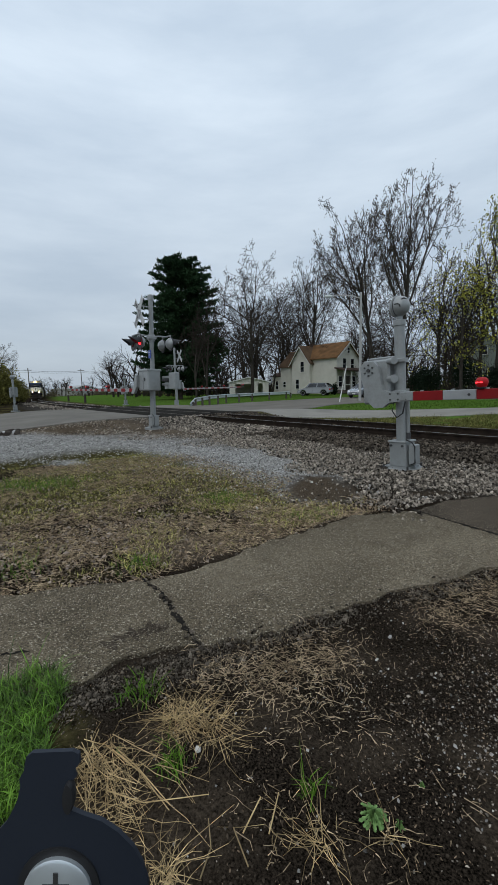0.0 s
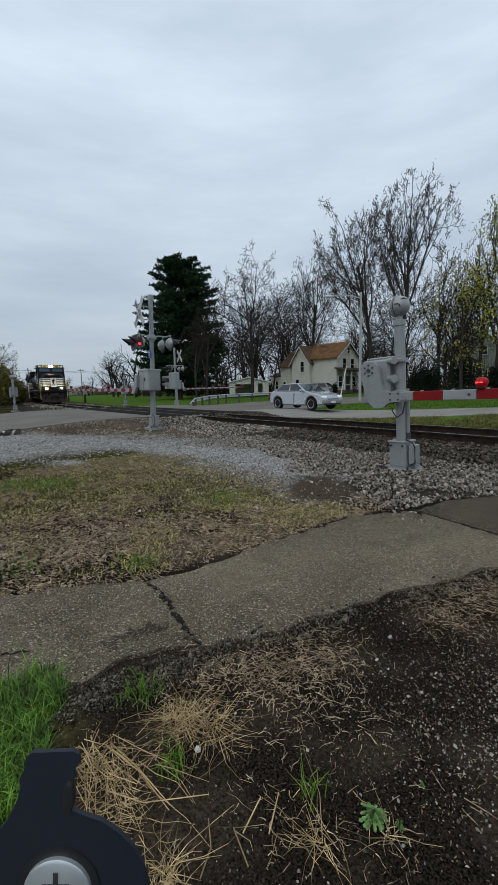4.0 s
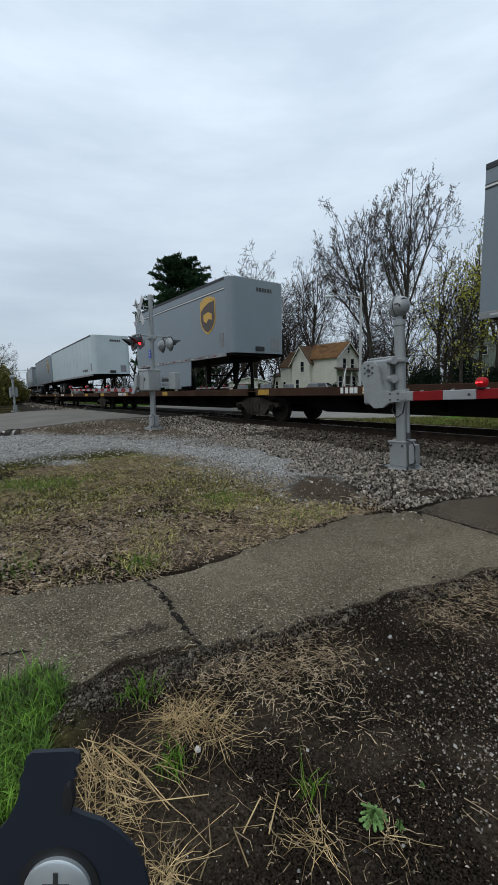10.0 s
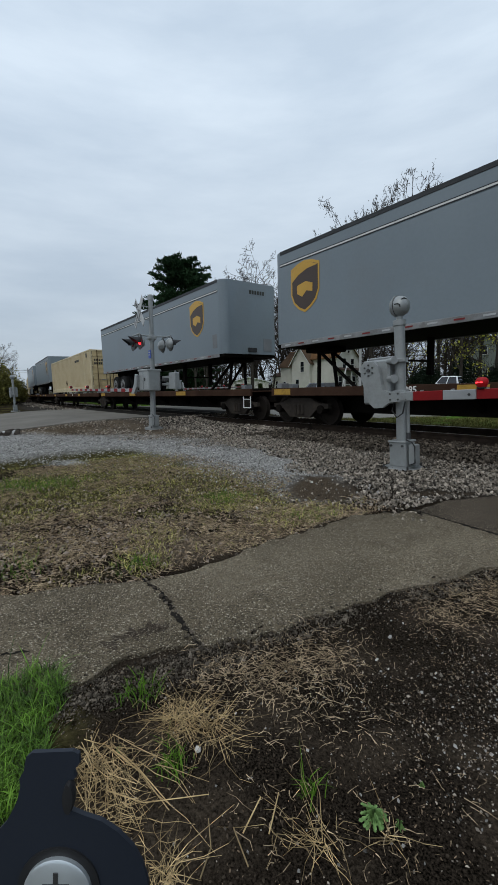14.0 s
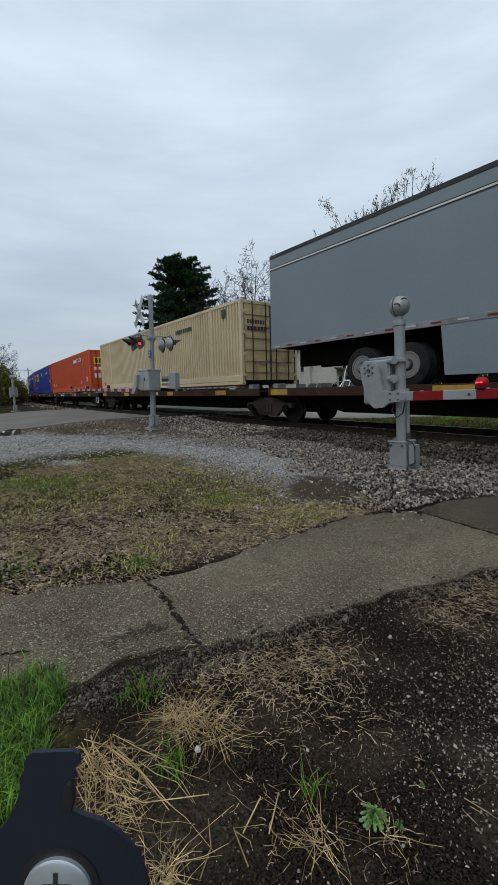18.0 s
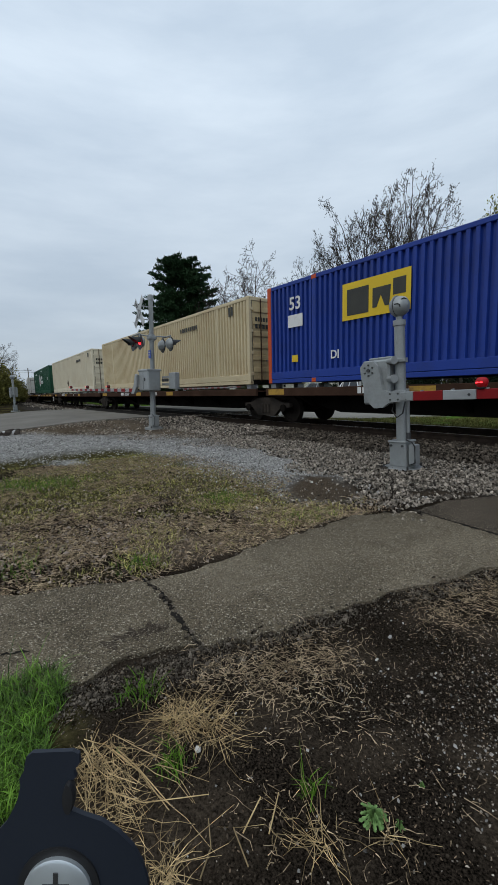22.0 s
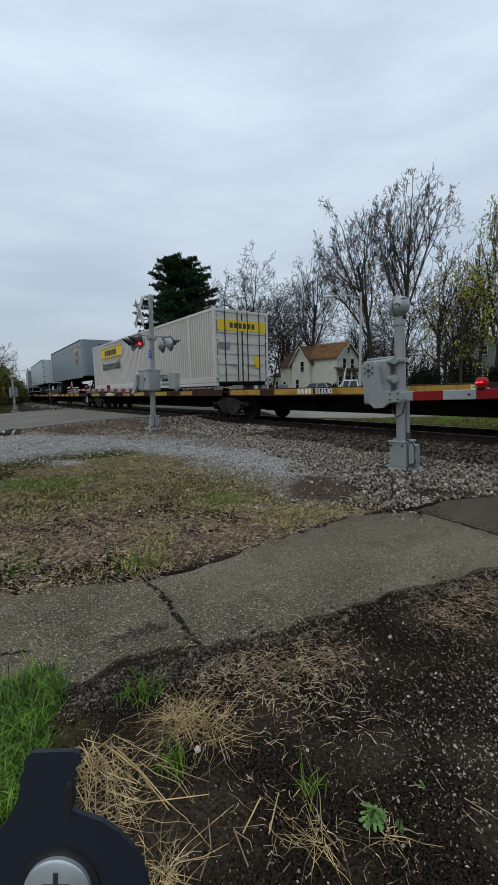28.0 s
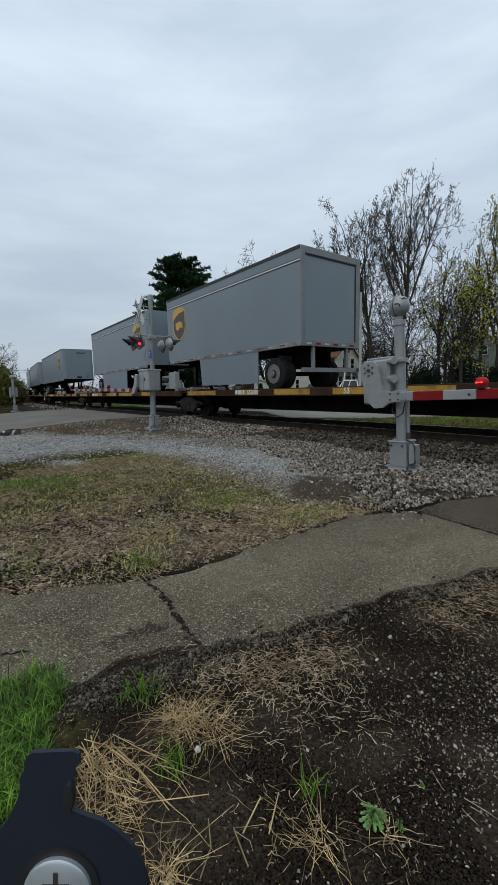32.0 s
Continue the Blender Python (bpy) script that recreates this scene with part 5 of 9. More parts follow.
M_TRAILER = surface("grey_trailer_skin", (0.145, 0.178, 0.20), (0.20, 0.238, 0.26), 0.35, 14, 0.42, 0.1, bump=0.02, depth=0.004, dirt=(0.16, 0.17, 0.175), dirt_amount=0.4, dirt_scale=0.5)
M_WHITETRAILER = surface("white_trailer_skin", (0.385, 0.45, 0.465), (0.475, 0.545, 0.56), 0.35, 14, 0.45, bump=0.02, depth=0.004, dirt=(0.30, 0.31, 0.31), dirt_amount=0.4, dirt_scale=0.6)
M_TAN = surface("tan_container_paint", (0.50, 0.415, 0.255), (0.60, 0.505, 0.325), 0.4, 20, 0.6, bump=0.04, dirt=(0.30, 0.17, 0.07), dirt_amount=0.4, dirt_scale=0.9)
M_TANDOOR = surface("rust_streaked_door", (0.46, 0.35, 0.18), (0.56, 0.45, 0.25), 0.7, 20, 0.7, bump=0.1, dirt=(0.12, 0.055, 0.022), dirt_amount=0.95, dirt_scale=1.1, stretch=(1, 1, 0.45))
M_SEAM = surface("trailer_seam", (0.30, 0.34, 0.345), (0.40, 0.44, 0.445), 1, 20, 0.6, bump=0)
M_CREAM = surface("cream_container_paint", (0.60, 0.54, 0.40), (0.69, 0.63, 0.49), 0.4, 20, 0.6, bump=0.04, dirt=(0.42, 0.30, 0.17), dirt_amount=0.35, dirt_scale=0.9)
M_ORANGE = surface("orange_container_paint", (0.46, 0.060, 0.012), (0.58, 0.085, 0.018), 0.4, 20, 0.55, bump=0.04, dirt=(0.30, 0.07, 0.03), dirt_amount=0.4, dirt_scale=0.9)
M_BLUEBOX = surface("blue_container_paint", (0.008, 0.030, 0.20), (0.014, 0.048, 0.29), 0.4, 20, 0.5, bump=0.04, dirt=(0.02, 0.03, 0.10), dirt_amount=0.4, dirt_scale=0.9)
M_GREENBOX = surface("green_container_paint", (0.008, 0.06, 0.028), (0.014, 0.085, 0.042), 0.4, 20, 0.55, bump=0.04, dirt=(0.01, 0.04, 0.02), dirt_amount=0.4)
M_WHITEBOX = surface("white_container_paint", (0.47, 0.455, 0.41), (0.56, 0.545, 0.50), 0.4, 20, 0.6, bump=0.04, dirt=(0.40, 0.36, 0.30), dirt_amount=0.4, dirt_scale=0.9)
M_GOLD = surface("faded_gold_paint", (0.33, 0.185, 0.022), (0.45, 0.27, 0.05), 1, 20, 0.7, dirt=(0.05, 0.03, 0.02), dirt_amount=0.95, dirt_scale=2.6)
M_RUSTDECK = surface("rusty_brown_deck", (0.03, 0.017, 0.012), (0.075, 0.042, 0.028), 1.5, 20, 0.85, bump=0.3)

M_YELLOW = surface("yellow_panel", (0.62, 0.42, 0.015), (0.72, 0.50, 0.03), 1, 20, 0.5, bump=0)
M_BROWN = surface("brown_emblem", (0.035, 0.018, 0.010), (0.05, 0.027, 0.015), 1, 20, 0.4, bump=0)
M_EMBLEMGOLD = surface("gold_emblem", (0.48, 0.26, 0.02), (0.58, 0.34, 0.04), 1, 20, 0.4, bump=0)
M_DARKLETTER = surface("dark_lettering", (0.03, 0.03, 0.025), (0.06, 0.06, 0.05), 2, 30, 0.6, bump=0)
M_GREENLETTER = surface("dark_green_lettering", (0.015, 0.05, 0.03), (0.03, 0.07, 0.045), 2, 30, 0.6, bump=0)
M_TYRE = surface("tyre_rubber", (0.012, 0.012, 0.012), (0.03, 0.03, 0.029), 4, 50, 0.85, bump=0.3)
M_DARKRIM = surface("grimy_dark_rim", (0.012, 0.011, 0.010), (0.05, 0.047, 0.043), 4, 30, 0.7)
M_RIM = surface("wheel_rim", (0.13, 0.13, 0.128), (0.24, 0.24, 0.235), 3, 30, 0.4, 0.5, dirt=(0.16, 0.14, 0.12), dirt_amount=0.7, dirt_scale=3)
M_STEELGREY = surface("grey_steel_parts", (0.16, 0.165, 0.17), (0.25, 0.255, 0.26), 2, 30, 0.55, 0.3)
M_HEADLIGHT = glow("lit_headlight", (1.0, 0.82, 0.48), 60.0)
M_NUMBERGLOW = glow("lit_number_board", (0.85, 0.62, 0.14), 0.22)
M_CABGLASS = glassy("cab_glass", (0.02, 0.04, 0.08))
M_CABGLASS.node_tree.nodes["Principled BSDF"].inputs["Coat Weight"].default_value = 0.2
M_CREAMSTRIPE = surface("cream_stripes", (0.52, 0.47, 0.36), (0.66, 0.61, 0.50), 2, 30, 0.6, bump=0, dirt=(0.2, 0.17, 0.13), dirt_amount=0.6, dirt_scale=2)
M_HANDRAIL = surface("yellow_handrail", (0.50, 0.42, 0.10), (0.62, 0.54, 0.2), 3, 30, 0.5)

# ---- container flatcars ----
def truck(parent, x, r=0.42, base=0.89, name="bogie"):
    """A two-axle freight truck: side frames, bolster and wheelsets."""
    b = part(name, Shape().box(x - 0.25, x + 0.25, -1.0, 1.0, 0.42, 0.72, 0.03), M_UNDER, parent, "grimy cast steel two-axle truck")
    for s in (-1, 1):
        fr = Shape().slab([(x - 1.15, 0.50), (x - 1.15, 0.62), (x - 0.75, 0.66), (x - 0.42, 0.80), (x + 0.42, 0.80), (x + 0.75, 0.66), (x + 1.15, 0.62), (x + 1.15, 0.50),
                           (x + 0.72, 0.48), (x + 0.42, 0.22), (x - 0.42, 0.22), (x - 0.72, 0.48)], "y", s * 0.98, s * 1.12)
        for k in (-0.15, 0, 0.15):
            fr.tube((x + k, s * 1.13, 0.32), (x + k, s * 1.13, 0.60), 0.06, n=8)
        part("side_frame", fr, M_GRIMESTEEL, b, "grey-brown cast side frame")
        for k in (-base, base):
            part("axle_box", Shape().tube((x + k, s * 0.95, 0.47), (x + k, s * 1.19, 0.47), 0.12, n=12), M_UNDER, b)
    for k in (-base, base):
        w = Shape()
        w.tube((x + k, -0.75, r), (x + k, 0.75, r), 0.08, n=10)
        for s in (-1, 1):
            w.turned([(r + 0.025, s * 0.68), (r + 0.025, s * 0.705), (r, s * 0.71), (r - 0.01, s * 0.81), (r - 0.09, s * 0.815), (r - 0.10, s * 0.79), (0.14, s * 0.80), (0.10, s * 0.84), (0.0, s * 0.84)], "y", 24, (x + k, 0, r))
        part("wheelset", w, M_WHEEL, b, smooth=True)
    return b


DECK_WORDS = 10.6


def platform(length, edge, marks, end_front, end_rear, seed):
    """One platform of an articulated spine car."""
    t = thing("spine_railcar", "dark intermodal spine railcar with gold striped side sills" if edge == "gold" else "grimy dark intermodal spine railcar", "railcar", "railcars of the train")
    L = length
    part("centre_sill", Shape().slab([(0.0, 0.62), (1.4, 0.62), (2.6, 0.36), (L - 2.6, 0.36), (L - 1.4, 0.62), (L, 0.62), (L, 0.98), (0, 0.98)], "y", -0.42, 0.42), M_UNDER, t)
    part("deck", Shape().box(0.25, L - 0.25, -1.28, 1.28, 0.985, 1.03, 0.01), M_RUSTDECK, t, "rusty steel deck")
    for s in (-1, 1):
        sill = part("side_sill", Shape().box(0.25, L - 0.25, s * 1.22, s * 1.32, 0.86, 1.10, 0.012), M_RUSTDECK, t, "rusty brown side sill")
        if s < 0:
            rng = random.Random(seed)
            x = 0.4
            while x < L - 2.2:
                w = rng.uniform(1.0, 2.2) if edge == "gold" else rng.uniform(0.5, 0.9)
                part("gold_stripe", Shape().box(x, x + w, -1.328, -1.318, 0.90, 1.07), M_GOLD, sill)
                x += w + (rng.uniform(0.5, 1.6) if edge == "gold" else rng.uniform(3.0, 5.0))
            if marks:
                part("number", lettered(marks, 0.15).moved(pose(4.6, -1.334, 0.92)), M_LETTER, sill)
                part("reporting_mark", bar_marks(3.9, 0.92, 0.6, 0.15, 4, -1.33, seed), M_LETTER, sill)
            part("size_mark", lettered("53", 0.15).moved(pose(8.8, -1.334, 0.92)), M_LETTER, sill)
            if edge == "gold" and seed % 5 == 0:
                part("deck_words", lettered("ALL PURPOSE", 0.15).moved(pose(DECK_WORDS, -1.334, 0.92)), M_LETTER, sill)
    for i in range(7):
        x = 1.6 + (L - 3.2) * i / 6
        part("cross_bearer", Shape().slab([(-1.25, 0.90), (-0.42, 0.45), (0.42, 0.45), (1.25, 0.90), (1.25, 0.985), (-1.25, 0.985)], "x", x - 0.06, x + 0.06), M_UNDER, t)
    for x in (0.55, L - 0.75):
        for s in (-1, 1):
            part("pedestal", Shape().box(x - 0.12, x + 0.12, s * 0.95, s * 1.25, 1.10, 1.245, 0.01), M_STEELGREY, t)
    if end_front:
        truck(t, L - 1.3)
        part("coupler", Shape().box(L - 0.6, L + 0.25, -0.11, 0.11, 0.76, 0.98, 0.03), M_UNDER, t)
        part("ladder", Shape().tube((L - 0.3, -1.28, 0.45), (L - 0.3, -1.28, 1.05), 0.018, n=6).tube((L - 0.7, -1.28, 0.45), (L - 0.7, -1.28, 1.05), 0.018, n=6).tube((L - 0.7, -1.28, 0.46), (L - 0.3, -1.28, 0.46), 0.018, n=6).tube((L - 0.7, -1.28, 0.75), (L - 0.3, -1.28, 0.75), 0.018, n=6), M_LETTER, t, "white side ladder")
    if end_rear:
        truck(t, 1.3)
        part("coupler", Shape().box(-0.2, 0.6, -0.11, 0.11, 0.76, 0.98, 0.03), M_UNDER, t)
    else:
        truck(t, 0.0)
    h = part("hitch", Shape().box(L - 1.7, L - 1.0, -0.35, 0.35, 1.03, 1.12, 0.02), M_UNDER, t, "folded trailer hitch on the deck")
    return t


def upright_hitch(ob, x, top):
    """The raised hitch that carries a trailer's king pin."""
    h = part("hitch_stand", Shape().box(x - 0.42, x + 0.42, -0.45, 0.45, top - 0.16, top - 0.01, 0.03), M_UNDER, ob, "raised steel trailer hitch")
    for s in (-1, 1):
        part("strut", Shape().tube((x - 0.25, s * 0.34, 1.05), (x - 0.05, s * 0.3, top - 0.1), 0.06, n=8), M_UNDER, h)
        part("brace", Shape().tube((x - 1.6, s * 0.34, 1.05), (x + 0.05, s * 0.3, top - 0.15), 0.05, n=8), M_UNDER, h)


CARS = [(317.2, 231.8, "dark", "554295"), (231.2, 145.3, "dark", ""), (144.7, 58.9, "dark", "553541"), (58.3, -30.4, "gold", "553530"), (-31.0, -121.0, "gold", "552080"), (-121.6, -208, "gold", "")]
PLATFORMS = []
for front, rear, edge, mark in CARS:
    n = 5
    step_ = (front - rear) / n
    for i in range(n):
        f, r = front - i * step_, front - (i + 1) * step_
        o = platform(step_, edge, mark, i == 0, i == n - 1, int(front + 500) + i)
        runs(o, f, r)
        PLATFORMS.append((o, f, r))
for o, f, r in PLATFORMS:
    if abs(f - 40.56) < 1.5 or abs(f - 5.1) < 1.5:
        upright_hitch(o, f - r - 2.4, 2.30)


# ---- containers ----
def container(name, label, length, paint, marks, post=None):
    """A corrugated 53-foot container; doors on its leading end; base at z 1.25."""
    t = thing(name, label, "container", "containers on the train")
    L, z0, z1, hw = length, 1.25, 4.15, 1.295
    door_paint = M_TANDOOR if paint is M_TAN else paint
    for s in (-1, 1):
        sh = Shape()
        pts, x, n = [], 0.14, 0
        pitch = (L - 0.28) / 84
        for i in range(84):
            pts += [(x, 0.010), (x + pitch * 0.42, 0.010), (x + pitch * 0.52, 0.080), (x + pitch * 0.90, 0.080)]
            x += pitch
        pts.append((L - 0.14, 0.012))
        for px, d in pts:
            sh.v += [(px, s * (hw - d), z0 + 0.33), (px, s * (hw - d), z1 - 0.10)]
        sh.f += [(2 * i, 2 * i + 2, 2 * i + 3, 2 * i + 1) for i in range(len(pts) - 1)]
        part("corrugated_side", sh, paint, t)
        part("bottom_rail", Shape().box(0, L, s * (hw - 0.10), s * hw, z0 + 0.13, z0 + 0.34, 0.010).box(0, L, s * (hw - 0.10), s * (hw + 0.006), z0, z0 + 0.12, 0.012), paint, t)
        part("top_rail", Shape().box(0, L, s * (hw - 0.07), s * hw, z1 - 0.11, z1, 0.012), paint, t)
        for x in (0.08, L - 0.08):
            part("corner_post", Shape().box(x - 0.08, x + 0.08, s * (hw - 0.12), s * (hw + 0.004), z0 + 0.02, z1 - 0.02, 0.012), post or paint, t)
        for x in (1.98, L - 1.98):
            part("lifting_post", Shape().box(x - 0.07, x + 0.07, s * (hw - 0.06), s * (hw + 0.003), z0 + 0.1, z1 + 0.006, 0.01), paint, t)
        for x in (0.1, 1.98, L - 1.98, L - 0.1):
            for z in (z0 + 0.06, z1 - 0.06):
                part("corner_casting", Shape().box(x - 0.09, x + 0.09, s * (hw - 0.16), s * (hw + 0.008), z - 0.06, z + 0.06, 0.012), post or paint, t)
    part("roof", Shape().box(0.02, L - 0.02, -hw + 0.05, hw - 0.05, z1 - 0.07, z1 - 0.02), paint, t)
    part("floor", Shape().box(0.05, L - 0.05, -hw + 0.05, hw - 0.05, z0 + 0.03, z0 + 0.14), M_UNDER, t)
    part("end_wall", Shape().box(0.02, 0.08, -hw + 0.1, hw - 0.1, z0 + 0.1, z1 - 0.06), paint, t)
    part("door_header", Shape().box(L - 0.1, L - 0.005, -hw + 0.12, hw - 0.12, z1 - 0.13, z1 - 0.01, 0.01), paint, t)
    for s in (-1, 1):
        d = part("door", Shape().box(L - 0.07, L - 0.025, min(s * 0.01, s * 1.17), max(s * 0.01, s * 1.17), z0 + 0.16, z1 - 0.13, 0.008), door_paint, t, "container door with vertical lock rods")
        for z in np.linspace(z0 + 0.42, z1 - 0.5, 6):
            part("rib", Shape().box(L - 0.028, L + 0.004, min(s * 0.06, s * 1.12), max(s * 0.06, s * 1.12), z, z + 0.16, 0.008), door_paint, d)
        for y in (0.24, 0.82):
            part("lock_rod", Shape().tube((L + 0.022, s * y, z0 + 0.1), (L + 0.022, s * y, z1 - 0.06), 0.020, n=6), M_RUSTDECK, d)
        part("seal", Shape().box(L - 0.03, L + 0.006, min(s * 0.0, s * 0.02), max(s * 0.0, s * 0.02), z0 + 0.16, z1 - 0.13).box(L - 0.03, L + 0.002, min(s * 1.165, s * 1.185), max(s * 1.165, s * 1.185), z0 + 0.16, z1 - 0.13), M_BLACK, d)
        part("handle", Shape().box(L + 0.02, L + 0.045, min(s * 0.24, s * 0.62), max(s * 0.24, s * 0.62), z0 + 0.78, z0 + 0.82), M_STEELGREY, d)
        for z in np.linspace(z0 + 0.35, z1 - 0.4, 4):
            part("hinge", Shape().box(L - 0.03, L + 0.015, min(s * 1.13, s * 1.24), max(s * 1.13, s * 1.24), z - 0.05, z + 0.05, 0.01), paint, d)
    for n, sh, mat in marks:
        part(n, sh, mat, t)
    return t


def plate(x0, x1, z0, z1, d=0.0):
    """A flat plate lying on the near side of a container or trailer."""
    return Shape().box(x0, x1, -1.304 - d, -1.292, z0, z1)


def end_plate(L, y0, y1, z0, z1, d=0.0):
    return Shape().box(L - 0.004, L + 0.004 + d, y0, y1, z0, z1)


def words(text, x, z, h, slant=0.0, d=0.0):
    return lettered(text, h, slant).moved(pose(x, -1.306 - d, z))


def end_bars(L, y, z, w, h, n, d=0.006):
    sh = Shape()
    for i in range(n):
        sh.box(L + d, L + d + 0.004, y + w * i / n, y + w * (i + 0.7) / n, z, z + h)
    return sh


def emblem(x, z, w, h, d=0.0):
    """A plain four-block emblem on a yellow panel."""
    sh = Shape()
    sh.box(x + w * 0.08, x + w * 0.42, -1.310 - d, -1.30, z + h * 0.12, z + h * 0.82)
    sh.slab([(x + w * 0.48, z + h * 0.2), (x + w * 0.54, z + h * 0.2), (x + w * 0.60, z + h * 0.5), (x + w * 0.66, z + h * 0.2), (x + w * 0.72, z + h * 0.2), (x + w * 0.74, z + h * 0.7), (x + w * 0.48, z + h * 0.7)], "y", -1.310 - d, -1.30)
    sh.box(x + w * 0.77, x + w * 0.94, -1.310 - d, -1.30, z + h * 0.42, z + h * 0.82)
    return sh


L53 = 15.75
tan_marks = [("number_marks", bar_marks(L53 - 4.9, 3.52, 1.5, 0.16, 9, -1.304, 1), M_DARKLETTER), ("corner_mark", bar_marks(L53 - 1.2, 3.65, 0.3, 0.3, 2, -1.304, 2), M_DARKLETTER),
             ("length_mark", words("53'", 0.5, 1.55, 0.2), M_DARKLETTER), ("door_marks", end_bars(L53, -1.05, 3.35, 0.8, 0.14, 7), M_DARKLETTER), ("door_number", end_bars(L53, -1.05, 3.12, 0.9, 0.14, 6), M_DARKLETTER),
             ("placard", Shape().slab([(7.2, 1.75), (7.45, 2.0), (7.2, 2.25), (6.95, 2.0)], "y", -1.312, -1.300), M_RUSTDECK)]
orange_marks = [("number_panel", plate(10.6, 11.6, 3.50, 3.72), M_LETTER), ("number_panel", plate(11.75, 13.2, 3.52, 3.76), M_LETTER),
                ("number_marks", bar_marks(11.85, 3.56, 1.25, 0.15, 6, -1.308, 3), M_DARKLETTER), ("length_mark", words("53'", 14.6, 2.0, 0.30), M_LETTER), ("length_mark", words("53'", 1.0, 1.85, 0.26), M_LETTER), ("dial_mark", words("01", 2.35, 1.85, 0.22), M_LETTER), ("dial_mark", words("DI", 12.9, 1.85, 0.2), M_LETTER),
                ("door_panel", end_plate(L53, -1.0, -0.1, 3.15, 3.65, 0.004), M_YELLOW), ("door_panel", end_plate(L53, 0.2, 1.0, 3.2, 3.6, 0.004), M_DARKLETTER), ("door_emblem", end_bars(L53, -0.92, 3.24, 0.8, 0.32, 3, 0.01), M_DARKLETTER),
                ("door_marks", end_bars(L53, -1.0, 2.75, 0.6, 0.2, 2), M_LETTER), ("door_marks", end_bars(L53, -1.0, 2.2, 0.8, 0.3, 3), M_LETTER)]
blue_marks = [("panel", plate(3.0, 4.9, 2.75, 3.65), M_YELLOW), ("emblem", emblem(3.0, 2.75, 1.9, 0.9), M_DARKLETTER), ("length_mark", words("53", 1.0, 3.35, 0.36), M_LETTER), ("placard", plate(0.95, 1.55, 2.85, 3.2), M_LETTER),
              ("number_marks", bar_marks(12.3, 3.35, 1.2, 0.13, 9, -1.304, 5), M_LETTER), ("dial_mark", words("DI", 2.6, 1.85, 0.22), M_LETTER), ("notice", plate(8.0, 8.4, 3.3, 3.6), M_LETTER), ("yellow_tag", plate(1.1, 1.35, 1.85, 2.05), M_YELLOW), ("yellow_tag", plate(14.9, 15.2, 2.4, 2.62), M_YELLOW),
              ("door_panel", end_plate(L53, -1.0, 0.3, 3.2, 3.75, 0.004), M_YELLOW), ("door_emblem", end_bars(L53, -0.9, 3.28, 1.1, 0.38, 3, 0.01), M_DARKLETTER), ("door_notice", end_plate(L53, -1.0, -0.3, 2.2, 2.6, 0.004), M_LETTER)]
green_marks = [("hexagon", Shape().slab([(7.0, 3.48), (7.62, 3.12), (7.62, 2.40), (7.0, 2.04), (6.38, 2.40), (6.38, 3.12)], "y", -1.308, -1.295), M_LETTER),
               ("emblem", Shape().box(6.60, 6.72, -1.312, -1.304, 2.42, 3.06).box(6.78, 6.90, -1.312, -1.304, 2.42, 3.06).box(7.08, 7.20, -1.312, -1.304, 2.44, 3.08).box(7.26, 7.38, -1.312, -1.304, 2.44, 3.08).box(6.90, 7.08, -1.312, -1.304, 2.66, 2.74).box(6.90, 7.08, -1.312, -1.304, 2.80, 2.88), M_RED),
               ("name_marks", bar_marks(8.2, 2.9, 1.5, 0.36, 3, -1.304, 6).join(bar_marks(8.1, 2.38, 1.9, 0.36, 5, -1.304, 7)), M_LETTER), ("length_mark", words("53'", 14.0, 2.7, 0.28), M_LETTER), ("length_mark", words("53'", 1.1, 2.75, 0.26), M_LETTER),
               ("number_marks", bar_marks(2.3, 3.55, 1.9, 0.17, 10, -1.304, 8), M_LETTER), ("dial_mark", words("IA", 2.4, 2.0, 0.22), M_LETTER), ("warning", words("WARNING", 8.5, 3.75, 0.16), M_LETTER),
               ("door_emblem", end_plate(L53, -0.95, -0.45, 3.1, 3.6, 0.004), M_LETTER), ("door_marks", end_bars(L53, -0.3, 3.2, 0.6, 0.3, 3), M_LETTER), ("door_marks", end_bars(L53, 0.5, 3.0, 0.6, 0.35, 3), M_LETTER)]
white_marks = [("door_marks", end_bars(L53, -0.9, 3.6, 1.4, 0.14, 9), M_DARKLETTER), ("side_marks", bar_marks(8.8, 3.2, 2.6, 0.35, 6, -1.304, 9), M_STEELGREY), ("side_marks", bar_marks(9.2, 2.7, 2.0, 0.25, 4, -1.304, 10), M_STEELGREY)]
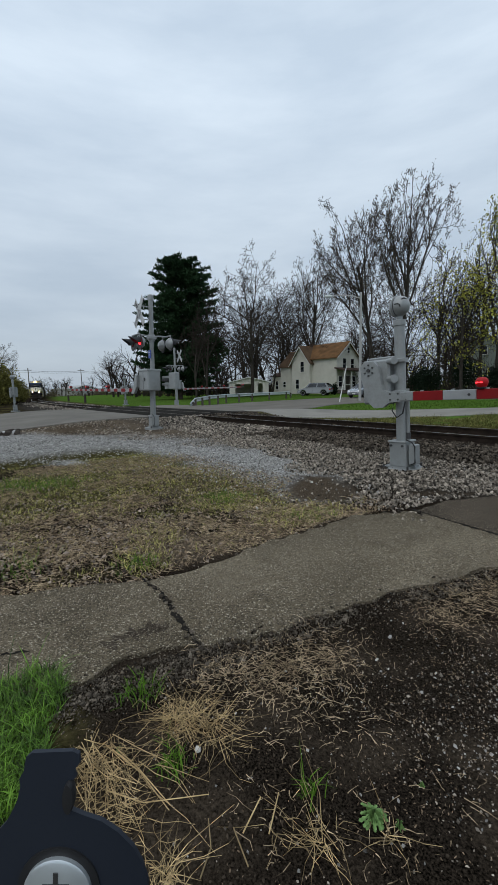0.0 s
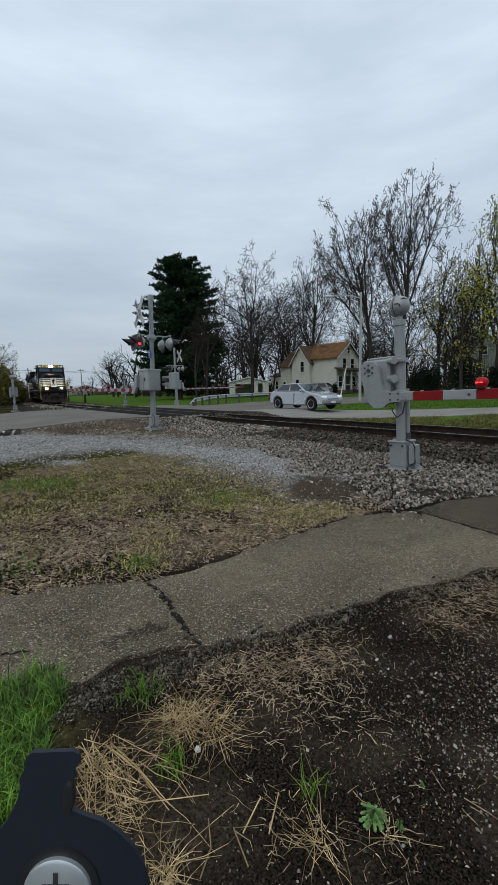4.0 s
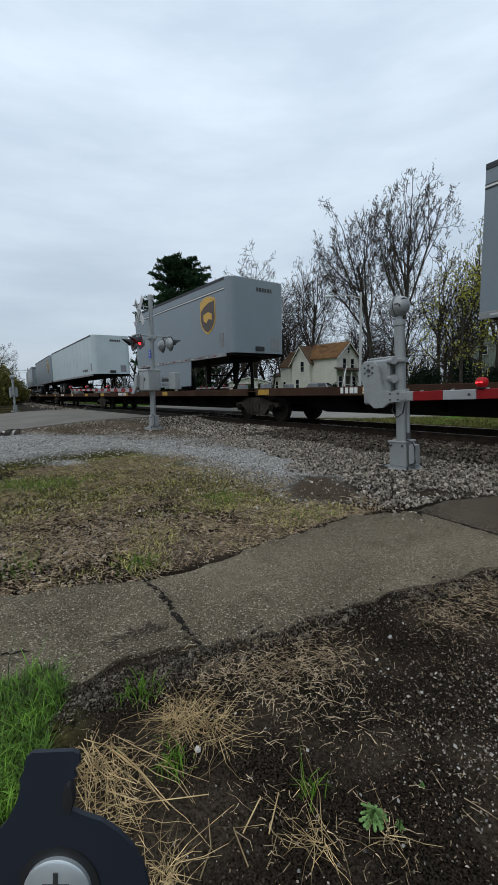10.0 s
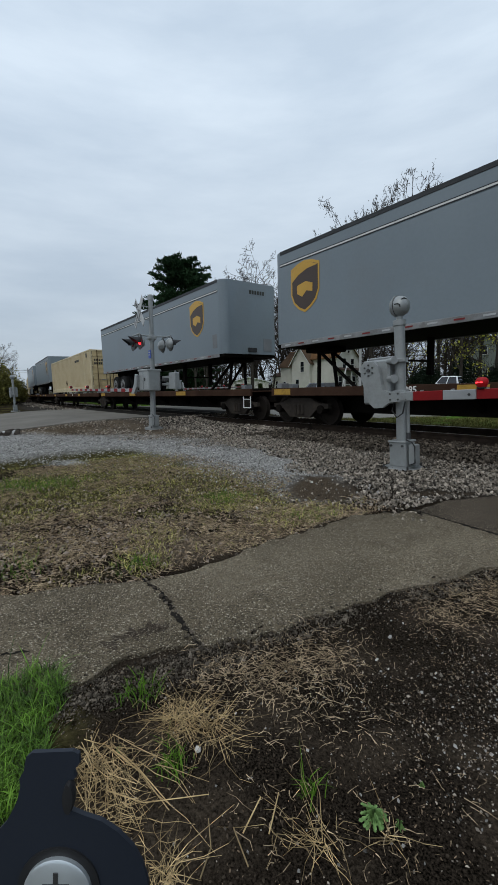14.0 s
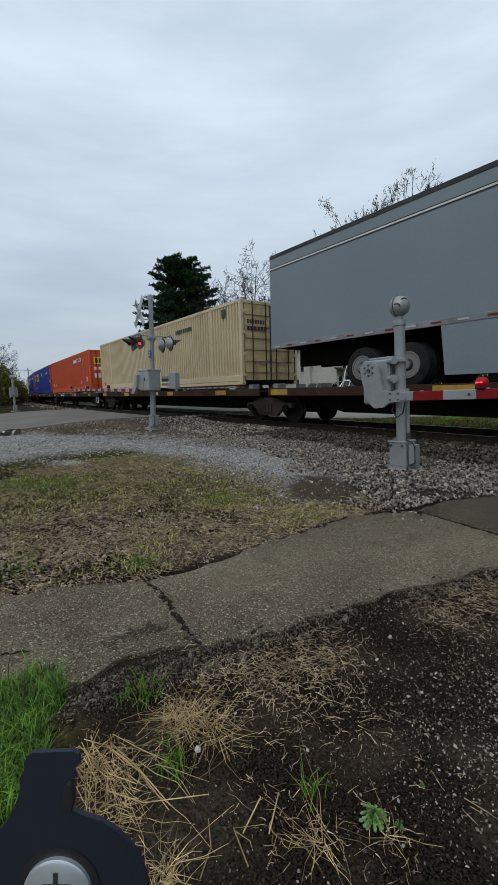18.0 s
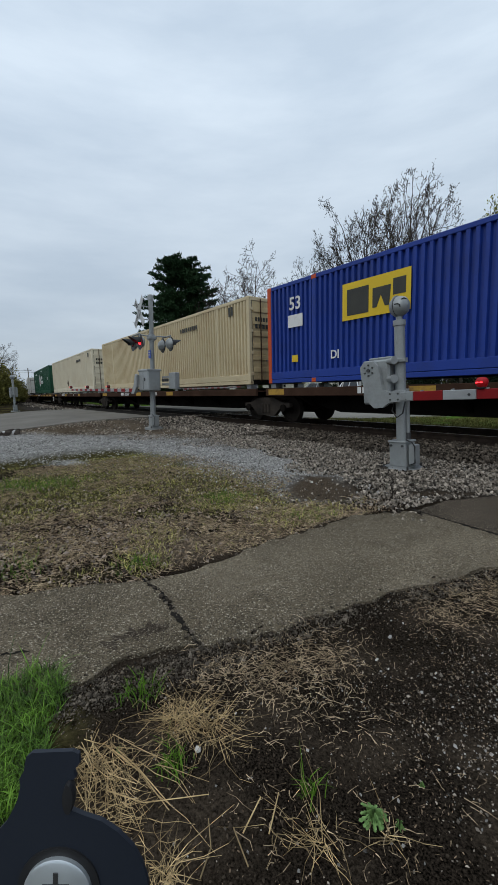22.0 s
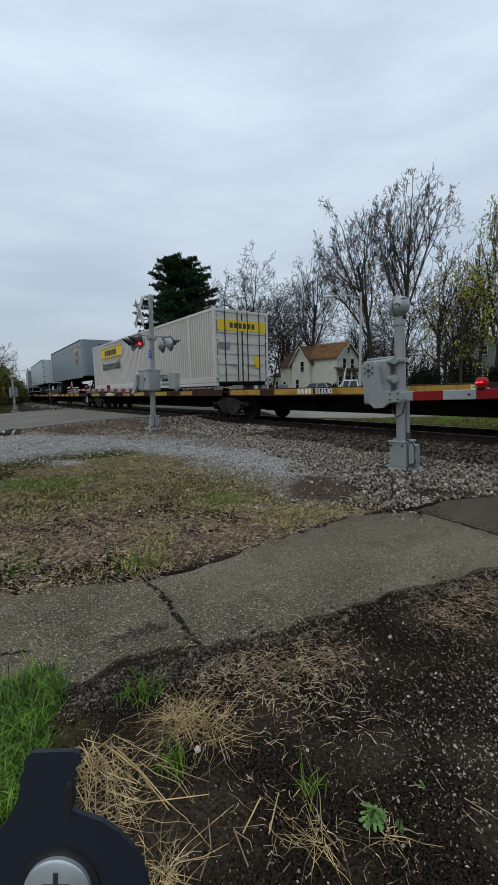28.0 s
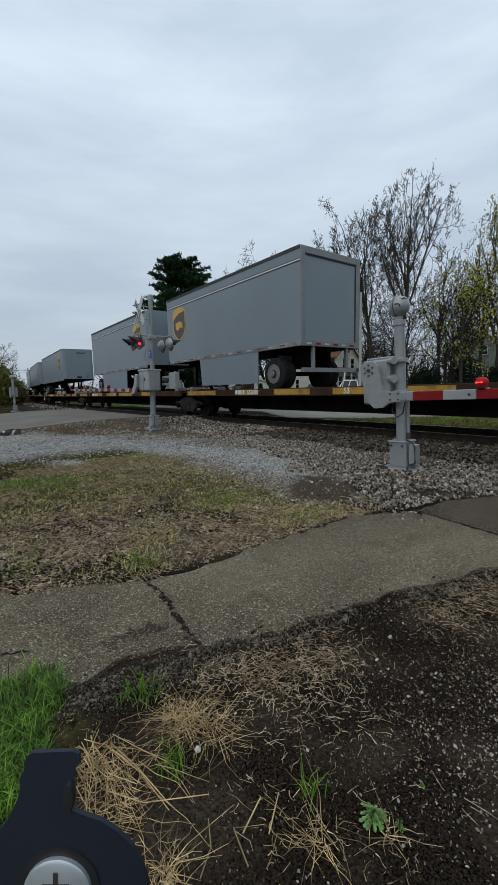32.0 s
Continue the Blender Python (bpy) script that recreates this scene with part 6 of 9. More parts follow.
haul_marks = [("panel", plate(1.9, 5.75, 3.2, 3.85), M_YELLOW), ("panel_rim", plate(1.93, 5.72, 3.23, 3.26, 0.006).join(plate(1.93, 5.72, 3.79, 3.82, 0.006)), M_DARKLETTER), ("name_marks", bar_marks(2.65, 3.36, 2.2, 0.32, 6, -1.316, 11), M_DARKLETTER), ("word", words("Intermodal", 2.05, 2.52, 0.54, d=0.004), M_GREENLETTER), ("note", words("CALIF ONLY", 10.2, 1.70, 0.17), M_DARKLETTER),
              ("diamond", Shape().slab([(8.0, 3.1), (8.3, 3.4), (8.0, 3.7), (7.7, 3.4)], "y", -1.31, -1.30), M_WHITEBOX), ("diamond", Shape().slab([(8.0, 1.6), (8.3, 1.9), (8.0, 2.2), (7.7, 1.9)], "y", -1.31, -1.30), M_WHITEBOX),
              ("door_panel", end_plate(L53, -1.15, 1.15, 3.35, 3.75, 0.012), M_YELLOW), ("name_marks", end_bars(L53, -0.6, 3.45, 1.25, 0.2, 6, 0.018), M_DARKLETTER), ("yellow_tag", end_plate(L53, 0.55, 0.85, 1.95, 2.4, 0.012), M_YELLOW), ("grey_tag", end_plate(L53, -1.1, -0.6, 2.65, 2.9, 0.012), M_STEELGREY)]


# ---- highway trailers ----
def shield(x, z, w, h):
    """A plain brown shield with a gold rim and crest."""
    def outline(k):
        a, b = w * k / 2, h * k / 2
        return [(x - a, z + b * 0.78), (x - a * 0.5, z + b * 0.93), (x, z + b), (x + a * 0.5, z + b * 0.93), (x + a, z + b * 0.78), (x + a, z - b * 0.25), (x + a * 0.8, z - b * 0.6), (x + a * 0.42, z - b * 0.85), (x, z - b), (x - a * 0.42, z - b * 0.85), (x - a * 0.8, z - b * 0.6), (x - a, z - b * 0.25)]
    back = Shape().slab(outline(1.0), "y", -1.306, -1.296)
    front = Shape().slab(outline(0.90), "y", -1.311, -1.300)
    a, b = w * 0.45, h * 0.45
    crest = Shape().slab([(x - a, z + b * 0.76), (x - a * 0.5, z + b * 0.92), (x, z + b), (x + a * 0.5, z + b * 0.92), (x + a, z + b * 0.76), (x + a * 0.2, z + b * 0.72), (x - a * 0.5, z + b * 0.55), (x - a, z + b * 0.30)], "y", -1.315, -1.305)
    crest.slab([(x - a * 0.6, z + b * 0.1), (x - a * 0.6, z - b * 0.25), (x - a * 0.2, z - b * 0.42), (x + a * 0.15, z - b * 0.2), (x + a * 0.6, z - b * 0.3), (x + a * 0.62, z + b * 0.05), (x + a * 0.1, z + b * 0.2)], "y", -1.315, -1.305)
    return back, front, crest


def wheels(parent, x, rim):
    ax = part("axle", Shape().tube((x, -1.0, 1.55), (x, 1.0, 1.55), 0.07, n=8), M_UNDER, parent)
    for s in (-1, 1):
        for off in (0.86, 1.14):
            w = part("tyre", Shape().turned([(0.29, -0.12), (0.44, -0.125), (0.495, -0.09), (0.505, 0), (0.495, 0.09), (0.44, 0.125), (0.29, 0.12)], "y", 28, (x, s * off, 1.545)), M_TYRE, ax, smooth=True)
        part("rim", Shape().turned([(0.295, s * 0.126), (0.275, s * 0.138), (0.25, s * 0.130), (0.14, s * 0.127), (0.12, s * 0.165), (0.09, s * 0.18), (0.0, s * 0.182)], "y", 24, (x, s * 1.14, 1.545)), M_DARKRIM, ax, smooth=True)
        part("rim_ring", Shape().turned([(0.302, s * 0.128), (0.296, s * 0.140), (0.268, s * 0.140), (0.262, s * 0.132)], "y", 24, (x, s * 1.14, 1.545)), rim, ax, smooth=True)
        part("hub_cap", Shape().turned([(0.10, s * 0.17), (0.085, s * 0.20), (0.0, s * 0.205)], "y", 12, (x, s * 1.14, 1.545)), rim, ax, smooth=True)


M_EDGE = surface("dark_trailer_edge", (0.022, 0.024, 0.026), (0.06, 0.064, 0.068), 2, 30, 0.7)
M_RAILGREY = surface("dirty_aluminium_rail", (0.16, 0.165, 0.165), (0.34, 0.345, 0.345), 1.2, 30, 0.6, 0.2, dirt=(0.09, 0.075, 0.06), dirt_amount=0.8, dirt_scale=2.2)
M_DULLRED = surface("dull_red_reflector", (0.13, 0.012, 0.012), (0.20, 0.02, 0.02), 4, 40, 0.6)


def trailer(length, variant, white=False, skirt=False, crest=True, seed=0):
    """A highway trailer tied down on a railcar: floor at 2.3, wheels on the deck at 1.04. variant nose: nose leads; doors: doors lead."""
    paint = M_WHITETRAILER if white else M_TRAILER
    label = ("white" if white else "grey") + (" highway trailer with a brown and gold shield" if crest and not white else " highway trailer on a railcar")
    t = thing("semi_trailer", label, "trailer", "trailers on the train")
    L, z0, z1, hw = length, 2.30, 5.06, 1.295
    nose = L if variant == "nose" else 0.0
    sgn = 1 if variant == "nose" else -1
    bow = [(L - 0.32 + 0.32 * math.sin(a), -hw + 0.32 - 0.32 * math.cos(a)) for a in np.linspace(0, math.pi / 2, 7)]
    prof = [(0, -hw)] + bow + [(x, -y) for x, y in reversed(bow)] + [(0, hw)]
    if variant != "nose":
        prof = [(L - x, y) for x, y in prof]
    part("body", Shape().slab(prof, "z", z0 + 0.12, z1), paint, t)
    for s in (-1, 1):
        a, b = (0.0, L - 0.33) if variant == "nose" else (0.33, L)
        part("top_rail", Shape().box(a, b, s * (hw - 0.005), s * (hw + 0.012), z1 - 0.09, z1 + 0.012, 0.004), M_EDGE, t)
        rail = part("bottom_rail", Shape().box(a, b, s * (hw - 0.03), s * (hw + 0.014), z0, z0 + 0.13, 0.006), M_RAILGREY, t, "dirty aluminium bottom rail")
        if s < 0:
            if not white:
                part("white_line", Shape().box(a, b, -hw - 0.007, -hw - 0.001, z1 - 0.40, z1 - 0.365), M_LETTER, t)
                part("dark_line", Shape().box(a, b, -hw - 0.010, -hw - 0.001, z1 - 0.43, z1 - 0.405).box(a, b, -hw - 0.010, -hw - 0.001, z1 - 0.36, z1 - 0.345), M_EDGE, t)
            x = a + 0.2
            i = 0
            while x < b - 0.4:
                part("reflector", Shape().box(x, x + 0.22, -hw - 0.024, -hw - 0.013, z0 + 0.05, z0 + 0.085), M_DULLRED if i % 2 else M_WHITE, rail)
                x += 0.56
                i += 1
    part("floor", Shape().box(0.1, L - 0.1, -hw + 0.06, hw - 0.06, z0 + 0.02, z0 + 0.12), M_UNDER, t)
    # running gear
    tail = 0.0 if variant == "nose" else L
    gear = [1.25] if L < 10.5 else [3.45, 4.7] if white or L > 15 else [2.1, 3.35]
    for g in gear:
        wheels(t, tail + sgn * g, M_RIM)
    x0, x1 = sorted((tail + sgn * 0.5, tail + sgn * (gear[-1] + 0.9)))
    part("slider_frame", Shape().box(x0, x1, -0.55, -0.40, 1.75, 2.32, 0.02).box(x0, x1, 0.40, 0.55, 1.75, 2.32, 0.02), M_UNDER, t)
    leg = L * 0.70 if variant == "nose" else L * 0.30
    part("landing_gear", Shape().box(leg - 0.07, leg + 0.07, -0.75, -0.60, 1.35, 2.32, 0.01).box(leg - 0.07, leg + 0.07, 0.60, 0.75, 1.35, 2.32, 0.01).tube((leg, -0.7, 1.7), (leg, 0.7, 1.7), 0.03, n=6), M_UNDER, t)
    h = nose - sgn * 0.95
    st = part("king_pin_hitch", Shape().box(h - 0.45, h + 0.45, -0.45, 0.45, 2.16, 2.31, 0.03), M_UNDER, t, "steel hitch frame under the nose")
    for s in (-1, 1):
        part("strut", Shape().tube((h, s * 0.30, 2.2), (h - sgn * 0.1, s * 0.42, 1.06), 0.06, n=8), M_UNDER, st)
        part("brace", Shape().tube((h, s * 0.30, 2.2), (h - sgn * 1.5, s * 0.42, 1.06), 0.05, n=8), M_UNDER, st)
    if skirt:
        a, b = sorted((tail + sgn * (gear[-1] + 0.75), tail + sgn * (L * 0.66)))
        part("side_skirt", Shape().slab([(a, z0), (b, z0), (b - 0.1 if sgn > 0 else b, 1.28), (a + 0.12, 1.28)], "y", -hw - 0.002, -hw + 0.03), paint, t, "grey aerodynamic side skirt")
    # ends
    if variant == "doors":
        if white:
            for s in (-1, 1):
                d = part("door", Shape().box(L - 0.005, L + 0.03, min(s * 0.01, s * 1.24), max(s * 0.01, s * 1.24), z0 + 0.14, z1 - 0.06, 0.008), paint, t, "white swing door with lock rods")
                for y in (0.2, 0.55):
                    part("lock_rod", Shape().tube((L + 0.05, s * y, z0 + 0.05), (L + 0.05, s * y, z1 - 0.05), 0.018, n=6), M_STEELGREY, d)
                for z in np.linspace(z0 + 0.3, z1 - 0.3, 5):
                    part("hinge", Shape().box(L - 0.01, L + 0.05, min(s * 1.15, s * 1.30), max(s * 1.15, s * 1.30), z - 0.05, z + 0.05, 0.01), M_RUSTDECK, d)
            part("yellow_tag", Shape().box(L + 0.03, L + 0.04, 0.55, 0.85, 2.95, 3.35), M_YELLOW, t)
        else:
            part("roll_door", Shape().box(L - 0.03, L + 0.004, -1.12, 1.12, z0 + 0.2, z1 - 0.22), paint, t)
            fr = Shape().box(L - 0.02, L + 0.04, -hw, -1.12, z0, z1, 0.012).box(L - 0.02, L + 0.04, 1.12, hw, z0, z1, 0.012).box(L - 0.02, L + 0.04, -1.12, 1.12, z1 - 0.20, z1, 0.012).box(L - 0.02, L + 0.04, -1.12, 1.12, z0, z0 + 0.18, 0.012)
            part("door_frame", fr, M_STEELGREY, t)
            part("door_seal", Shape().box(L + 0.002, L + 0.012, -1.12, 1.12, z1 - 0.25, z1 - 0.20).box(L + 0.002, L + 0.012, 1.07, 1.12, z0 + 0.2, z1 - 0.25), M_BLACK, t)
        part("bumper", Shape().box(L - 0.1, L, -1.2, 1.2, 1.55, 1.68, 0.01).box(L - 0.1, L, -0.8, -0.7, 1.6, 2.32, 0.01).box(L - 0.1, L, 0.7, 0.8, 1.6, 2.32, 0.01), M_STEELGREY, t, "rear underrun bumper")
        for i in range(6):
            part("reflector", Shape().box(L + 0.042, L + 0.05, -1.1 + 0.38 * i, -0.9 + 0.38 * i, z0 + 0.05, z0 + 0.10), M_RED if i % 2 else M_WHITE, t)
        for s in (-1, 1):
            part("mud_flap", Shape().box(L - 1.0, L - 0.98, s * 1.0 - 0.27, s * 1.0 + 0.27, 1.25, 2.1), M_RUBBER, t)
    else:
        part("number_marks", end_bars(L, -0.1, z1 - 0.42, 0.75, 0.14, 6), M_DARKLETTER, t)
        part("placard", Shape().box(L - 0.75, L - 0.45, -hw - 0.012, -hw, z0 + 0.35, z0 + 0.85), M_STEELGREY, t, "metal placard holder")
        part("placard", Shape().box(L + 0.0, L + 0.012, 0.55, 0.95, z0 + 0.25, z0 + 0.72), M_STEELGREY, t, "metal placard holder")
        part("glad_hands_box", Shape().box(L, L + 0.05, -0.2, 0.2, z0 + 0.2, z0 + 0.36, 0.01), M_BLACK, t)
    if crest and not white:
        bx = (L - 1.5 if L < 10.5 else L - 1.9) if variant == "nose" else 0.9 + 0.25
        if variant == "doors":
            bx = 1.35
        for nm, sh, mat in zip(("emblem_rim", "emblem_shield", "emblem_crest"), shield(bx, z0 + 1.60, 1.10, 1.40), (M_EMBLEMGOLD, M_BROWN, M_EMBLEMGOLD)):
            part(nm, sh, mat, t)
    if white:
        part("number_marks", bar_marks(L - 3.2 if variant == "nose" else 2.4, z0 + 0.35, 1.6, 0.16, 8, -hw - 0.002, seed), M_DARKLETTER, t)
        for i in range(1, 13):
            part("panel_seam", Shape().box(L * i / 13 - 0.025, L * i / 13 + 0.025, -hw - 0.004, -hw + 0.01, z0 + 0.15, z1 - 0.1), M_SEAM, t)
        if variant == "doors":
            part("length_mark", words("53", 1.0, z0 + 0.3, 0.2), M_DARKLETTER, t)
    return t


# kind, front and rear along the train at 28 s, variant
LOADS = [("pup", 316.1, 307.4, "nose", False), ("pup", 299.0, 290.3, "nose", True), ("white", 282.2, 266.4, "nose", False), ("van", 265.3, 251.6, "nose", False),
         ("van", 245.5, 232.2, "doors", False), ("van", 229.4, 215.2, "nose", False), ("tan", 212.3, 196.55, "", 0), ("van", 195.0, 182.5, "nose", False), ("van", 179.0, 162.9, "nose", True),
         ("tan", 161.35, 145.6, "", 0), ("orange", 142.9, 127.15, "", 0), ("blue", 126.2, 110.45, "", 0), ("blue", 109.35, 93.6, "", 0), ("tan", 92.65, 76.9, "", 0),
         ("cream", 74.5, 58.75, "", 0), ("green", 56.4, 40.65, "", 0), ("white_box", 22.3, 6.55, "", 0), ("haul", -13.25, -29.0, "", 0), ("van", -31.8, -45.1, "nose", False),
         ("white", -51.9, -68.0, "doors", False), ("pup", -77.8, -86.5, "doors", True), ("pup", -88.4, -98.2, "nose", True), ("van", -108.2, -121.4, "nose", False), ("van", -125, -138.4, "nose", False), ("van", -142, -155.4, "nose", False)]
BOXES = {"tan": ("shipping_container", "tan corrugated container with rust streaks", M_TAN, tan_marks, None), "orange": ("shipping_container", "orange corrugated container with pale number panels", M_ORANGE, orange_marks, None),
         "blue": ("shipping_container", "blue corrugated container with yellow panel", M_BLUEBOX, blue_marks, M_ORANGE), "cream": ("shipping_container", "cream corrugated container with dark doors rods", M_CREAM, tan_marks, None),
         "green": ("shipping_container", "dark green container with white hexagon", M_GREENBOX, green_marks, None), "white_box": ("shipping_container", "worn white corrugated container", M_WHITEBOX, white_marks, None),
         "haul": ("shipping_container", "white container with yellow name panels", M_WHITEBOX, haul_marks, None)}
for kind, a, b, variant, extra in LOADS:
    if kind in BOXES:
        nm, lb, paint, marks, post = BOXES[kind]
        o = container(nm, lb, L53, paint, marks, post)
    else:
        o = trailer(a - b, variant, kind == "white", extra, True, int(a + 400))
    runs(o, a, b)


# ---- locomotives ----
def locomotive(number, stripes, label, lights):
    """A six-axle wide-cab diesel; rear coupler at x 0, front at 22.2."""
    t = thing("locomotive", label, "locomotive", "locomotives of the train")
    K = M_NSBLACK
    part("frame", Shape().box(0.5, 21.2, -1.45, 1.45, 1.42, 1.74, 0.02), K, t)
    for s in (-1, 1):
        part("sill_stripe", Shape().box(0.9, 20.6, s * 1.452, s * 1.462, 1.63, 1.725), M_SILL, t, "dirty white line along the walkway edge")
    part("fuel_tank", Shape().slab([(-1.05, 1.38), (1.05, 1.38), (1.40, 0.85), (1.40, 0.62), (1.10, 0.36), (-1.10, 0.36), (-1.40, 0.62), (-1.40, 0.85)], "x", 7.9, 13.4), M_UNDER, t, "grimy black fuel tank")
    for s in (-1, 1):
        for x0, x1 in ((8.0, 10.1), (10.3, 12.6)):
            part("air_reservoir", Shape().turned([(0.0, x0), (0.16, x0 + 0.03), (0.235, x0 + 0.12), (0.235, x1 - 0.12), (0.16, x1 - 0.03), (0.0, x1)], "x", 16, (0, s * 1.20, 1.13)), M_GRIMESTEEL, t, "dusty long air reservoir", smooth=True)
        part("equipment_box", Shape().box(12.8, 14.3, s * 0.95, s * 1.38, 0.50, 1.40, 0.03), M_GRIMESTEEL, t, "dusty equipment box beneath the walkway")
        part("equipment_rack", Shape().box(6.95, 7.8, s * 0.95, s * 1.36, 0.62, 1.38, 0.03), M_UNDER, t)
        part("tank_rail", Shape().box(7.9, 13.4, s * 1.40, s * 1.43, 0.70, 0.76), M_SILL, t)
    # hood
    part("engine_hood", Shape().slab([(-0.98, 1.74), (-0.98, 4.05), (-0.80, 4.28), (0.80, 4.28), (0.98, 4.05), (0.98, 1.74)], "x", 2.0, 12.0), K, t)
    part("cabinet_hood", Shape().slab([(-1.12, 1.74), (-1.12, 4.25), (-0.85, 4.55), (0.85, 4.55), (1.12, 4.25), (1.12, 1.74)], "x", 11.9, 17.2), K, t)
    part("radiator", Shape().slab([(-1.0, 3.66), (-1.50, 3.96), (-1.50, 4.40), (-1.38, 4.54), (1.38, 4.54), (1.50, 4.40), (1.50, 3.96), (1.0, 3.66)], "x", 1.9, 7.1), K, t, "overhanging black radiator housing")
    part("exhaust_stack", Shape().box(8.4, 9.4, -0.35, 0.35, 4.26, 4.52, 0.03), K, t)
    part("horn", Shape().tube((10.6, 0.1, 4.45), (11.2, 0.1, 4.48), 0.05, 0.09, n=8).tube((10.7, -0.15, 4.42), (11.2, -0.15, 4.42), 0.04, 0.08, n=8).box(10.7, 10.8, -0.2, 0.2, 4.26, 4.45), M_BLACK, t)
    for s in (-1, 1):
        y = s * 0.985
        for i in range(10):
            x = 2.2 + i * 0.62
            part("hood_door", Shape().box(x, x + 0.54, y - 0.012, y + 0.012, 1.86, 3.55, 0.006), K, t)
        for i in range(5):
            x = 12.4 + i * 0.95
            part("louvre_panel", Shape().box(x, x + 0.62, s * 1.125 - 0.02, s * 1.125 + 0.02, 3.55, 4.15, 0.006), M_DARKPANE, t)
        for i in range(3):
            part("vent", Shape().box(12.7 + i * 1.3, 13.4 + i * 1.3, s * 1.125 - 0.012, s * 1.125 + 0.012, 2.05, 2.45), M_UNDER, t)
    # emblem blocks and bars on the hood
    for s in (-1, 1):
        y = s * 1.0
        sh = Shape()
        for i in range(5):
            z = 3.02 + i * 0.155
            a = 7.4 + 0.05 * i
            sh.slab([(a, z), (a + 1.5 + 0.16 * i, z), (a + 1.58 + 0.16 * i, z + 0.10), (a + 0.03, z + 0.10)], "y", y - 0.012, y + 0.012)
        sh.slab([(9.6, 3.0), (10.0, 3.0), (10.35, 3.75), (9.95, 3.75)], "y", y - 0.012, y + 0.012).box(10.35, 10.75, y - 0.012, y + 0.012, 3.0, 3.78).slab([(10.85, 3.0), (11.35, 3.0), (11.45, 3.4), (11.0, 3.42), (11.4, 3.5), (11.45, 3.78), (10.95, 3.78)], "y", y - 0.012, y + 0.012)
        part("emblem", sh, M_LETTER, t, "white striped emblem blocks")
        rng = random.Random(7)
        nm = Shape()
        for z, n in ((2.62, 7), (2.22, 8)):
            x = 9.4 + (2.62 - z) * -0.2
            for i in range(n):
                nm.slab([(x, z), (x + 0.16, z), (x + 0.22, z + 0.27), (x + 0.06, z + 0.27)], "y", y - 0.010, y + 0.010)
                x += 0.26
        part("name_bars", nm, M_LETTER, t)
    # cab and nose
    part("cab", Shape().slab([(17.2, 1.74), (19.9, 1.74), (19.9, 3.40), (19.64, 3.75), (19.43, 4.42), (19.1, 4.72), (17.2, 4.72)], "y", -1.50, 1.50), K, t, "black wide-nosed cab")
    part("cab_roof", Shape().slab([(-1.54, 4.45), (-1.25, 4.74), (1.25, 4.74), (1.54, 4.45), (1.50, 4.40), (-1.50, 4.40)], "x", 17.15, 19.25), K, t)
    part("nose", Shape().add([(19.60, -1.485, 1.74), (19.60, -1.485, 3.20), (19.60, -1.15, 3.82), (19.60, 1.15, 3.82), (19.60, 1.485, 3.20), (19.60, 1.485, 1.74), (20.85, -1.14, 1.74), (20.85, -1.14, 3.10), (20.85, -0.86, 3.42), (20.85, 0.86, 3.42), (20.85, 1.14, 3.10), (20.85, 1.14, 1.74)],
                             [(i, (i + 1) % 6, 6 + (i + 1) % 6, 6 + i) for i in range(6)] + [(0, 1, 2, 3, 4, 5), (6, 7, 8, 9, 10, 11)]), K, t, "black wide tapering nose")
    slope = (4.42 - 3.45) / (19.45 - 19.78)

    def wx(z):
        return 19.78 + (z - 3.45) / slope + 0.012

    for a, b in ((-1.32, -0.12), (0.12, 1.32)):
        gl = Shape().add([(wx(3.90), a, 3.90), (wx(3.90), b, 3.90), (wx(4.30), b * 0.97, 4.30), (wx(4.30), a * 0.97, 4.30), (wx(3.90) - 0.05, a, 3.90), (wx(3.90) - 0.05, b, 3.90), (wx(4.30) - 0.05, b * 0.97, 4.30), (wx(4.30) - 0.05, a * 0.97, 4.30)],
                         [(0, 1, 2, 3), (4, 5, 6, 7), (0, 1, 5, 4), (2, 3, 7, 6), (0, 3, 7, 4), (1, 2, 6, 5)])
        part("windshield", gl, M_CABGLASS, t, "bluish reflecting windshield")
    part("front_fascia", Shape().slab([(19.44, 4.43), (19.54, 4.43), (19.18, 4.72), (19.08, 4.72)], "y", -1.38, 1.38), M_CREAMSTRIPE, t, "cream band over the windshield")
    for y in (-0.66, 0.66):
        part("board_frame", Shape().box(19.34, 19.47, y - 0.37, y + 0.37, 4.44, 4.70, 0.01), K, t)
        nb = part("number_board", Shape().box(19.36, 19.50, y - 0.31, y + 0.31, 4.48, 4.66, 0.01), M_NUMBERGLOW if lights else M_LETTER, t, "number board")
        ln = lettered(number, 0.13)
        w = max(p[0] for p in ln.v)
        part("digits", ln.moved(pose(19.508, y - w / 2, 4.505, 0, 0, 90)), M_BLACK, nb)
    for y in (-0.14, 0.14):
        part("headlight", Shape().turned([(0.095, 0.0), (0.095, 0.06), (0.0, 0.07)], "x", 14, (19.46, y, 4.56)), M_HEADLIGHT if lights else M_GLASS, t)
    for s in (-1, 1):
        for i, (a, b) in enumerate(((17.45, 17.85), (17.92, 18.55), (18.62, 19.2))):
            part("side_window", Shape().box(a, b, s * 1.49, s * 1.515, 3.50, 4.22, 0.01), M_DARKPANE, t)
        part("window_frame", Shape().box(17.38, 19.28, s * 1.495, s * 1.52, 3.45, 3.49).box(17.38, 19.28, s * 1.495, s * 1.52, 4.23, 4.27).box(17.41, 17.45, s * 1.495, s * 1.52, 3.48, 4.24).box(19.21, 19.25, s * 1.495, s * 1.52, 3.48, 4.24), M_STEELGREY, t)
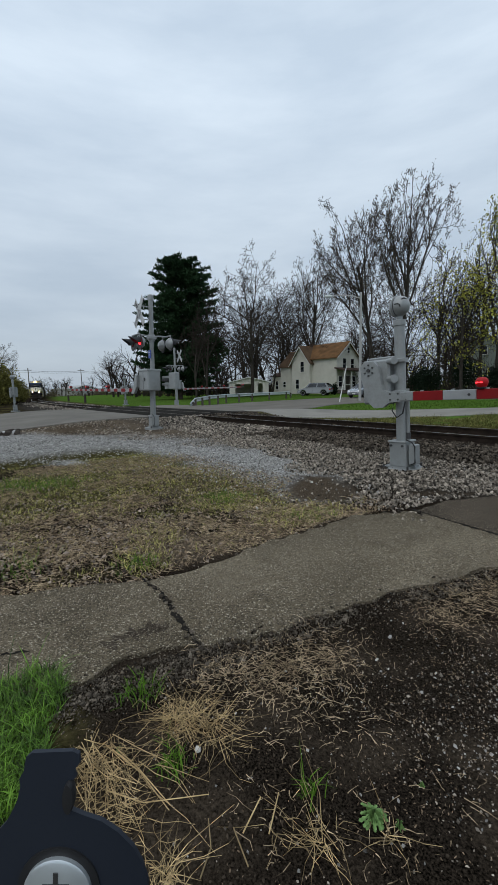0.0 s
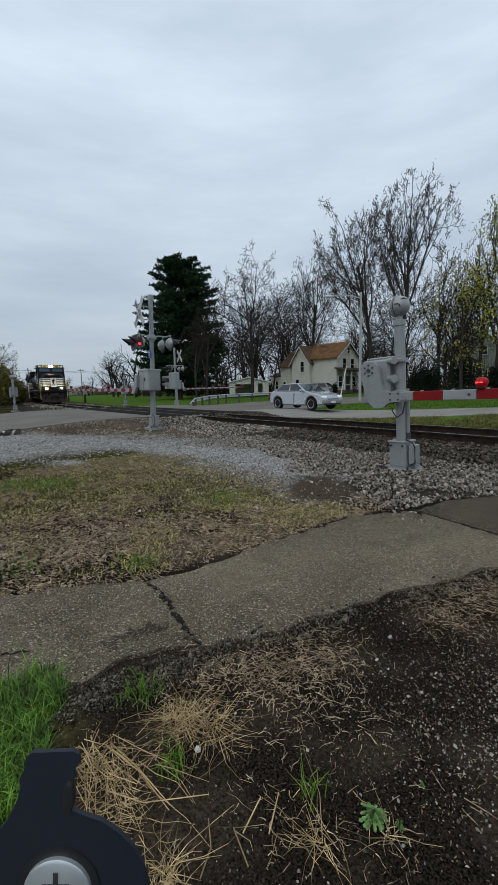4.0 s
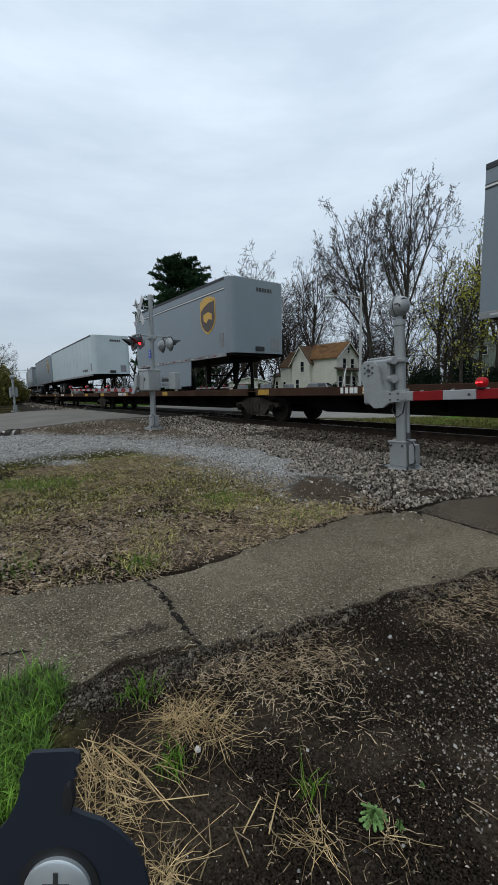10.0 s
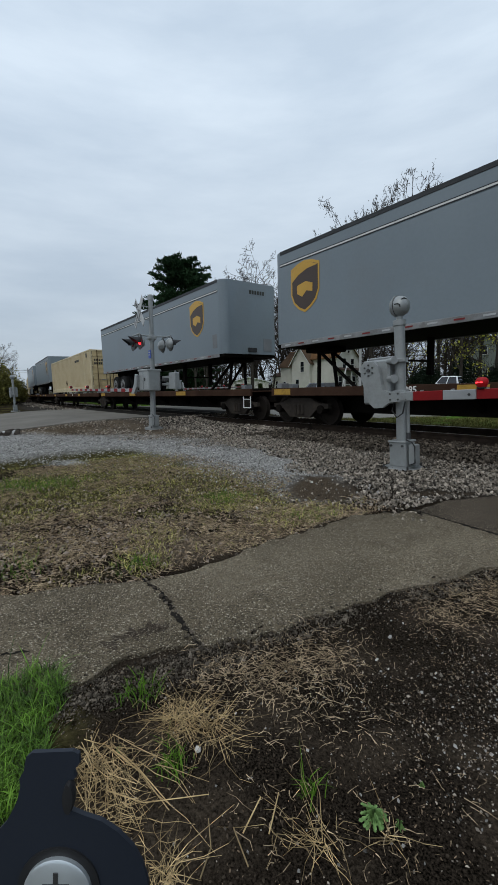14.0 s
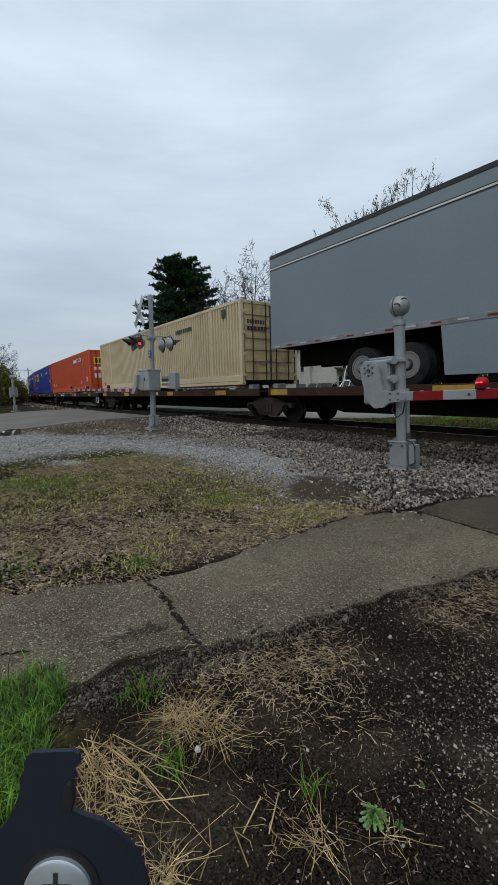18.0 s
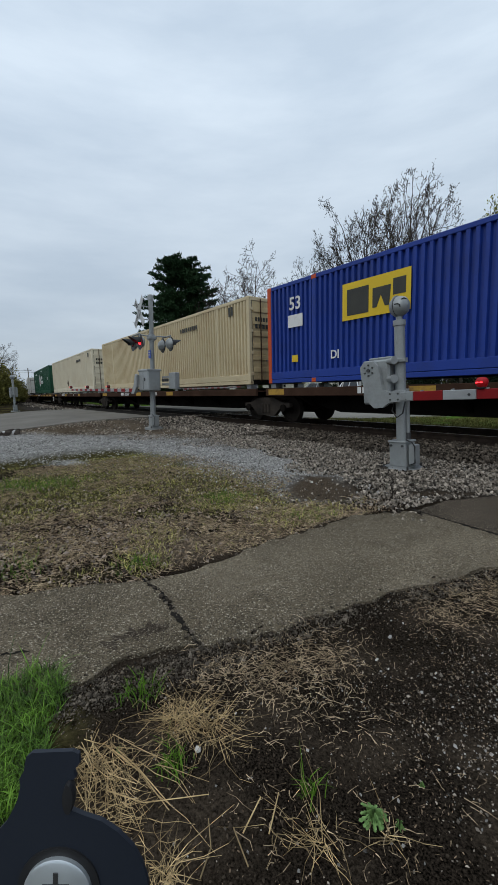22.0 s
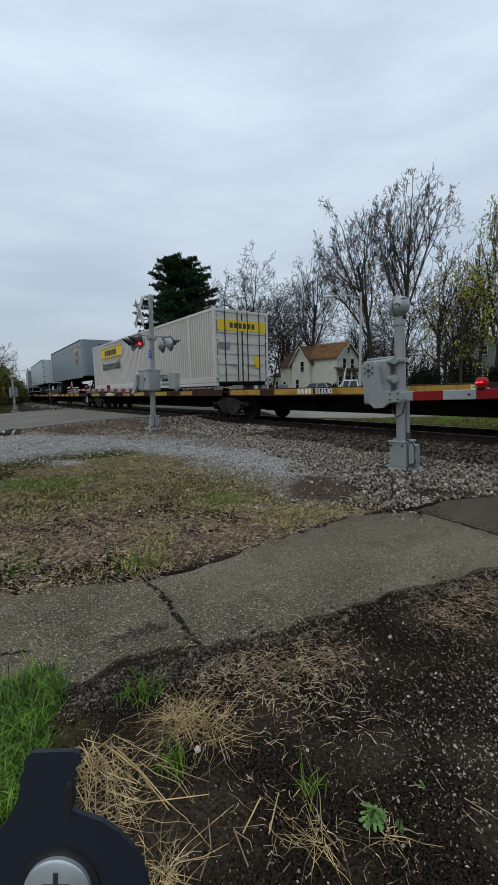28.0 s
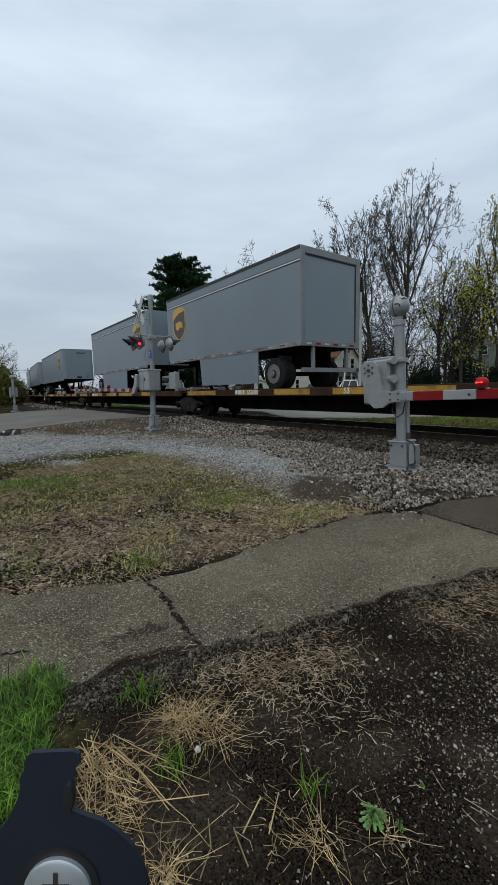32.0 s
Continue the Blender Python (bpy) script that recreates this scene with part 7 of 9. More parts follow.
        part("sun_visor", Shape().box(17.3, 19.3, s * 1.5, s * 1.72, 4.36, 4.40), M_CREAMSTRIPE, t)
        if s < 0:
            part("road_number", lettered(number, 0.46 if lights else 0.50, 0.05).moved(pose(17.5 if lights else 17.95, -1.505, 2.72)), M_LETTER, t)
            if lights:
                part("slogan", lettered("DC to AC", 0.17).moved(pose(17.2, -1.505, 2.42)), M_LETTER, t)
            part("model_marks", bar_marks(18.35, 2.42, 0.95, 0.12, 7, -1.503, 5), M_LETTER, t)
            part("class_plate", Shape().box(19.25, 19.6, -1.512, -1.50, 1.95, 2.13), M_LETTER, t)
        else:
            part("road_number", lettered(number, 0.42, 0.05).moved(pose(19.2, 1.505, 2.75, 0, 0, 180)), M_LETTER, t)
    for i in range(5):
        z = 2.10 + i * 0.205
        w = 1.13
        part("nose_stripe", Shape().box(20.845, 20.858, -w, -0.35, z, z + 0.12).box(20.845, 20.858, 0.42, w, z, z + 0.12), stripes, t)
        for side in (-1, 1):
            quad = [(19.98 - 0.09 * i, z), (20.85, z), (20.85, z + 0.12), (19.94 - 0.09 * i, z + 0.12)]
            put = [(x, side * (1.485 - 0.276 * (x - 19.60) + off), q) for off in (0.010, -0.03) for x, q in quad]
            part("side_stripe", Shape().add(put, [(0, 1, 2, 3), (4, 5, 6, 7), (0, 1, 5, 4), (1, 2, 6, 5), (2, 3, 7, 6), (3, 0, 4, 7)]), stripes, t)
    part("front_emblem", Shape().box(20.84, 20.862, -0.30, 0.38, 2.0, 3.1), stripes, t)
    part("emblem_figure", Shape().slab([(-0.18, 2.1), (-0.05, 2.45), (-0.15, 2.75), (0.10, 3.02), (0.22, 2.8), (0.10, 2.55), (0.16, 2.2), (0.06, 2.15), (0.0, 2.4)], "x", 20.858, 20.872), M_BLACK, t)
    # pilot
    part("platform", Shape().box(20.5, 21.40, -1.45, 1.45, 1.35, 1.60, 0.02), K, t)
    part("pilot_plate", Shape().box(21.15, 21.25, -1.40, 1.40, 0.55, 1.40, 0.02), K, t)
    part("snow_plough", Shape().slab([(21.2, 1.0), (21.32, 1.0), (21.38, 0.6), (21.55, 0.16), (21.43, 0.14), (21.2, 0.55)], "y", -1.35, 1.35), M_GRIMESTEEL, t, "dusty black snow plough")
    for y in (-1.05, -0.35, 0.35, 1.05):
        part("plough_rib", Shape().box(21.36, 21.44, y - 0.03, y + 0.03, 0.30, 0.95, 0.01), M_UNDER, t)
    for y in (-1.36, 1.36):
        part("end_rail", Shape().path([(21.25, y, 1.55), (21.25, y, 2.55), (21.25, y * 0.45, 2.55), (21.25, y * 0.45, 1.6)], 0.02, 6), M_HANDRAIL, t, "yellow end rail")
    part("coupler_pocket", Shape().box(21.15, 21.35, -0.45, 0.45, 0.62, 1.25, 0.03), M_GRIMESTEEL, t)
    part("underframe_box", Shape().box(14.3, 21.0, -0.95, 0.95, 0.95, 1.46, 0.02), M_UNDER, t)
    part("underframe_box", Shape().box(1.0, 7.6, -0.95, 0.95, 0.95, 1.46, 0.02), M_UNDER, t)
    part("coupler", Shape().box(21.1, 21.8, -0.14, 0.14, 0.76, 1.04, 0.04).box(21.6, 21.9, -0.22, 0.22, 0.72, 1.06, 0.05), M_GRIMESTEEL, t, "steel knuckle coupler")
    for y in (-0.85, 0.85):
        part("ditch_light", Shape().turned([(0.10, 0.0), (0.10, 0.10), (0.0, 0.11)], "x", 14, (21.35, y, 1.82)), M_HEADLIGHT if lights else M_GLASS, t)
        part("ditch_light_bracket", Shape().box(21.2, 21.36, y - 0.13, y + 0.13, 1.6, 1.72, 0.01), K, t)
    for y in (-1.0, -0.8, -0.5, 0.5, 0.8, 1.0):
        part("air_hose", Shape().path([(21.3, y, 1.2), (21.5, y, 1.1), (21.6, y, 0.75), (21.5, y, 0.55)], 0.03), M_RUBBER, t)
    for s in (-1, 1):
        for xa in (0.75, 20.75):
            st = part("step_well", Shape().box(xa - 0.35, xa + 0.35, s * 1.10, s * 1.14, 0.42, 1.42), M_UNDER, t)
            for z in (0.45, 0.78, 1.10, 1.40):
                part("step", Shape().box(xa - 0.34, xa + 0.34, s * 1.12, s * 1.44, z, z + 0.035), M_STEELGREY if z < 1.2 else K, st)
            for q in (-0.36, 0.36):
                part("grab_rail", Shape().path([(xa + q, s * 1.47, 0.55), (xa + q, s * 1.47, 1.9), (xa + q - 0.18 * (1 if xa > 5 else -1), s * 1.46, 2.75)], 0.022, 6), M_HANDRAIL if xa > 5 else M_LETTER, st, "yellow grab rail")
        # walkway handrail
        rl = part("handrail", Shape().path([(1.2, s * 1.42, 2.75), (6, s * 1.42, 2.75), (10.6, s * 1.42, 2.75), (11.1, s * 1.42, 3.0), (16.9, s * 1.42, 3.0)], 0.024, 6), M_GRIMESTEEL, t)
        for i in range(11):
            part("stanchion", Shape().tube((1.3 + 1.55 * i, s * 1.42, 1.72), (1.3 + 1.55 * i, s * 1.42, 2.75), 0.018, n=6), M_BLACK, rl)
    part("rear_rail", Shape().path([(0.55, -1.35, 1.74), (0.55, -1.35, 2.75), (0.55, 0, 2.75), (0.55, 1.35, 2.75), (0.55, 1.35, 1.74)], 0.02, 6), M_HANDRAIL, t)
    part("rear_coupler", Shape().box(-0.1, 0.6, -0.14, 0.14, 0.76, 1.04, 0.04), M_UNDER, t)
    part("rear_stripes", Shape().box(1.985, 2.0, -0.9, -0.2, 2.0, 2.12).box(1.985, 2.0, -0.9, -0.2, 2.3, 2.42).box(1.985, 2.0, -0.9, -0.2, 2.6, 2.72).box(1.985, 2.0, -0.9, -0.2, 2.9, 3.02), M_LETTER, t)
    # trucks
    for xc in (4.3, 17.9):
        b = part("bogie", Shape().box(xc - 1.9, xc + 1.9, -0.9, 0.9, 0.7, 1.05, 0.04), M_UNDER, t, "three-axle locomotive bogie")
        for s in (-1, 1):
            fr = Shape().slab([(xc - 2.75, 0.62), (xc - 2.75, 0.95), (xc - 1.2, 1.08), (xc + 1.2, 1.08), (xc + 2.75, 0.95), (xc + 2.75, 0.62), (xc + 1.7, 0.62), (xc + 1.45, 0.45), (xc + 0.65, 0.45), (xc + 0.4, 0.66), (xc - 0.4, 0.66), (xc - 0.65, 0.45), (xc - 1.45, 0.45), (xc - 1.7, 0.62)], "y", s * 1.05, s * 1.20)
            part("side_frame", fr, M_UNDER, b)
            for k in (-2.05, 0, 2.05):
                part("axle_box", Shape().box(xc + k - 0.24, xc + k + 0.24, s * 1.06, s * 1.26, 0.36, 0.78, 0.04), M_WHEEL, b, "grey axle box")
            for k in (-1.0, 1.0):
                part("spring", Shape().tube((xc + k, s * 1.14, 0.75), (xc + k, s * 1.14, 1.15), 0.12, n=10), M_UNDER, b)
                part("brake_cylinder", Shape().tube((xc + k - 0.3, s * 1.25, 0.98), (xc + k + 0.25, s * 1.25, 0.98), 0.11, n=10), M_WHEEL, b)
        for k in (-2.05, 0, 2.05):
            r = 0.52
            w = Shape().tube((xc + k, -0.75, r), (xc + k, 0.75, r), 0.09, n=10)
            for s in (-1, 1):
                w.turned([(r + 0.025, s * 0.68), (r, s * 0.71), (r - 0.01, s * 0.82), (r - 0.10, s * 0.82), (r - 0.12, s * 0.79), (0.15, s * 0.80), (0.12, s * 0.86), (0, s * 0.86)], "y", 26, (xc + k, 0, r))
            part("wheelset", w, M_WHEEL, b, smooth=True)
            part("traction_motor", Shape().box(xc + k + 0.10, xc + k + 1.15 if k < 2 else xc + k - 1.1, -0.62, 0.62, 0.16, 0.86, 0.08), M_UNDER, b)
            for s in (-1, 1):
                part("brake_rigging", Shape().box(xc + k - 0.75, xc + k - 0.62, s * 0.72, s * 0.98, 0.18, 0.75, 0.02).box(xc + k + 0.62, xc + k + 0.75, s * 0.72, s * 0.98, 0.18, 0.75, 0.02).box(xc + k - 0.70, xc + k + 0.70, s * 0.98, s * 1.02, 0.22, 0.28), M_WHEEL, b)
    return t


runs(locomotive("4088", M_LETTER, "black diesel locomotive with white nose stripes, headlights lit", True), 361.58, 339.38)
runs(locomotive("9899", M_CREAMSTRIPE, "grimy black diesel locomotive with cream nose stripes", False), 339.5, 317.3)


# ---- shrubs, far trees and woods ----
def shrub(x, y, w, h, leaf, seed, label, n=2600, size=0.10, twigs=True):
    rng = np.random.default_rng(seed)
    t = thing("shrub", label, "shrub", m=pose(x, y, lay(x, y) - 0.03))
    u = rng.normal(0, 1, (n, 3))
    u /= np.linalg.norm(u, axis=1, keepdims=True)
    lump = 0.75 + 0.35 * np.sin(u[:, 0] * 4 + seed) * np.cos(u[:, 1] * 5 + 2 * seed) + 0.12 * rng.normal(0, 1, n)
    c = u * (rng.uniform(0.25, 1, n) ** 0.45 * lump)[:, None] * np.array([w / 2, w / 2, h / 2]) + np.array([0, 0, h * 0.48])
    c = c[c[:, 2] > 0.02]
    v, f = flakes(rng, c, size)
    part("foliage", array_mesh("foliage", v, f, leaf), None, t)
    if twigs:
        segs = []
        for i in range(26):
            a, r = rng.uniform(0, 6.28), rng.uniform(0.1, 0.48) * w
            segs.append((np.array([0.1 * math.cos(a), 0.1 * math.sin(a), 0.0]), np.array([r * math.cos(a), r * math.sin(a), h * rng.uniform(0.6, 1.05)]), 0.03, 0.008, 1))
        v, f = bars(segs, 3)
        part("stems", array_mesh("stems", v, f, M_TWIG), None, t)
    return t


M_OLIVE = leafy("olive_brush_leaves", (0.085, 0.088, 0.022), (0.21, 0.185, 0.06))
for i, (x, y, w, h) in enumerate([(-62, 3.6, 5, 4.2), (-69, 6.4, 5.5, 5.0), (-78, 8.4, 5, 4.6), (-60, 0.6, 6, 5.0), (-66, 2.6, 7, 5.8), (*spot(-0.600, 57), 5.4, 6.0), (*spot(-0.583, 63), 5.0, 5.0), (*spot(-0.565, 72), 4.6, 4.2), (*spot(-0.552, 80), 3.6, 3.0), (*spot(-0.622, 50), 5.4, 6.4)]):
    shrub(x, y, w, h, M_OLIVE, 70 + i, "wild brush turning green beside the track", 3000, 0.17)
bare_tree("bare_tree", "scraggy leafless tree above the brush", *spot(-0.607, 58), 8.6, 80, 0.6, 0.25, 4, 0.14, M_BUD, 0.06, 0.3, forks=7, up=0.6)
for i, (x, y, w, h) in enumerate([(-23.8, 42.5, 3.2, 3.6), (-21.0, 44.0, 3.6, 4.4), (-27.0, 45.5, 3.0, 3.4), (-18.0, 45, 3.4, 3.2), (-38.2, 43.2, 1.8, 1.7)]):
    shrub(x, y, w, h, M_DARKLEAF, 90 + i, "dark evergreen shrub by the houses", 1800, 0.12, False)


def woods(name, label, spots, seed, levels=2, forks=8):
    """Many thin far trees as one piece of woodland."""
    rng = np.random.default_rng(seed)
    vs, fs, k = [], [], 0
    for x, y, h in spots:
        segs = limbs(rng, h * 0.75, 0.6, 0.15, levels, 0.10 + 0.008 * h, 0.75, forks)
        top = max(s[1][2] for s in segs)
        segs = [(a * h / top + np.array([x, y, 0.2]), b * h / top + np.array([x, y, 0.2]), r * 1.6, q * 1.9, lv) for a, b, r, q, lv in segs]
        v, f = bars(segs, 3)
        vs.append(v), fs.append(f + k)
        k += len(v)
    return tagged(new(name, array_mesh(name, np.concatenate(vs), np.concatenate(fs), M_TWIG)), label, "woodland", kind="stuff")


rw = random.Random(4)
spots = []
for i in range(120):
    a = math.radians(rw.uniform(6, 77))
    d = rw.uniform(72, 120)
    spots.append((-d * math.cos(a) + 2, d * math.sin(a) + 2, rw.uniform(9, 17) * (0.8 if a < 0.6 else 1.0)))
spots = [s for s in spots if s[1] > 28]
woods("woodland", "thin leafless woodland behind the houses", spots, 5, 3, 6)
far = [(*spot(rw.uniform(-0.56, -0.20), rw.uniform(150, 240)), rw.uniform(4, 9)) for i in range(60)]
woods("far_trees", "row of small bare trees on the horizon", far, 6, 3, 4)


def far_scrub():
    """Hazy scrub and hedges along the horizon."""
    rng = np.random.default_rng(12)
    c = []
    for i in range(300):
        x, y = spot(rng.uniform(-0.60, -0.15), rng.uniform(170, 260))
        w, h = rng.uniform(1.5, 4), rng.uniform(1.2, 3.6)
        c.append(np.array([x, y, 0.3]) + rng.uniform(0, 1, (40, 3)) ** np.array([1, 1, 1.4]) * np.array([w, w, h]))
    v, f = flakes(rng, np.concatenate(c), 0.42)
    tagged(new("far_scrub", array_mesh("far_scrub", v, f, M_SCRUB)), "brown and olive scrub along the horizon", "scrub", kind="stuff")


M_SCRUB = leafy("brown_scrub", (0.07, 0.06, 0.04), (0.16, 0.14, 0.085))
far_scrub()


def thicket():
    """Low tangled brush along the foot of the woods."""
    rng = np.random.default_rng(8)
    segs, c = [], []
    for i in range(1500):
        a = math.radians(rng.uniform(20, 75))
        d = rng.uniform(60, 100)
        x, y = -d * math.cos(a), d * math.sin(a)
        if y < 30 or (abs(x + 46) < 8 and y < 50):
            continue
        p = np.array([x, y, 0.3])
        h = rng.uniform(1.0, 5.0)
        for _ in range(4):
            segs.append((p, p + np.array([rng.normal(0, 0.9), rng.normal(0, 0.9), h * rng.uniform(0.5, 1)]), 0.045, 0.015, 2))
        c.append(p + rng.normal(0, 0.8, (3, 3)) + np.array([0, 0, 0.6]))
    v, f = bars(segs, 3)
    tagged(new("thicket", array_mesh("thicket", v, f, M_TWIG)), "tangled leafless undergrowth at the wood's edge", "undergrowth", kind="stuff")
    v, f = flakes(rng, np.concatenate(c), 0.22)
    tagged(new("undergrowth_leaves", array_mesh("undergrowth_leaves", v, f, M_BUSH)), "low green and brown undergrowth leaves", "undergrowth", kind="stuff")


thicket()


# ---- guard rail, poles, posts ----
M_GUARD = surface("pale_galvanised_rail", (0.42, 0.46, 0.47), (0.55, 0.59, 0.60), 2, 30, 0.45, 0.4)
M_POLE = surface("weathered_pole", (0.30, 0.30, 0.29), (0.42, 0.42, 0.41), 2, 30, 0.7)


def guard_rail():
    t = thing("guard_rail", "pale galvanised road guard rail on short posts", "guard rail")
    pts = [Vector((-26.6, 14.6, 0.02)), Vector((-28.0, 15.8, 0.38)), Vector((-31.0, 19.0, 0.50)), Vector((-33.5, 22.5, 0.54)), Vector((-35.0, 27.0, 0.56)), Vector((-36.0, 33.0, 0.60)), Vector((-37.2, 34.6, 0.30))]
    prof = [(0.0, -0.16), (0.05, -0.11), (0.0, -0.05), (0.0, 0.05), (0.05, 0.11), (0.0, 0.16), (-0.02, 0.16), (0.03, 0.11), (-0.02, 0.05), (-0.02, -0.05), (0.03, -0.11), (-0.02, -0.16)]
    for i in range(len(pts) - 1):
        a, b = pts[i], pts[i + 1]
        d = (b - a).normalized()
        nrm = Vector((d.y, -d.x, 0)).normalized()
        sh = Shape()
        for p in (a, b + d * 0.1):
            sh.v += [tuple(p + nrm * u + Vector((0, 0, w))) for u, w in prof]
        n = len(prof)
        sh.f = [(j, (j + 1) % n, n + (j + 1) % n, n + j) for j in range(n)]
        part("rail_section", sh, M_GUARD, t)
    for i in range(11):
        f = 0.4 + i * 0.5
        k = min(int(f), len(pts) - 2)
        p = pts[k].lerp(pts[k + 1], f - k)
        g = lay(p.x, p.y)
        part("post", Shape().box(p.x - 0.07, p.x + 0.07, p.y + 0.03, p.y + 0.17, g - 0.05, p.z + 0.1, 0.01), M_SHADEWOOD, t)


guard_rail()


def street_lamp():
    z = lay(-22.1, 28.4)
    t = thing("street_lamp", "slim grey street lamp with a cobra head", "street lamp", m=pose(-22.1, 28.4, z))
    part("pole", Shape().tube((0, 0, -0.05), (0, 0, 8.9), 0.12, 0.08, n=12), M_POLE, t, smooth=True)
    part("arm", Shape().path([(0, 0, 8.4), (-0.5, -0.67, 8.65), (-1.2, -1.6, 8.7), (-1.5, -2.0, 8.62)], 0.05), M_POLE, t)
    part("lamp_head", Shape().turned([(0.0, -0.35), (0.10, -0.30), (0.14, 0.0), (0.12, 0.25), (0.0, 0.34)], "x", 12).moved(pose(-1.6, -2.15, 8.62, 0, 0, 53)), M_GUARD, t, smooth=True)


street_lamp()
g0 = lay(-21.7, 25.8)
t = thing("leaning_stake", "thin pale stake leaning on the lawn", "stake", m=pose(-22.2, 25.9, g0))
part("stake", Shape().tube((0, 0, -0.05), (0.35, 0.45, 2.9), 0.045, 0.03, n=8), M_TRIM, t)
for i, (x, y, h) in enumerate([(-57.5, 15.6, 1.15), (-75.0, 17.6, 1.0)]):
    t = thing("marker_post", "short dark wooden post in the grass", "post", "posts", m=pose(x, y, lay(x, y)))
    part("post", Shape().tube((0, 0, -0.05), (0, 0, h), 0.16, 0.15, n=10), M_TIE, t)
for i, (x, y, h) in enumerate([(-150, 40, 9.5), (-165, 63, 9.0), (-140, 22, 9.0)]):
    t = thing("utility_pole", "distant wooden utility pole", "utility pole", "utility poles", m=pose(x, y, 0.2))
    part("pole", Shape().tube((0, 0, -0.1), (0, 0, h), 0.16, 0.11, n=8), M_SHADEWOOD, t)
    part("crossarm", Shape().box(-0.06, 0.06, -1.1, 1.1, h - 0.7, h - 0.55), M_SHADEWOOD, t)
for dz in (0.0, -0.45):
    t = thing("overhead_wire", "thin overhead wire sagging between distant poles", "wire")
    pts = []
    for a, b in (((-120, -12, 8.6 + dz), (-140, 22, 8.4 + dz)), ((-140, 22, 8.4 + dz), (-150, 40, 9.0 + dz)), ((-150, 40, 9.0 + dz), (-165, 63, 8.6 + dz)), ((-165, 63, 8.6 + dz), (-180, 95, 8.6 + dz))):
        for i in range(6):
            q = i / 6
            pts.append(tuple(Vector(a).lerp(Vector(b), q) + Vector((0, 0, -1.2 * q * (1 - q)))))
    part("wire", Shape().path(pts, 0.035, 4), M_RUBBER, t)
t = thing("far_shed", "distant pale shed on the horizon", "shed", m=pose(-205, 52, 0.2, 0, 0, 20))
part("wall", Shape().slab([(-6, 0), (6, 0), (6, 3.2), (0, 4.6), (-6, 3.2)], "x", -7, 7), M_POLE, t)
part("roof", Shape().slab([(-6.4, 3.1), (0, 4.6), (0, 4.8), (-6.4, 3.3)], "x", -7.3, 7.3).slab([(6.4, 3.1), (0, 4.6), (0, 4.8), (6.4, 3.3)], "x", -7.3, 7.3), M_POLE, t)

# a broken heap beside the road
t = thing("rubble_heap", "dark broken concrete pieces with weeds", "rubble", m=pose(-15.95, 1.75, lay(-15.95, 1.75)))
rr = random.Random(3)
for i in range(9):
    s = rr.uniform(0.06, 0.15)
    part("chunk", Shape().box(-s, s, -s * 0.7, s * 0.7, -0.1, s * 0.8, s * 0.25).moved(pose(rr.uniform(-0.6, 0.6), rr.uniform(-0.5, 0.5), 0.02, rr.uniform(-35, 35), rr.uniform(-35, 35), rr.uniform(0, 180))), M_POLE if i % 3 == 0 else M_TIE, t)


# ---- cars ----
M_SILVER = surface("silver_car_paint", (0.34, 0.36, 0.385), (0.40, 0.42, 0.445), 0.5, 40, 0.25, 0.6, bump=0, coat=0.8)
M_GREYCAR = surface("grey_car_paint", (0.20, 0.21, 0.225), (0.25, 0.26, 0.275), 0.5, 40, 0.25, bump=0, coat=0.8)
M_WHITECAR = surface("white_car_paint", (0.66, 0.67, 0.68), (0.72, 0.73, 0.74), 0.5, 40, 0.25, bump=0, coat=0.8)
M_PLASTIC = surface("black_trim_plastic", (0.015, 0.015, 0.016), (0.03, 0.03, 0.03), 3, 40, 0.5, bump=0)
M_DRL = glow("lit_car_lamp", (0.8, 0.8, 0.78), 0.25)
M_TAIL = surface("tail_lamp_red", (0.35, 0.01, 0.015), (0.45, 0.015, 0.02), 3, 40, 0.2, bump=0)


def rounded(ob, width):
    """Rounds a part's sharp edges."""
    b = ob.modifiers.new("round", "BEVEL")
    b.width, b.segments, b.limit_method, b.angle_limit = width, 3, "ANGLE", radians(40)
    for p in ob.data.polygons:
        p.use_smooth = True
    ob.data.set_sharp_from_angle(angle=radians(60))
    return ob


M_ALLOY = surface("silver_alloy", (0.42, 0.43, 0.44), (0.55, 0.56, 0.57), 3, 30, 0.35, 0.6, bump=0)


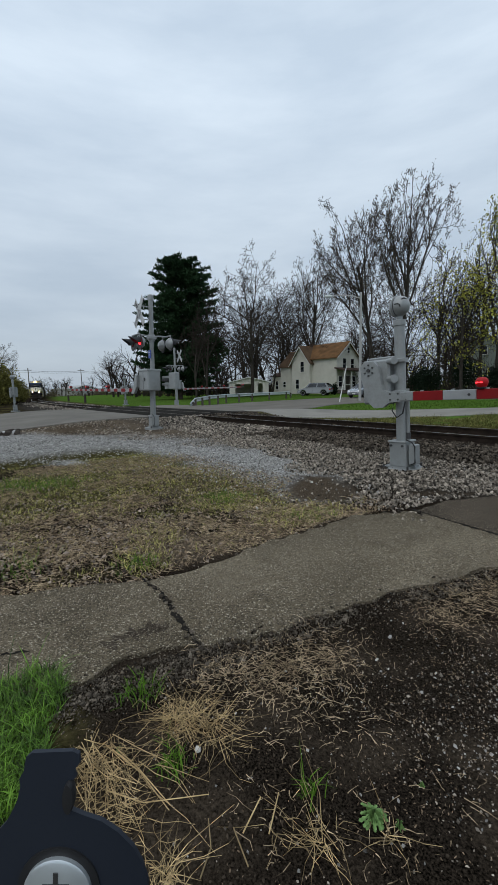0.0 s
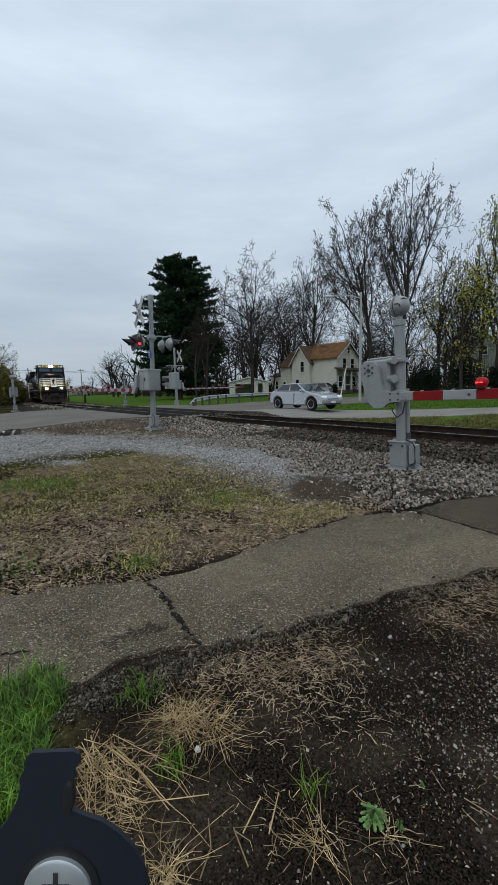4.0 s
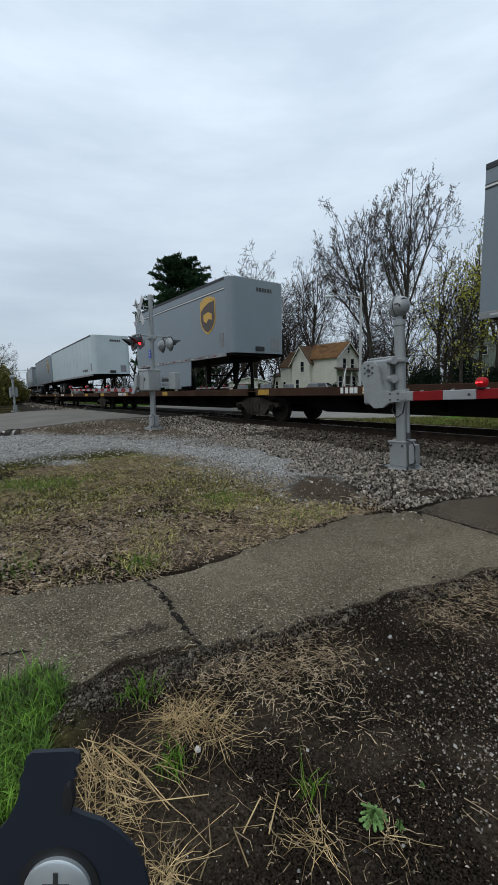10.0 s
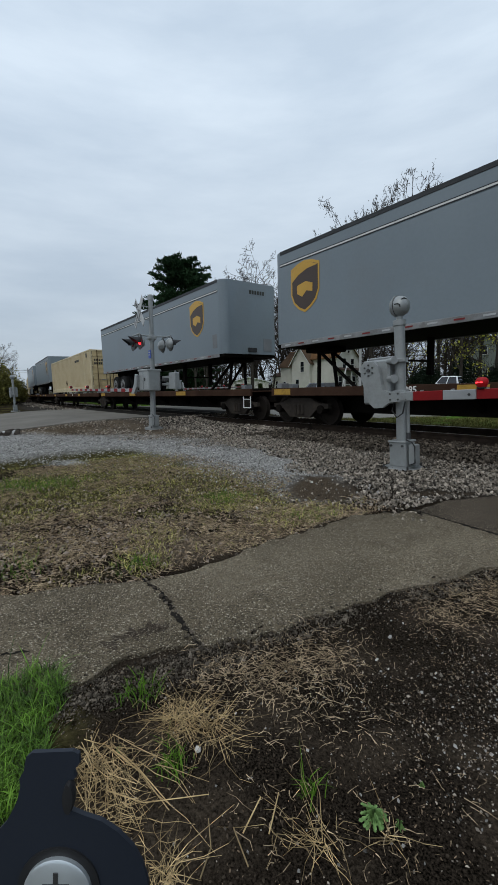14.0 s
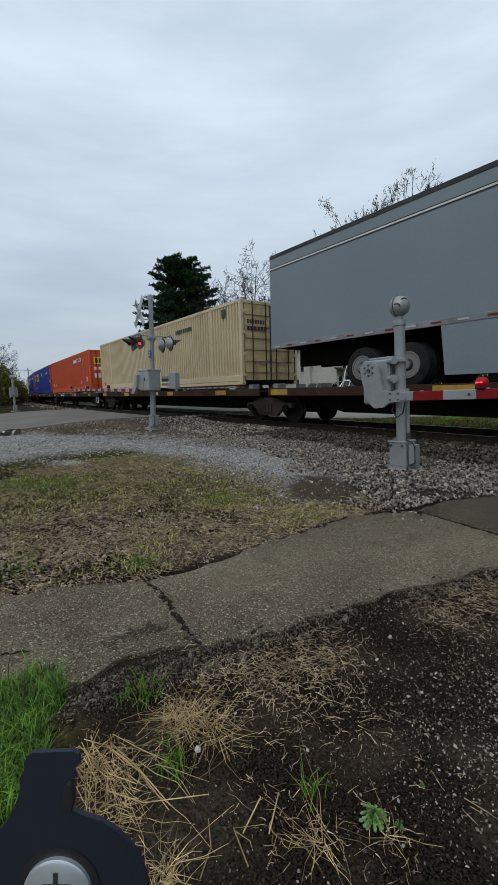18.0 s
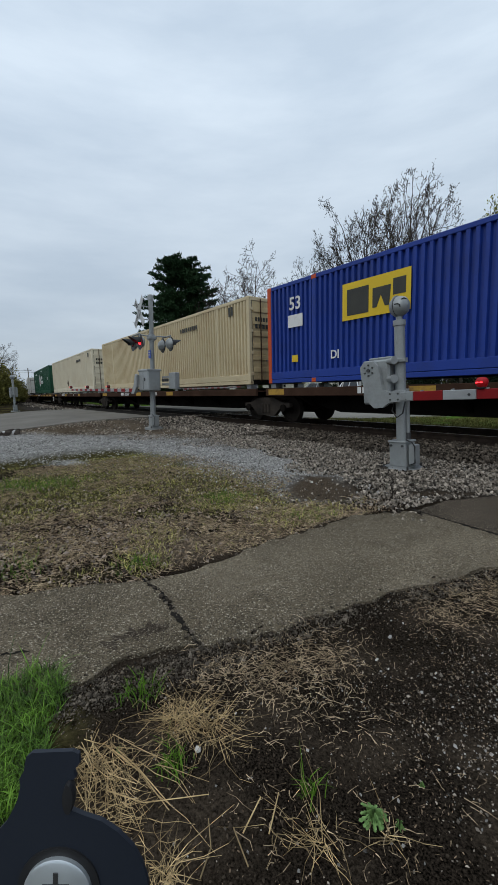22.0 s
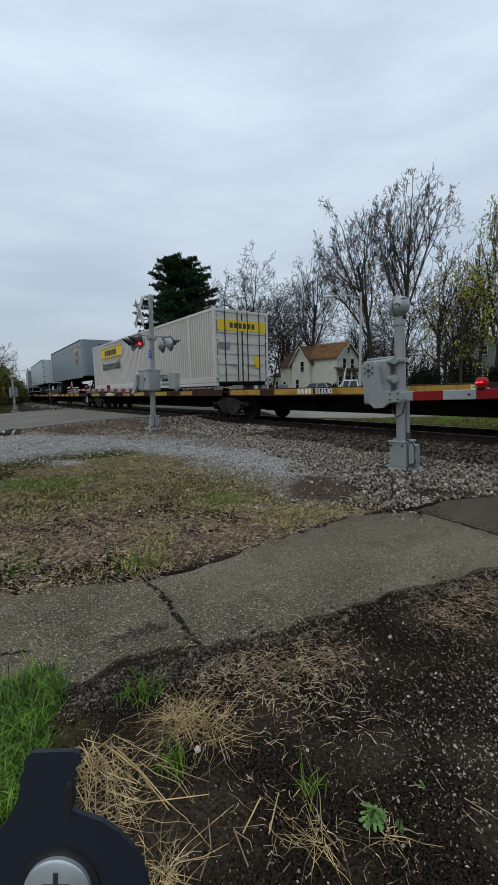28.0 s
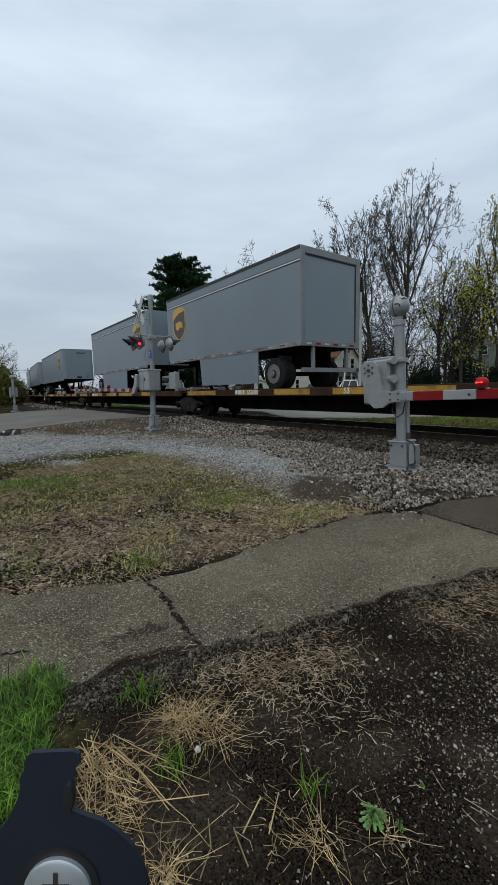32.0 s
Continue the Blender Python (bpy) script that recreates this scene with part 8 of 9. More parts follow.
def vehicle(name, label, paint, L, W, H, cabin, sill=0.24, belt=0.92, bonnet=0.98, tail=1.02, wheel_r=0.33, base=0.27, lamps=False, bed=None):
    """A road car, x forward, origin on the ground at its middle. cabin: x of windshield foot and top, roof end, rear foot."""
    t = thing(name, label, "car")
    h = L / 2
    ax = (-h + base * L * 0.70, h - base * L * 0.72)
    low = [(-h + 0.04, sill + 0.10)]
    for x in ax:
        low += [(x - wheel_r - 0.07, sill)] + [(x + (wheel_r + 0.06) * math.cos(a), wheel_r + (wheel_r + 0.06) * math.sin(a)) for a in np.linspace(math.pi * 0.97, math.pi * 0.03, 9)] + [(x + wheel_r + 0.07, sill)]
    low += [(h - 0.06, sill + 0.06), (h, 0.48), (h - 0.04, 0.68), (h - 0.25, 0.80), (cabin[0], bonnet), (cabin[3], tail), (-h + 0.12, tail - 0.02), (-h, 0.75)]
    body = Shape().slab(low, "y", -W / 2 + 0.02, W / 2 - 0.02)
    n = len(low)
    body.v = [(x, y * (0.90 + 0.10 * (1 - max(0, abs(x) / h - 0.72) / 0.28) if abs(x) / h > 0.72 else 1.0) * (0.97 if z > 0.85 else 1.0), z) for x, y, z in body.v]
    rounded(part("body", body, paint, t), 0.07)
    c = cabin
    w0, w1 = W / 2 - 0.07, W / 2 - 0.24
    cab = Shape().add([(c[0], -w0, bonnet - 0.02), (c[1], -w1, H), (c[2], -w1, H - 0.02), (c[3], -w0, tail - 0.02), (c[0], w0, bonnet - 0.02), (c[1], w1, H), (c[2], w1, H - 0.02), (c[3], w0, tail - 0.02)],
                      [(0, 1, 2, 3), (4, 5, 6, 7), (0, 1, 5, 4), (1, 2, 6, 5), (2, 3, 7, 6), (0, 3, 7, 4)])
    rounded(part("cabin", cab, paint, t), 0.07)

    def quad(nm, a, b, cc, d, push):
        sh = Shape().add([a, b, cc, d] + [tuple(p[i] - push[i] * 2 for i in range(3)) for p in (a, b, cc, d)], [(0, 1, 2, 3), (4, 5, 6, 7), (0, 1, 5, 4), (1, 2, 6, 5), (2, 3, 7, 6), (3, 0, 4, 7)])
        sh.v = [tuple(p[i] + push[i] for i in range(3)) for p in sh.v]
        return part(nm, sh, M_GLASS, t)

    def mixp(a, b, f):
        return tuple(a[i] * (1 - f) + b[i] * f for i in range(3))

    fb, ft, rt, rb = (c[0], w0, bonnet - 0.02), (c[1], w1, H), (c[2], w1, H - 0.02), (c[3], w0, tail - 0.02)
    flip = lambda p, s: (p[0], p[1] * s, p[2])
    quad("windshield", mixp(flip(fb, -0.93), flip(ft, -0.93), 0.08), mixp(flip(fb, 0.93), flip(ft, 0.93), 0.08), mixp(flip(fb, 0.93), flip(ft, 0.93), 0.92), mixp(flip(fb, -0.93), flip(ft, -0.93), 0.92), (0.012, 0, 0.008))
    quad("rear_window", mixp(flip(rb, -0.9), flip(rt, -0.9), 0.15), mixp(flip(rb, 0.9), flip(rt, 0.9), 0.15), mixp(flip(rb, 0.9), flip(rt, 0.9), 0.90), mixp(flip(rb, -0.9), flip(rt, -0.9), 0.90), (-0.012, 0, 0.008))
    for s in (-1, 1):
        F0, F1, R0, R1 = mixp(fb, ft, 0.12), mixp(fb, ft, 0.90), mixp(rb, rt, 0.15), mixp(rb, rt, 0.90)
        for q0, q1 in ((0.06, 0.47), (0.52, 0.93)):
            quad("side_window", flip(mixp(F0, R0, q0), s), flip(mixp(F0, R0, q1), s), flip(mixp(F1, R1, q1), s), flip(mixp(F1, R1, q0), s), (0, s * 0.010, 0.002))
        part("door_seam", Shape().box(0.02, 0.035, s * (W / 2 - 0.022), s * (W / 2 - 0.012), sill + 0.1, belt), M_PLASTIC, t)
        part("mirror", Shape().box(c[0] - 0.35, c[0] - 0.18, s * (W / 2 - 0.04), s * (W / 2 + 0.14), belt + 0.04, belt + 0.17, 0.03), paint, t)
        part("headlight", Shape().box(h - 0.30, h - 0.035, s * (W / 2 - 0.42), s * (W / 2 - 0.13), 0.62, 0.74, 0.03), M_DRL if lamps else M_GLASS, t, "lit headlight" if lamps else "")
        part("tail_light", Shape().box(-h + 0.0, -h + 0.14, s * (W / 2 - 0.38), s * (W / 2 - 0.08), 0.74, 0.92, 0.02), M_TAIL, t)
    part("grille", Shape().box(h - 0.10, h - 0.012, -0.42, 0.42, 0.42, 0.60, 0.02), M_PLASTIC, t)
    part("plate", Shape().box(h - 0.03, h + 0.006, -0.16, 0.16, 0.36, 0.46), M_LETTER, t)
    part("bumper_line", Shape().box(h - 0.12, h - 0.02, -W / 2 + 0.25, W / 2 - 0.25, sill + 0.02, sill + 0.09, 0.01), M_PLASTIC, t)
    rolls = []
    for x in ax:
        for s in (-1, 1):
            w = part("wheel", Shape().turned([(wheel_r * 0.66, -0.10), (wheel_r * 0.94, -0.105), (wheel_r, -0.07), (wheel_r, 0.07), (wheel_r * 0.94, 0.105), (wheel_r * 0.66, 0.10)], "y", 24), M_TYRE, t, smooth=True)
            w.matrix_basis = pose(x, s * (W / 2 - 0.13), wheel_r)
            hub = part("rim", Shape().turned([(wheel_r * 0.68, s * 0.09), (wheel_r * 0.60, s * 0.05), (0.0, s * 0.05)], "y", 20), M_PLASTIC, w)
            part("rim_ring", Shape().turned([(wheel_r * 0.70, s * 0.085), (wheel_r * 0.70, s * 0.108), (wheel_r * 0.62, s * 0.10), (wheel_r * 0.62, s * 0.06)], "y", 24), M_ALLOY, w)
            for k in range(5):
                a = 2 * math.pi * k / 5
                part("spoke", Shape().box(0.0, wheel_r * 0.68, s * 0.055, s * 0.09, -0.062, 0.062, 0.01).moved(pose(0, 0, 0, 0, math.degrees(a), 0)), M_ALLOY, w)
            rolls.append((w, x, s * (W / 2 - 0.13), wheel_r))
    if bed:
        part("bed_interior", Shape().box(bed[0], bed[1], -W / 2 + 0.16, W / 2 - 0.16, tail + 0.0, tail + 0.02), M_PLASTIC, t)
        for s in (-1, 1):
            part("bed_rail", Shape().box(bed[0], bed[1], s * (W / 2 - 0.10), s * (W / 2 - 0.04), tail - 0.02, tail + 0.12, 0.02), paint, t)
        part("tailgate", Shape().box(bed[0], bed[0] + 0.06, -W / 2 + 0.1, W / 2 - 0.1, tail - 0.3, tail + 0.10, 0.02), paint, t)
    return t, rolls


sedan, sedan_wheels = vehicle("sedan", "silver four-door saloon car driving on the lane", M_SILVER, 4.3, 1.70, 1.44, (0.95, 0.10, -1.05, -1.75), lamps=True)
suv, _ = vehicle("parked_suv", "grey sport utility car parked by the house", M_GREYCAR, 4.7, 1.85, 1.72, (1.15, 0.55, -1.75, -2.15), sill=0.32, belt=1.05, bonnet=1.08, tail=1.10, wheel_r=0.37)
suv.matrix_basis = pose(-39.6, 41.2, lay(-39.6, 41.2), 0, 0, 205)
pickup, _ = vehicle("pickup_truck", "white pickup truck waiting behind the crossing", M_WHITECAR, 5.7, 1.95, 1.85, (1.15, 0.55, -0.75, -0.95), sill=0.40, belt=1.10, bonnet=1.12, tail=1.05, wheel_r=0.39, bed=(-2.7, -0.95))


# ---- foreground: straw, grass, litter ----
M_STRAW = surface("dry_straw", (0.21, 0.135, 0.055), (0.60, 0.45, 0.235), 9, 60, 0.7, bump=0, vary=-0.6)
M_DEADGRASS = surface("grey_brown_dead_grass", (0.07, 0.048, 0.030), (0.46, 0.345, 0.22), 9, 60, 0.9, bump=0, vary=-0.8)
M_LAWN = surface("lawn_green", (0.028, 0.066, 0.008), (0.085, 0.145, 0.02), 0.4, 8, 0.9, bump=0, vary=-0.4)
M_LUSH = surface("deep_green_grass", (0.012, 0.036, 0.004), (0.155, 0.30, 0.03), 9, 40, 0.6, bump=0, vary=-0.8)
M_BLEACHED = surface("bleached_grey_straw", (0.12, 0.085, 0.05), (0.58, 0.45, 0.295), 9, 60, 0.8, bump=0, vary=-0.7)
M_GRASS = surface("fresh_grass", (0.05, 0.12, 0.012), (0.13, 0.24, 0.03), 5, 30, 0.8, bump=0, vary=-0.4)
M_THINGRASS = surface("thin_olive_grass", (0.10, 0.115, 0.025), (0.50, 0.44, 0.16), 3, 30, 0.8, bump=0, vary=-0.75)
M_FARGRASS = surface("rough_olive_grass", (0.055, 0.065, 0.015), (0.22, 0.20, 0.07), 3, 30, 0.8, bump=0, vary=-0.7)
M_LEAF = surface("brown_leaf_bits", (0.05, 0.034, 0.022), (0.40, 0.30, 0.205), 7, 40, 0.9, bump=0, vary=-0.8)
M_WEED = surface("pale_weed_leaves", (0.05, 0.11, 0.022), (0.22, 0.36, 0.12), 60, 90, 0.6, bump=0, vary=-0.3)


def stems(name, xy, length, radius, material, label, seed, lift=0.02, tilt=0.10, kink=0.35, aim=None, wander=3.2):
    """Dry stalks lying about, each of three pieces."""
    rng = np.random.default_rng(seed)
    n = len(xy)
    a = rng.uniform(0, 6.283, n) if aim is None else aim + rng.normal(0, wander, n)
    ln = length * np.exp(rng.normal(0, 0.45, n))
    z = ground_height(xy[:, 0], xy[:, 1]) + rng.uniform(0.004, lift, n)
    p = np.stack([xy[:, 0], xy[:, 1], z], 1)
    el = rng.normal(0, tilt, n)
    segs = []
    for k in range(3):
        d = np.stack([np.cos(a) * np.cos(el), np.sin(a) * np.cos(el), np.sin(el)], 1)
        q = p + d * (ln / 3)[:, None]
        floor = ground_height(q[:, 0], q[:, 1]) + 0.003
        q[:, 2] = np.maximum(q[:, 2], floor)
        segs += [(p[i], q[i], radius * (1 - 0.22 * k), radius * (1 - 0.22 * (k + 1)), 0) for i in range(n)]
        p = q
        a = a + rng.normal(0, kink, n)
        el = el - rng.uniform(0, 0.25, n)
    v, f = bars(segs, 3)
    return tagged(new(name, array_mesh(name, v, f, material)), label, "dry grass", kind="stuff")


def blades(name, xy, height, width, material, label, seed, lean=0.5):
    """Upright grass blades, each bent over in two pieces and a tip."""
    rng = np.random.default_rng(seed)
    n = len(xy)
    a = rng.uniform(0, 6.283, n)
    h = height * np.exp(rng.normal(0, 0.35, n))
    le = np.abs(rng.normal(lean, 0.3, n)) * h
    w = width * rng.uniform(0.6, 1.3, n)
    z = ground_height(xy[:, 0], xy[:, 1]) - 0.005
    d = np.stack([np.cos(a), np.sin(a)], 1)
    s = np.stack([-np.sin(a), np.cos(a)], 1)
    rows = []
    for f, wf in ((0, 1.0), (0.45, 0.85), (0.8, 0.5)):
        c = xy + d * (le * f * f)[:, None]
        zz = z + h * (f - 0.22 * f * f)
        for sg in (-1, 1):
            e = c + s * (sg * w * wf / 2)[:, None]
            rows.append(np.concatenate([e, zz[:, None]], 1))
    tip = np.concatenate([xy + d * le[:, None], (z + h * 0.78)[:, None]], 1)
    rows.append(tip + np.array([0.0005, 0, 0]))
    rows.append(tip)
    v = np.stack(rows, 1).reshape(-1, 3)
    k = np.arange(n)[:, None] * 8
    f = np.concatenate([k + np.array([[0, 1, 3, 2]]), k + np.array([[2, 3, 5, 4]]), k + np.array([[4, 5, 6, 7]])])
    return tagged(new(name, array_mesh(name, v, f, material)), label, "grass", kind="stuff")


def blob(n, cx, cy, r, seed):
    rng = np.random.default_rng(seed)
    return np.stack([rng.normal(cx, r, n), rng.normal(cy, r, n)], 1)


def off_path(p):
    x, y = p[:, 0], p[:, 1]
    e = np.interp(y, [-1, 0.08, 0.96, 2.2, 3.2, 3.75], [-2.0, -1.93, -1.74, -1.40, -1.16, -1.28])
    w = np.interp(y, [-1, 0.1, 1.04, 2.2, 3.3, 3.9], [-3.1, -3.03, -2.66, -2.66, -2.66, -2.4])
    return p[((x > e) | (x < w) | (y > 3.9)) & (muddy(x, y) < 0.02)]


straw_a = np.concatenate([blob(110, -1.36, 0.33, 0.055, 1), blob(90, -1.25, 0.34, 0.06, 2), blob(60, -1.12, 0.34, 0.05, 5), blob(130, -1.38, 0.64, 0.06, 3), blob(110, -1.27, 0.71, 0.07, 4), blob(60, -0.92, 0.37, 0.035, 6), blob(16, -0.79, 0.72, 0.03, 7), blob(22, -0.70, 0.77, 0.035, 10)])
stems("straw_stalks", off_path(straw_a), 0.085, 0.0012, M_STRAW, "long pale dry straw stalks matted on the soil", 1, 0.045, 0.25, 0.35)
stems("straw_sweep", off_path(np.concatenate([blob(30, -1.43, 0.335, 0.04, 8), blob(12, -1.30, 0.36, 0.05, 9)])), 0.21, 0.0017, M_STRAW, "long bent straw stalks lying over one another", 2, 0.05, 0.15, 0.20, aim=0.0, wander=0.38)
stems("straw_tuft", off_path(np.concatenate([blob(75, -1.375, 0.65, 0.03, 91), blob(40, -1.26, 0.73, 0.03, 92), blob(26, -0.925, 0.375, 0.015, 93), blob(14, -0.70, 0.765, 0.012, 94), blob(12, -0.60, 0.92, 0.02, 95)])), 0.115, 0.0014, M_STRAW, "tufts of golden dry grass bent over", 31, 0.02, 0.55, 0.25)


def long_stalks():
    """A few long broken stalks lying on the soil."""
    segs = []
    for run in ([(-1.44, 0.39), (-1.27, 0.43), (-1.094, 0.466)], [(-1.43, 0.375), (-1.25, 0.43), (-1.08, 0.455)], [(-1.265, 0.318), (-1.147, 0.398), (-1.045, 0.581)], [(-0.88, 0.60), (-0.92, 0.70)], [(-0.83, 0.66), (-0.90, 0.76)], [(-0.80, 0.56), (-0.90, 0.58)], [(-0.86, 0.44), (-0.90, 0.50), (-0.98, 0.54)]):
        pts = [np.array([x, y, lay(x, y) + 0.012 + 0.01 * (i % 2)]) for i, (x, y) in enumerate(run)]
        segs += [(pts[i], pts[i + 1], 0.0024 - 0.0004 * i, 0.0020 - 0.0004 * i, 0) for i in range(len(pts) - 1)]
    v, f = bars(segs, 5)
    tagged(new("broken_stalks", array_mesh("broken_stalks", v, f, M_STRAW, True)), "long broken straw stalks on dark soil", "dry grass", kind="stuff")


long_stalks()
straw_b = np.concatenate([blob(420, -1.40, 1.12, 0.11, 11), blob(420, -1.30, 1.38, 0.12, 12), blob(170, -1.18, 1.08, 0.10, 13), blob(700, -1.05, 2.55, 0.20, 14), blob(45, -0.95, 1.25, 0.10, 15), blob(450, -0.95, 3.0, 0.25, 16), blob(25, -0.60, 0.95, 0.07, 17), blob(40, -0.95, 0.95, 0.16, 96), blob(32, -0.80, 0.80, 0.12, 97), blob(20, -0.55, 1.25, 0.12, 98), blob(200, -1.50, 0.92, 0.09, 18), blob(120, -1.08, 2.2, 0.08, 19)])
stems("straw_thatch", off_path(straw_b), 0.042, 0.0016, M_BLEACHED, "short bleached straw scattered over dark soil", 3, 0.025, 0.18, 0.5)
dead = scatter(19000, -2.0, 0.8, -0.2, 3.7, lambda x, y: step(0.46, 0.72, value_noise(x, y, 0.45, 71)) * 0.42 * (0.2 + 0.8 * step(1.0, 1.5, y - 0.7 * (x + 1.2))), 21)
stems("dead_grass", off_path(dead), 0.018, 0.0013, M_DEADGRASS, "thin grey-brown dead grass over the soil", 4, 0.014, 0.16, 0.35)
verge = scatter(27000, -8.2, -2.6, -0.2, 4.0, lambda x, y: step(0.30, 0.6, value_noise(x, y, 0.6, 72)) * step(-8.4, -6.0, x + 2.0 * value_noise(x, y, 0.8, 73)) * (1 - 0.85 * cover(x, y)[1]), 22)
stems("verge_thatch", off_path(verge), 0.050, 0.0030, M_DEADGRASS, "matted dry brown grass on the verge", 5, 0.02, 0.18, 0.6)
stems("verge_straw", off_path(verge[::3]), 0.060, 0.0028, M_BLEACHED, "pale dry grass stalks on the verge", 6, 0.025, 0.15, 0.5)
edge = off_path(scatter(9000, -3.9, -2.6, 0.3, 3.6, lambda x, y: 0.25 + 0.75 * step(0.38, 0.6, value_noise(x, y, 0.4, 79)), 41))
stems("edge_thatch", edge, 0.055, 0.0026, M_BLEACHED, "tan dry grass matted along the path edge", 12, 0.025, 0.2, 0.6)
blades("edge_grass", off_path(scatter(9000, -4.2, -2.7, 1.0, 3.5, lambda x, y: step(0.40, 0.62, value_noise(x, y, 0.5, 80)), 42)), 0.032, 0.0075, M_THINGRASS, "short green-brown grass beside the path", 13, 0.8)
lush = np.concatenate([scatter(14000, -2.05, -1.30, -0.6, 0.32, lambda x, y: step(-0.06, 0.05, -(x + 1.50) * 0.9 - (y - 0.16) * 1.9 + 0.2 * (value_noise(x, y, 0.12, 74) - 0.5)), 23)])
blades("lush_grass", lush, 0.070, 0.0042, M_LUSH, "bright green fresh grass", 7, 0.6)
tufts = np.concatenate([blob(700, -6.45, 1.15, 0.26, 31), blob(600, -6.8, 0.62, 0.26, 32), blob(450, -4.15, 2.67, 0.17, 33), blob(130, -2.92, 1.10, 0.09, 34), blob(120, -3.45, 0.31, 0.12, 35), blob(120, -2.88, 3.0, 0.14, 36), blob(60, -1.21, 0.54, 0.03, 37), blob(90, -1.62, 0.58, 0.05, 38), blob(30, -0.84, 0.84, 0.02, 39), blob(40, -7.4, 1.4, 0.2, 40)])
blades("grass_tufts", off_path(tufts), 0.065, 0.0045, M_GRASS, "small green grass tufts", 8, 0.6)
thin = scatter(46000, -8.4, -2.6, -0.4, 4.0, lambda x, y: 0.8 * cover(x, y)[0] + 0.12, 24)
blades("verge_grass", off_path(thin), 0.030, 0.0075, M_THINGRASS, "thin short olive grass on the verge", 9, 0.8)
far_g = scatter(90000, -16.5, 0, 11.9, 20.0, lambda x, y: step(0.0, 0.15, inside(x, y, [(-16.5, 11.8), (-16.5, 12.7)] + LANE_NEAR[1:5] + [(0, 20), (0, 11.8)])) * cover(x, y)[0] * step(0.35, 0.65, value_noise(x, y, 0.9, 75) + 0.15 * step(-9, -4, x)), 25)
blades("far_verge_grass", far_g, 0.08, 0.012, M_FARGRASS, "rough grass between the track and the lane", 10, 0.6)
lawn = scatter(60000, -32, 2, 17.2, 36, lambda x, y: 0.6 * step(-0.05, -0.3, inside(x, y, LANE_FAR[:6] + LANE_NEAR[5::-1])) * step(0.15, 0.4, cover(x, y)[0]) * step(-0.3, -0.9, inside(x, y, [(-17.3, 12.6), (-17.4, 15.0), (-18.3, 18.3), (-19.6, 22.0), (-19.8, 26.5), (-17.5, 31.0), (-10, 34.5), (2, 36), (2, 45), (-16, 41.5), (-27.5, 38.5), (-31.0, 33.0), (-31.4, 26), (-31, 20), (-30.5, 12.6)])) , 26)
blades("lawn_grass", lawn, 0.07, 0.022, M_LAWN, "mown green lawn grass beyond the lane", 11, 0.5)
bits = scatter(26000, -8.0, -2.5, -0.4, 4.0, lambda x, y: 0.4 + 0.6 * step(0.4, 0.6, value_noise(x, y, 0.5, 76)), 27)
bits = off_path(bits)
rngb = np.random.default_rng(5)
vb, fb_ = flakes(rngb, np.concatenate([bits, (ground_height(bits[:, 0], bits[:, 1]) + 0.010)[:, None]], 1), 0.013, 0.6)
tagged(new("leaf_litter", array_mesh("leaf_litter", vb, fb_, M_LEAF)), "small brown leaf scraps on the ground", "leaf litter", kind="stuff")


crumbs = off_path(scatter(30000, -2.0, 0.8, -0.3, 3.7, lambda x, y: 0.3 + 0.7 * step(0.4, 0.6, value_noise(x, y, 0.35, 77)), 30))
vb, fb_ = flakes(rngb, np.concatenate([crumbs, (ground_height(crumbs[:, 0], crumbs[:, 1]) + 0.006)[:, None]], 1), 0.0048, 0.5)
tagged(new("leaf_crumbs", array_mesh("leaf_crumbs", vb, fb_, M_LEAF)), "tiny brown leaf crumbs on dark soil", "leaf litter", kind="stuff")


# ---- weeds ----
def weed(x, y, r, n, seed):
    t = thing("weed", "small green weed rosette on bare soil", "weed", "weeds", m=pose(x, y, lay(x, y)))
    rng = random.Random(seed)
    for i in range(n):
        a = 2.4 * i + rng.uniform(-0.3, 0.3)
        q = r * rng.uniform(0.5, 1.0)
        z = rng.uniform(0.008, 0.045)
        sh = Shape()
        w = q * 0.09
        edge = [(0.25, 0.5), (0.40, 1.2), (0.50, 0.7), (0.66, 1.6), (0.76, 1.0), (0.90, 1.3)]
        rim = [(q * u, -w * k, z * (1 - 0.5 * u)) for u, k in edge] + [(q, 0, z * 0.5)] + [(q * u, w * k, z * (1 - 0.5 * u)) for u, k in reversed(edge)]
        sh.add([(0, 0, 0.004)] + rim + [(q * 0.6, 0, z * 0.55)], [(i, i + 1, 14) for i in range(0, 13)] + [(13, 0, 14)])
        part("leaf", sh.moved(pose(0, 0, 0, 0, 0, math.degrees(a))), M_WEED, t)


weed(-0.665, 0.94, 0.050, 34, 1)
weed(-1.39, 0.40, 0.02, 8, 2)
weed(-0.38, 1.22, 0.03, 8, 3)
weed(-0.63, 1.15, 0.018, 7, 4)
weed(-0.60, 0.98, 0.022, 7, 5)


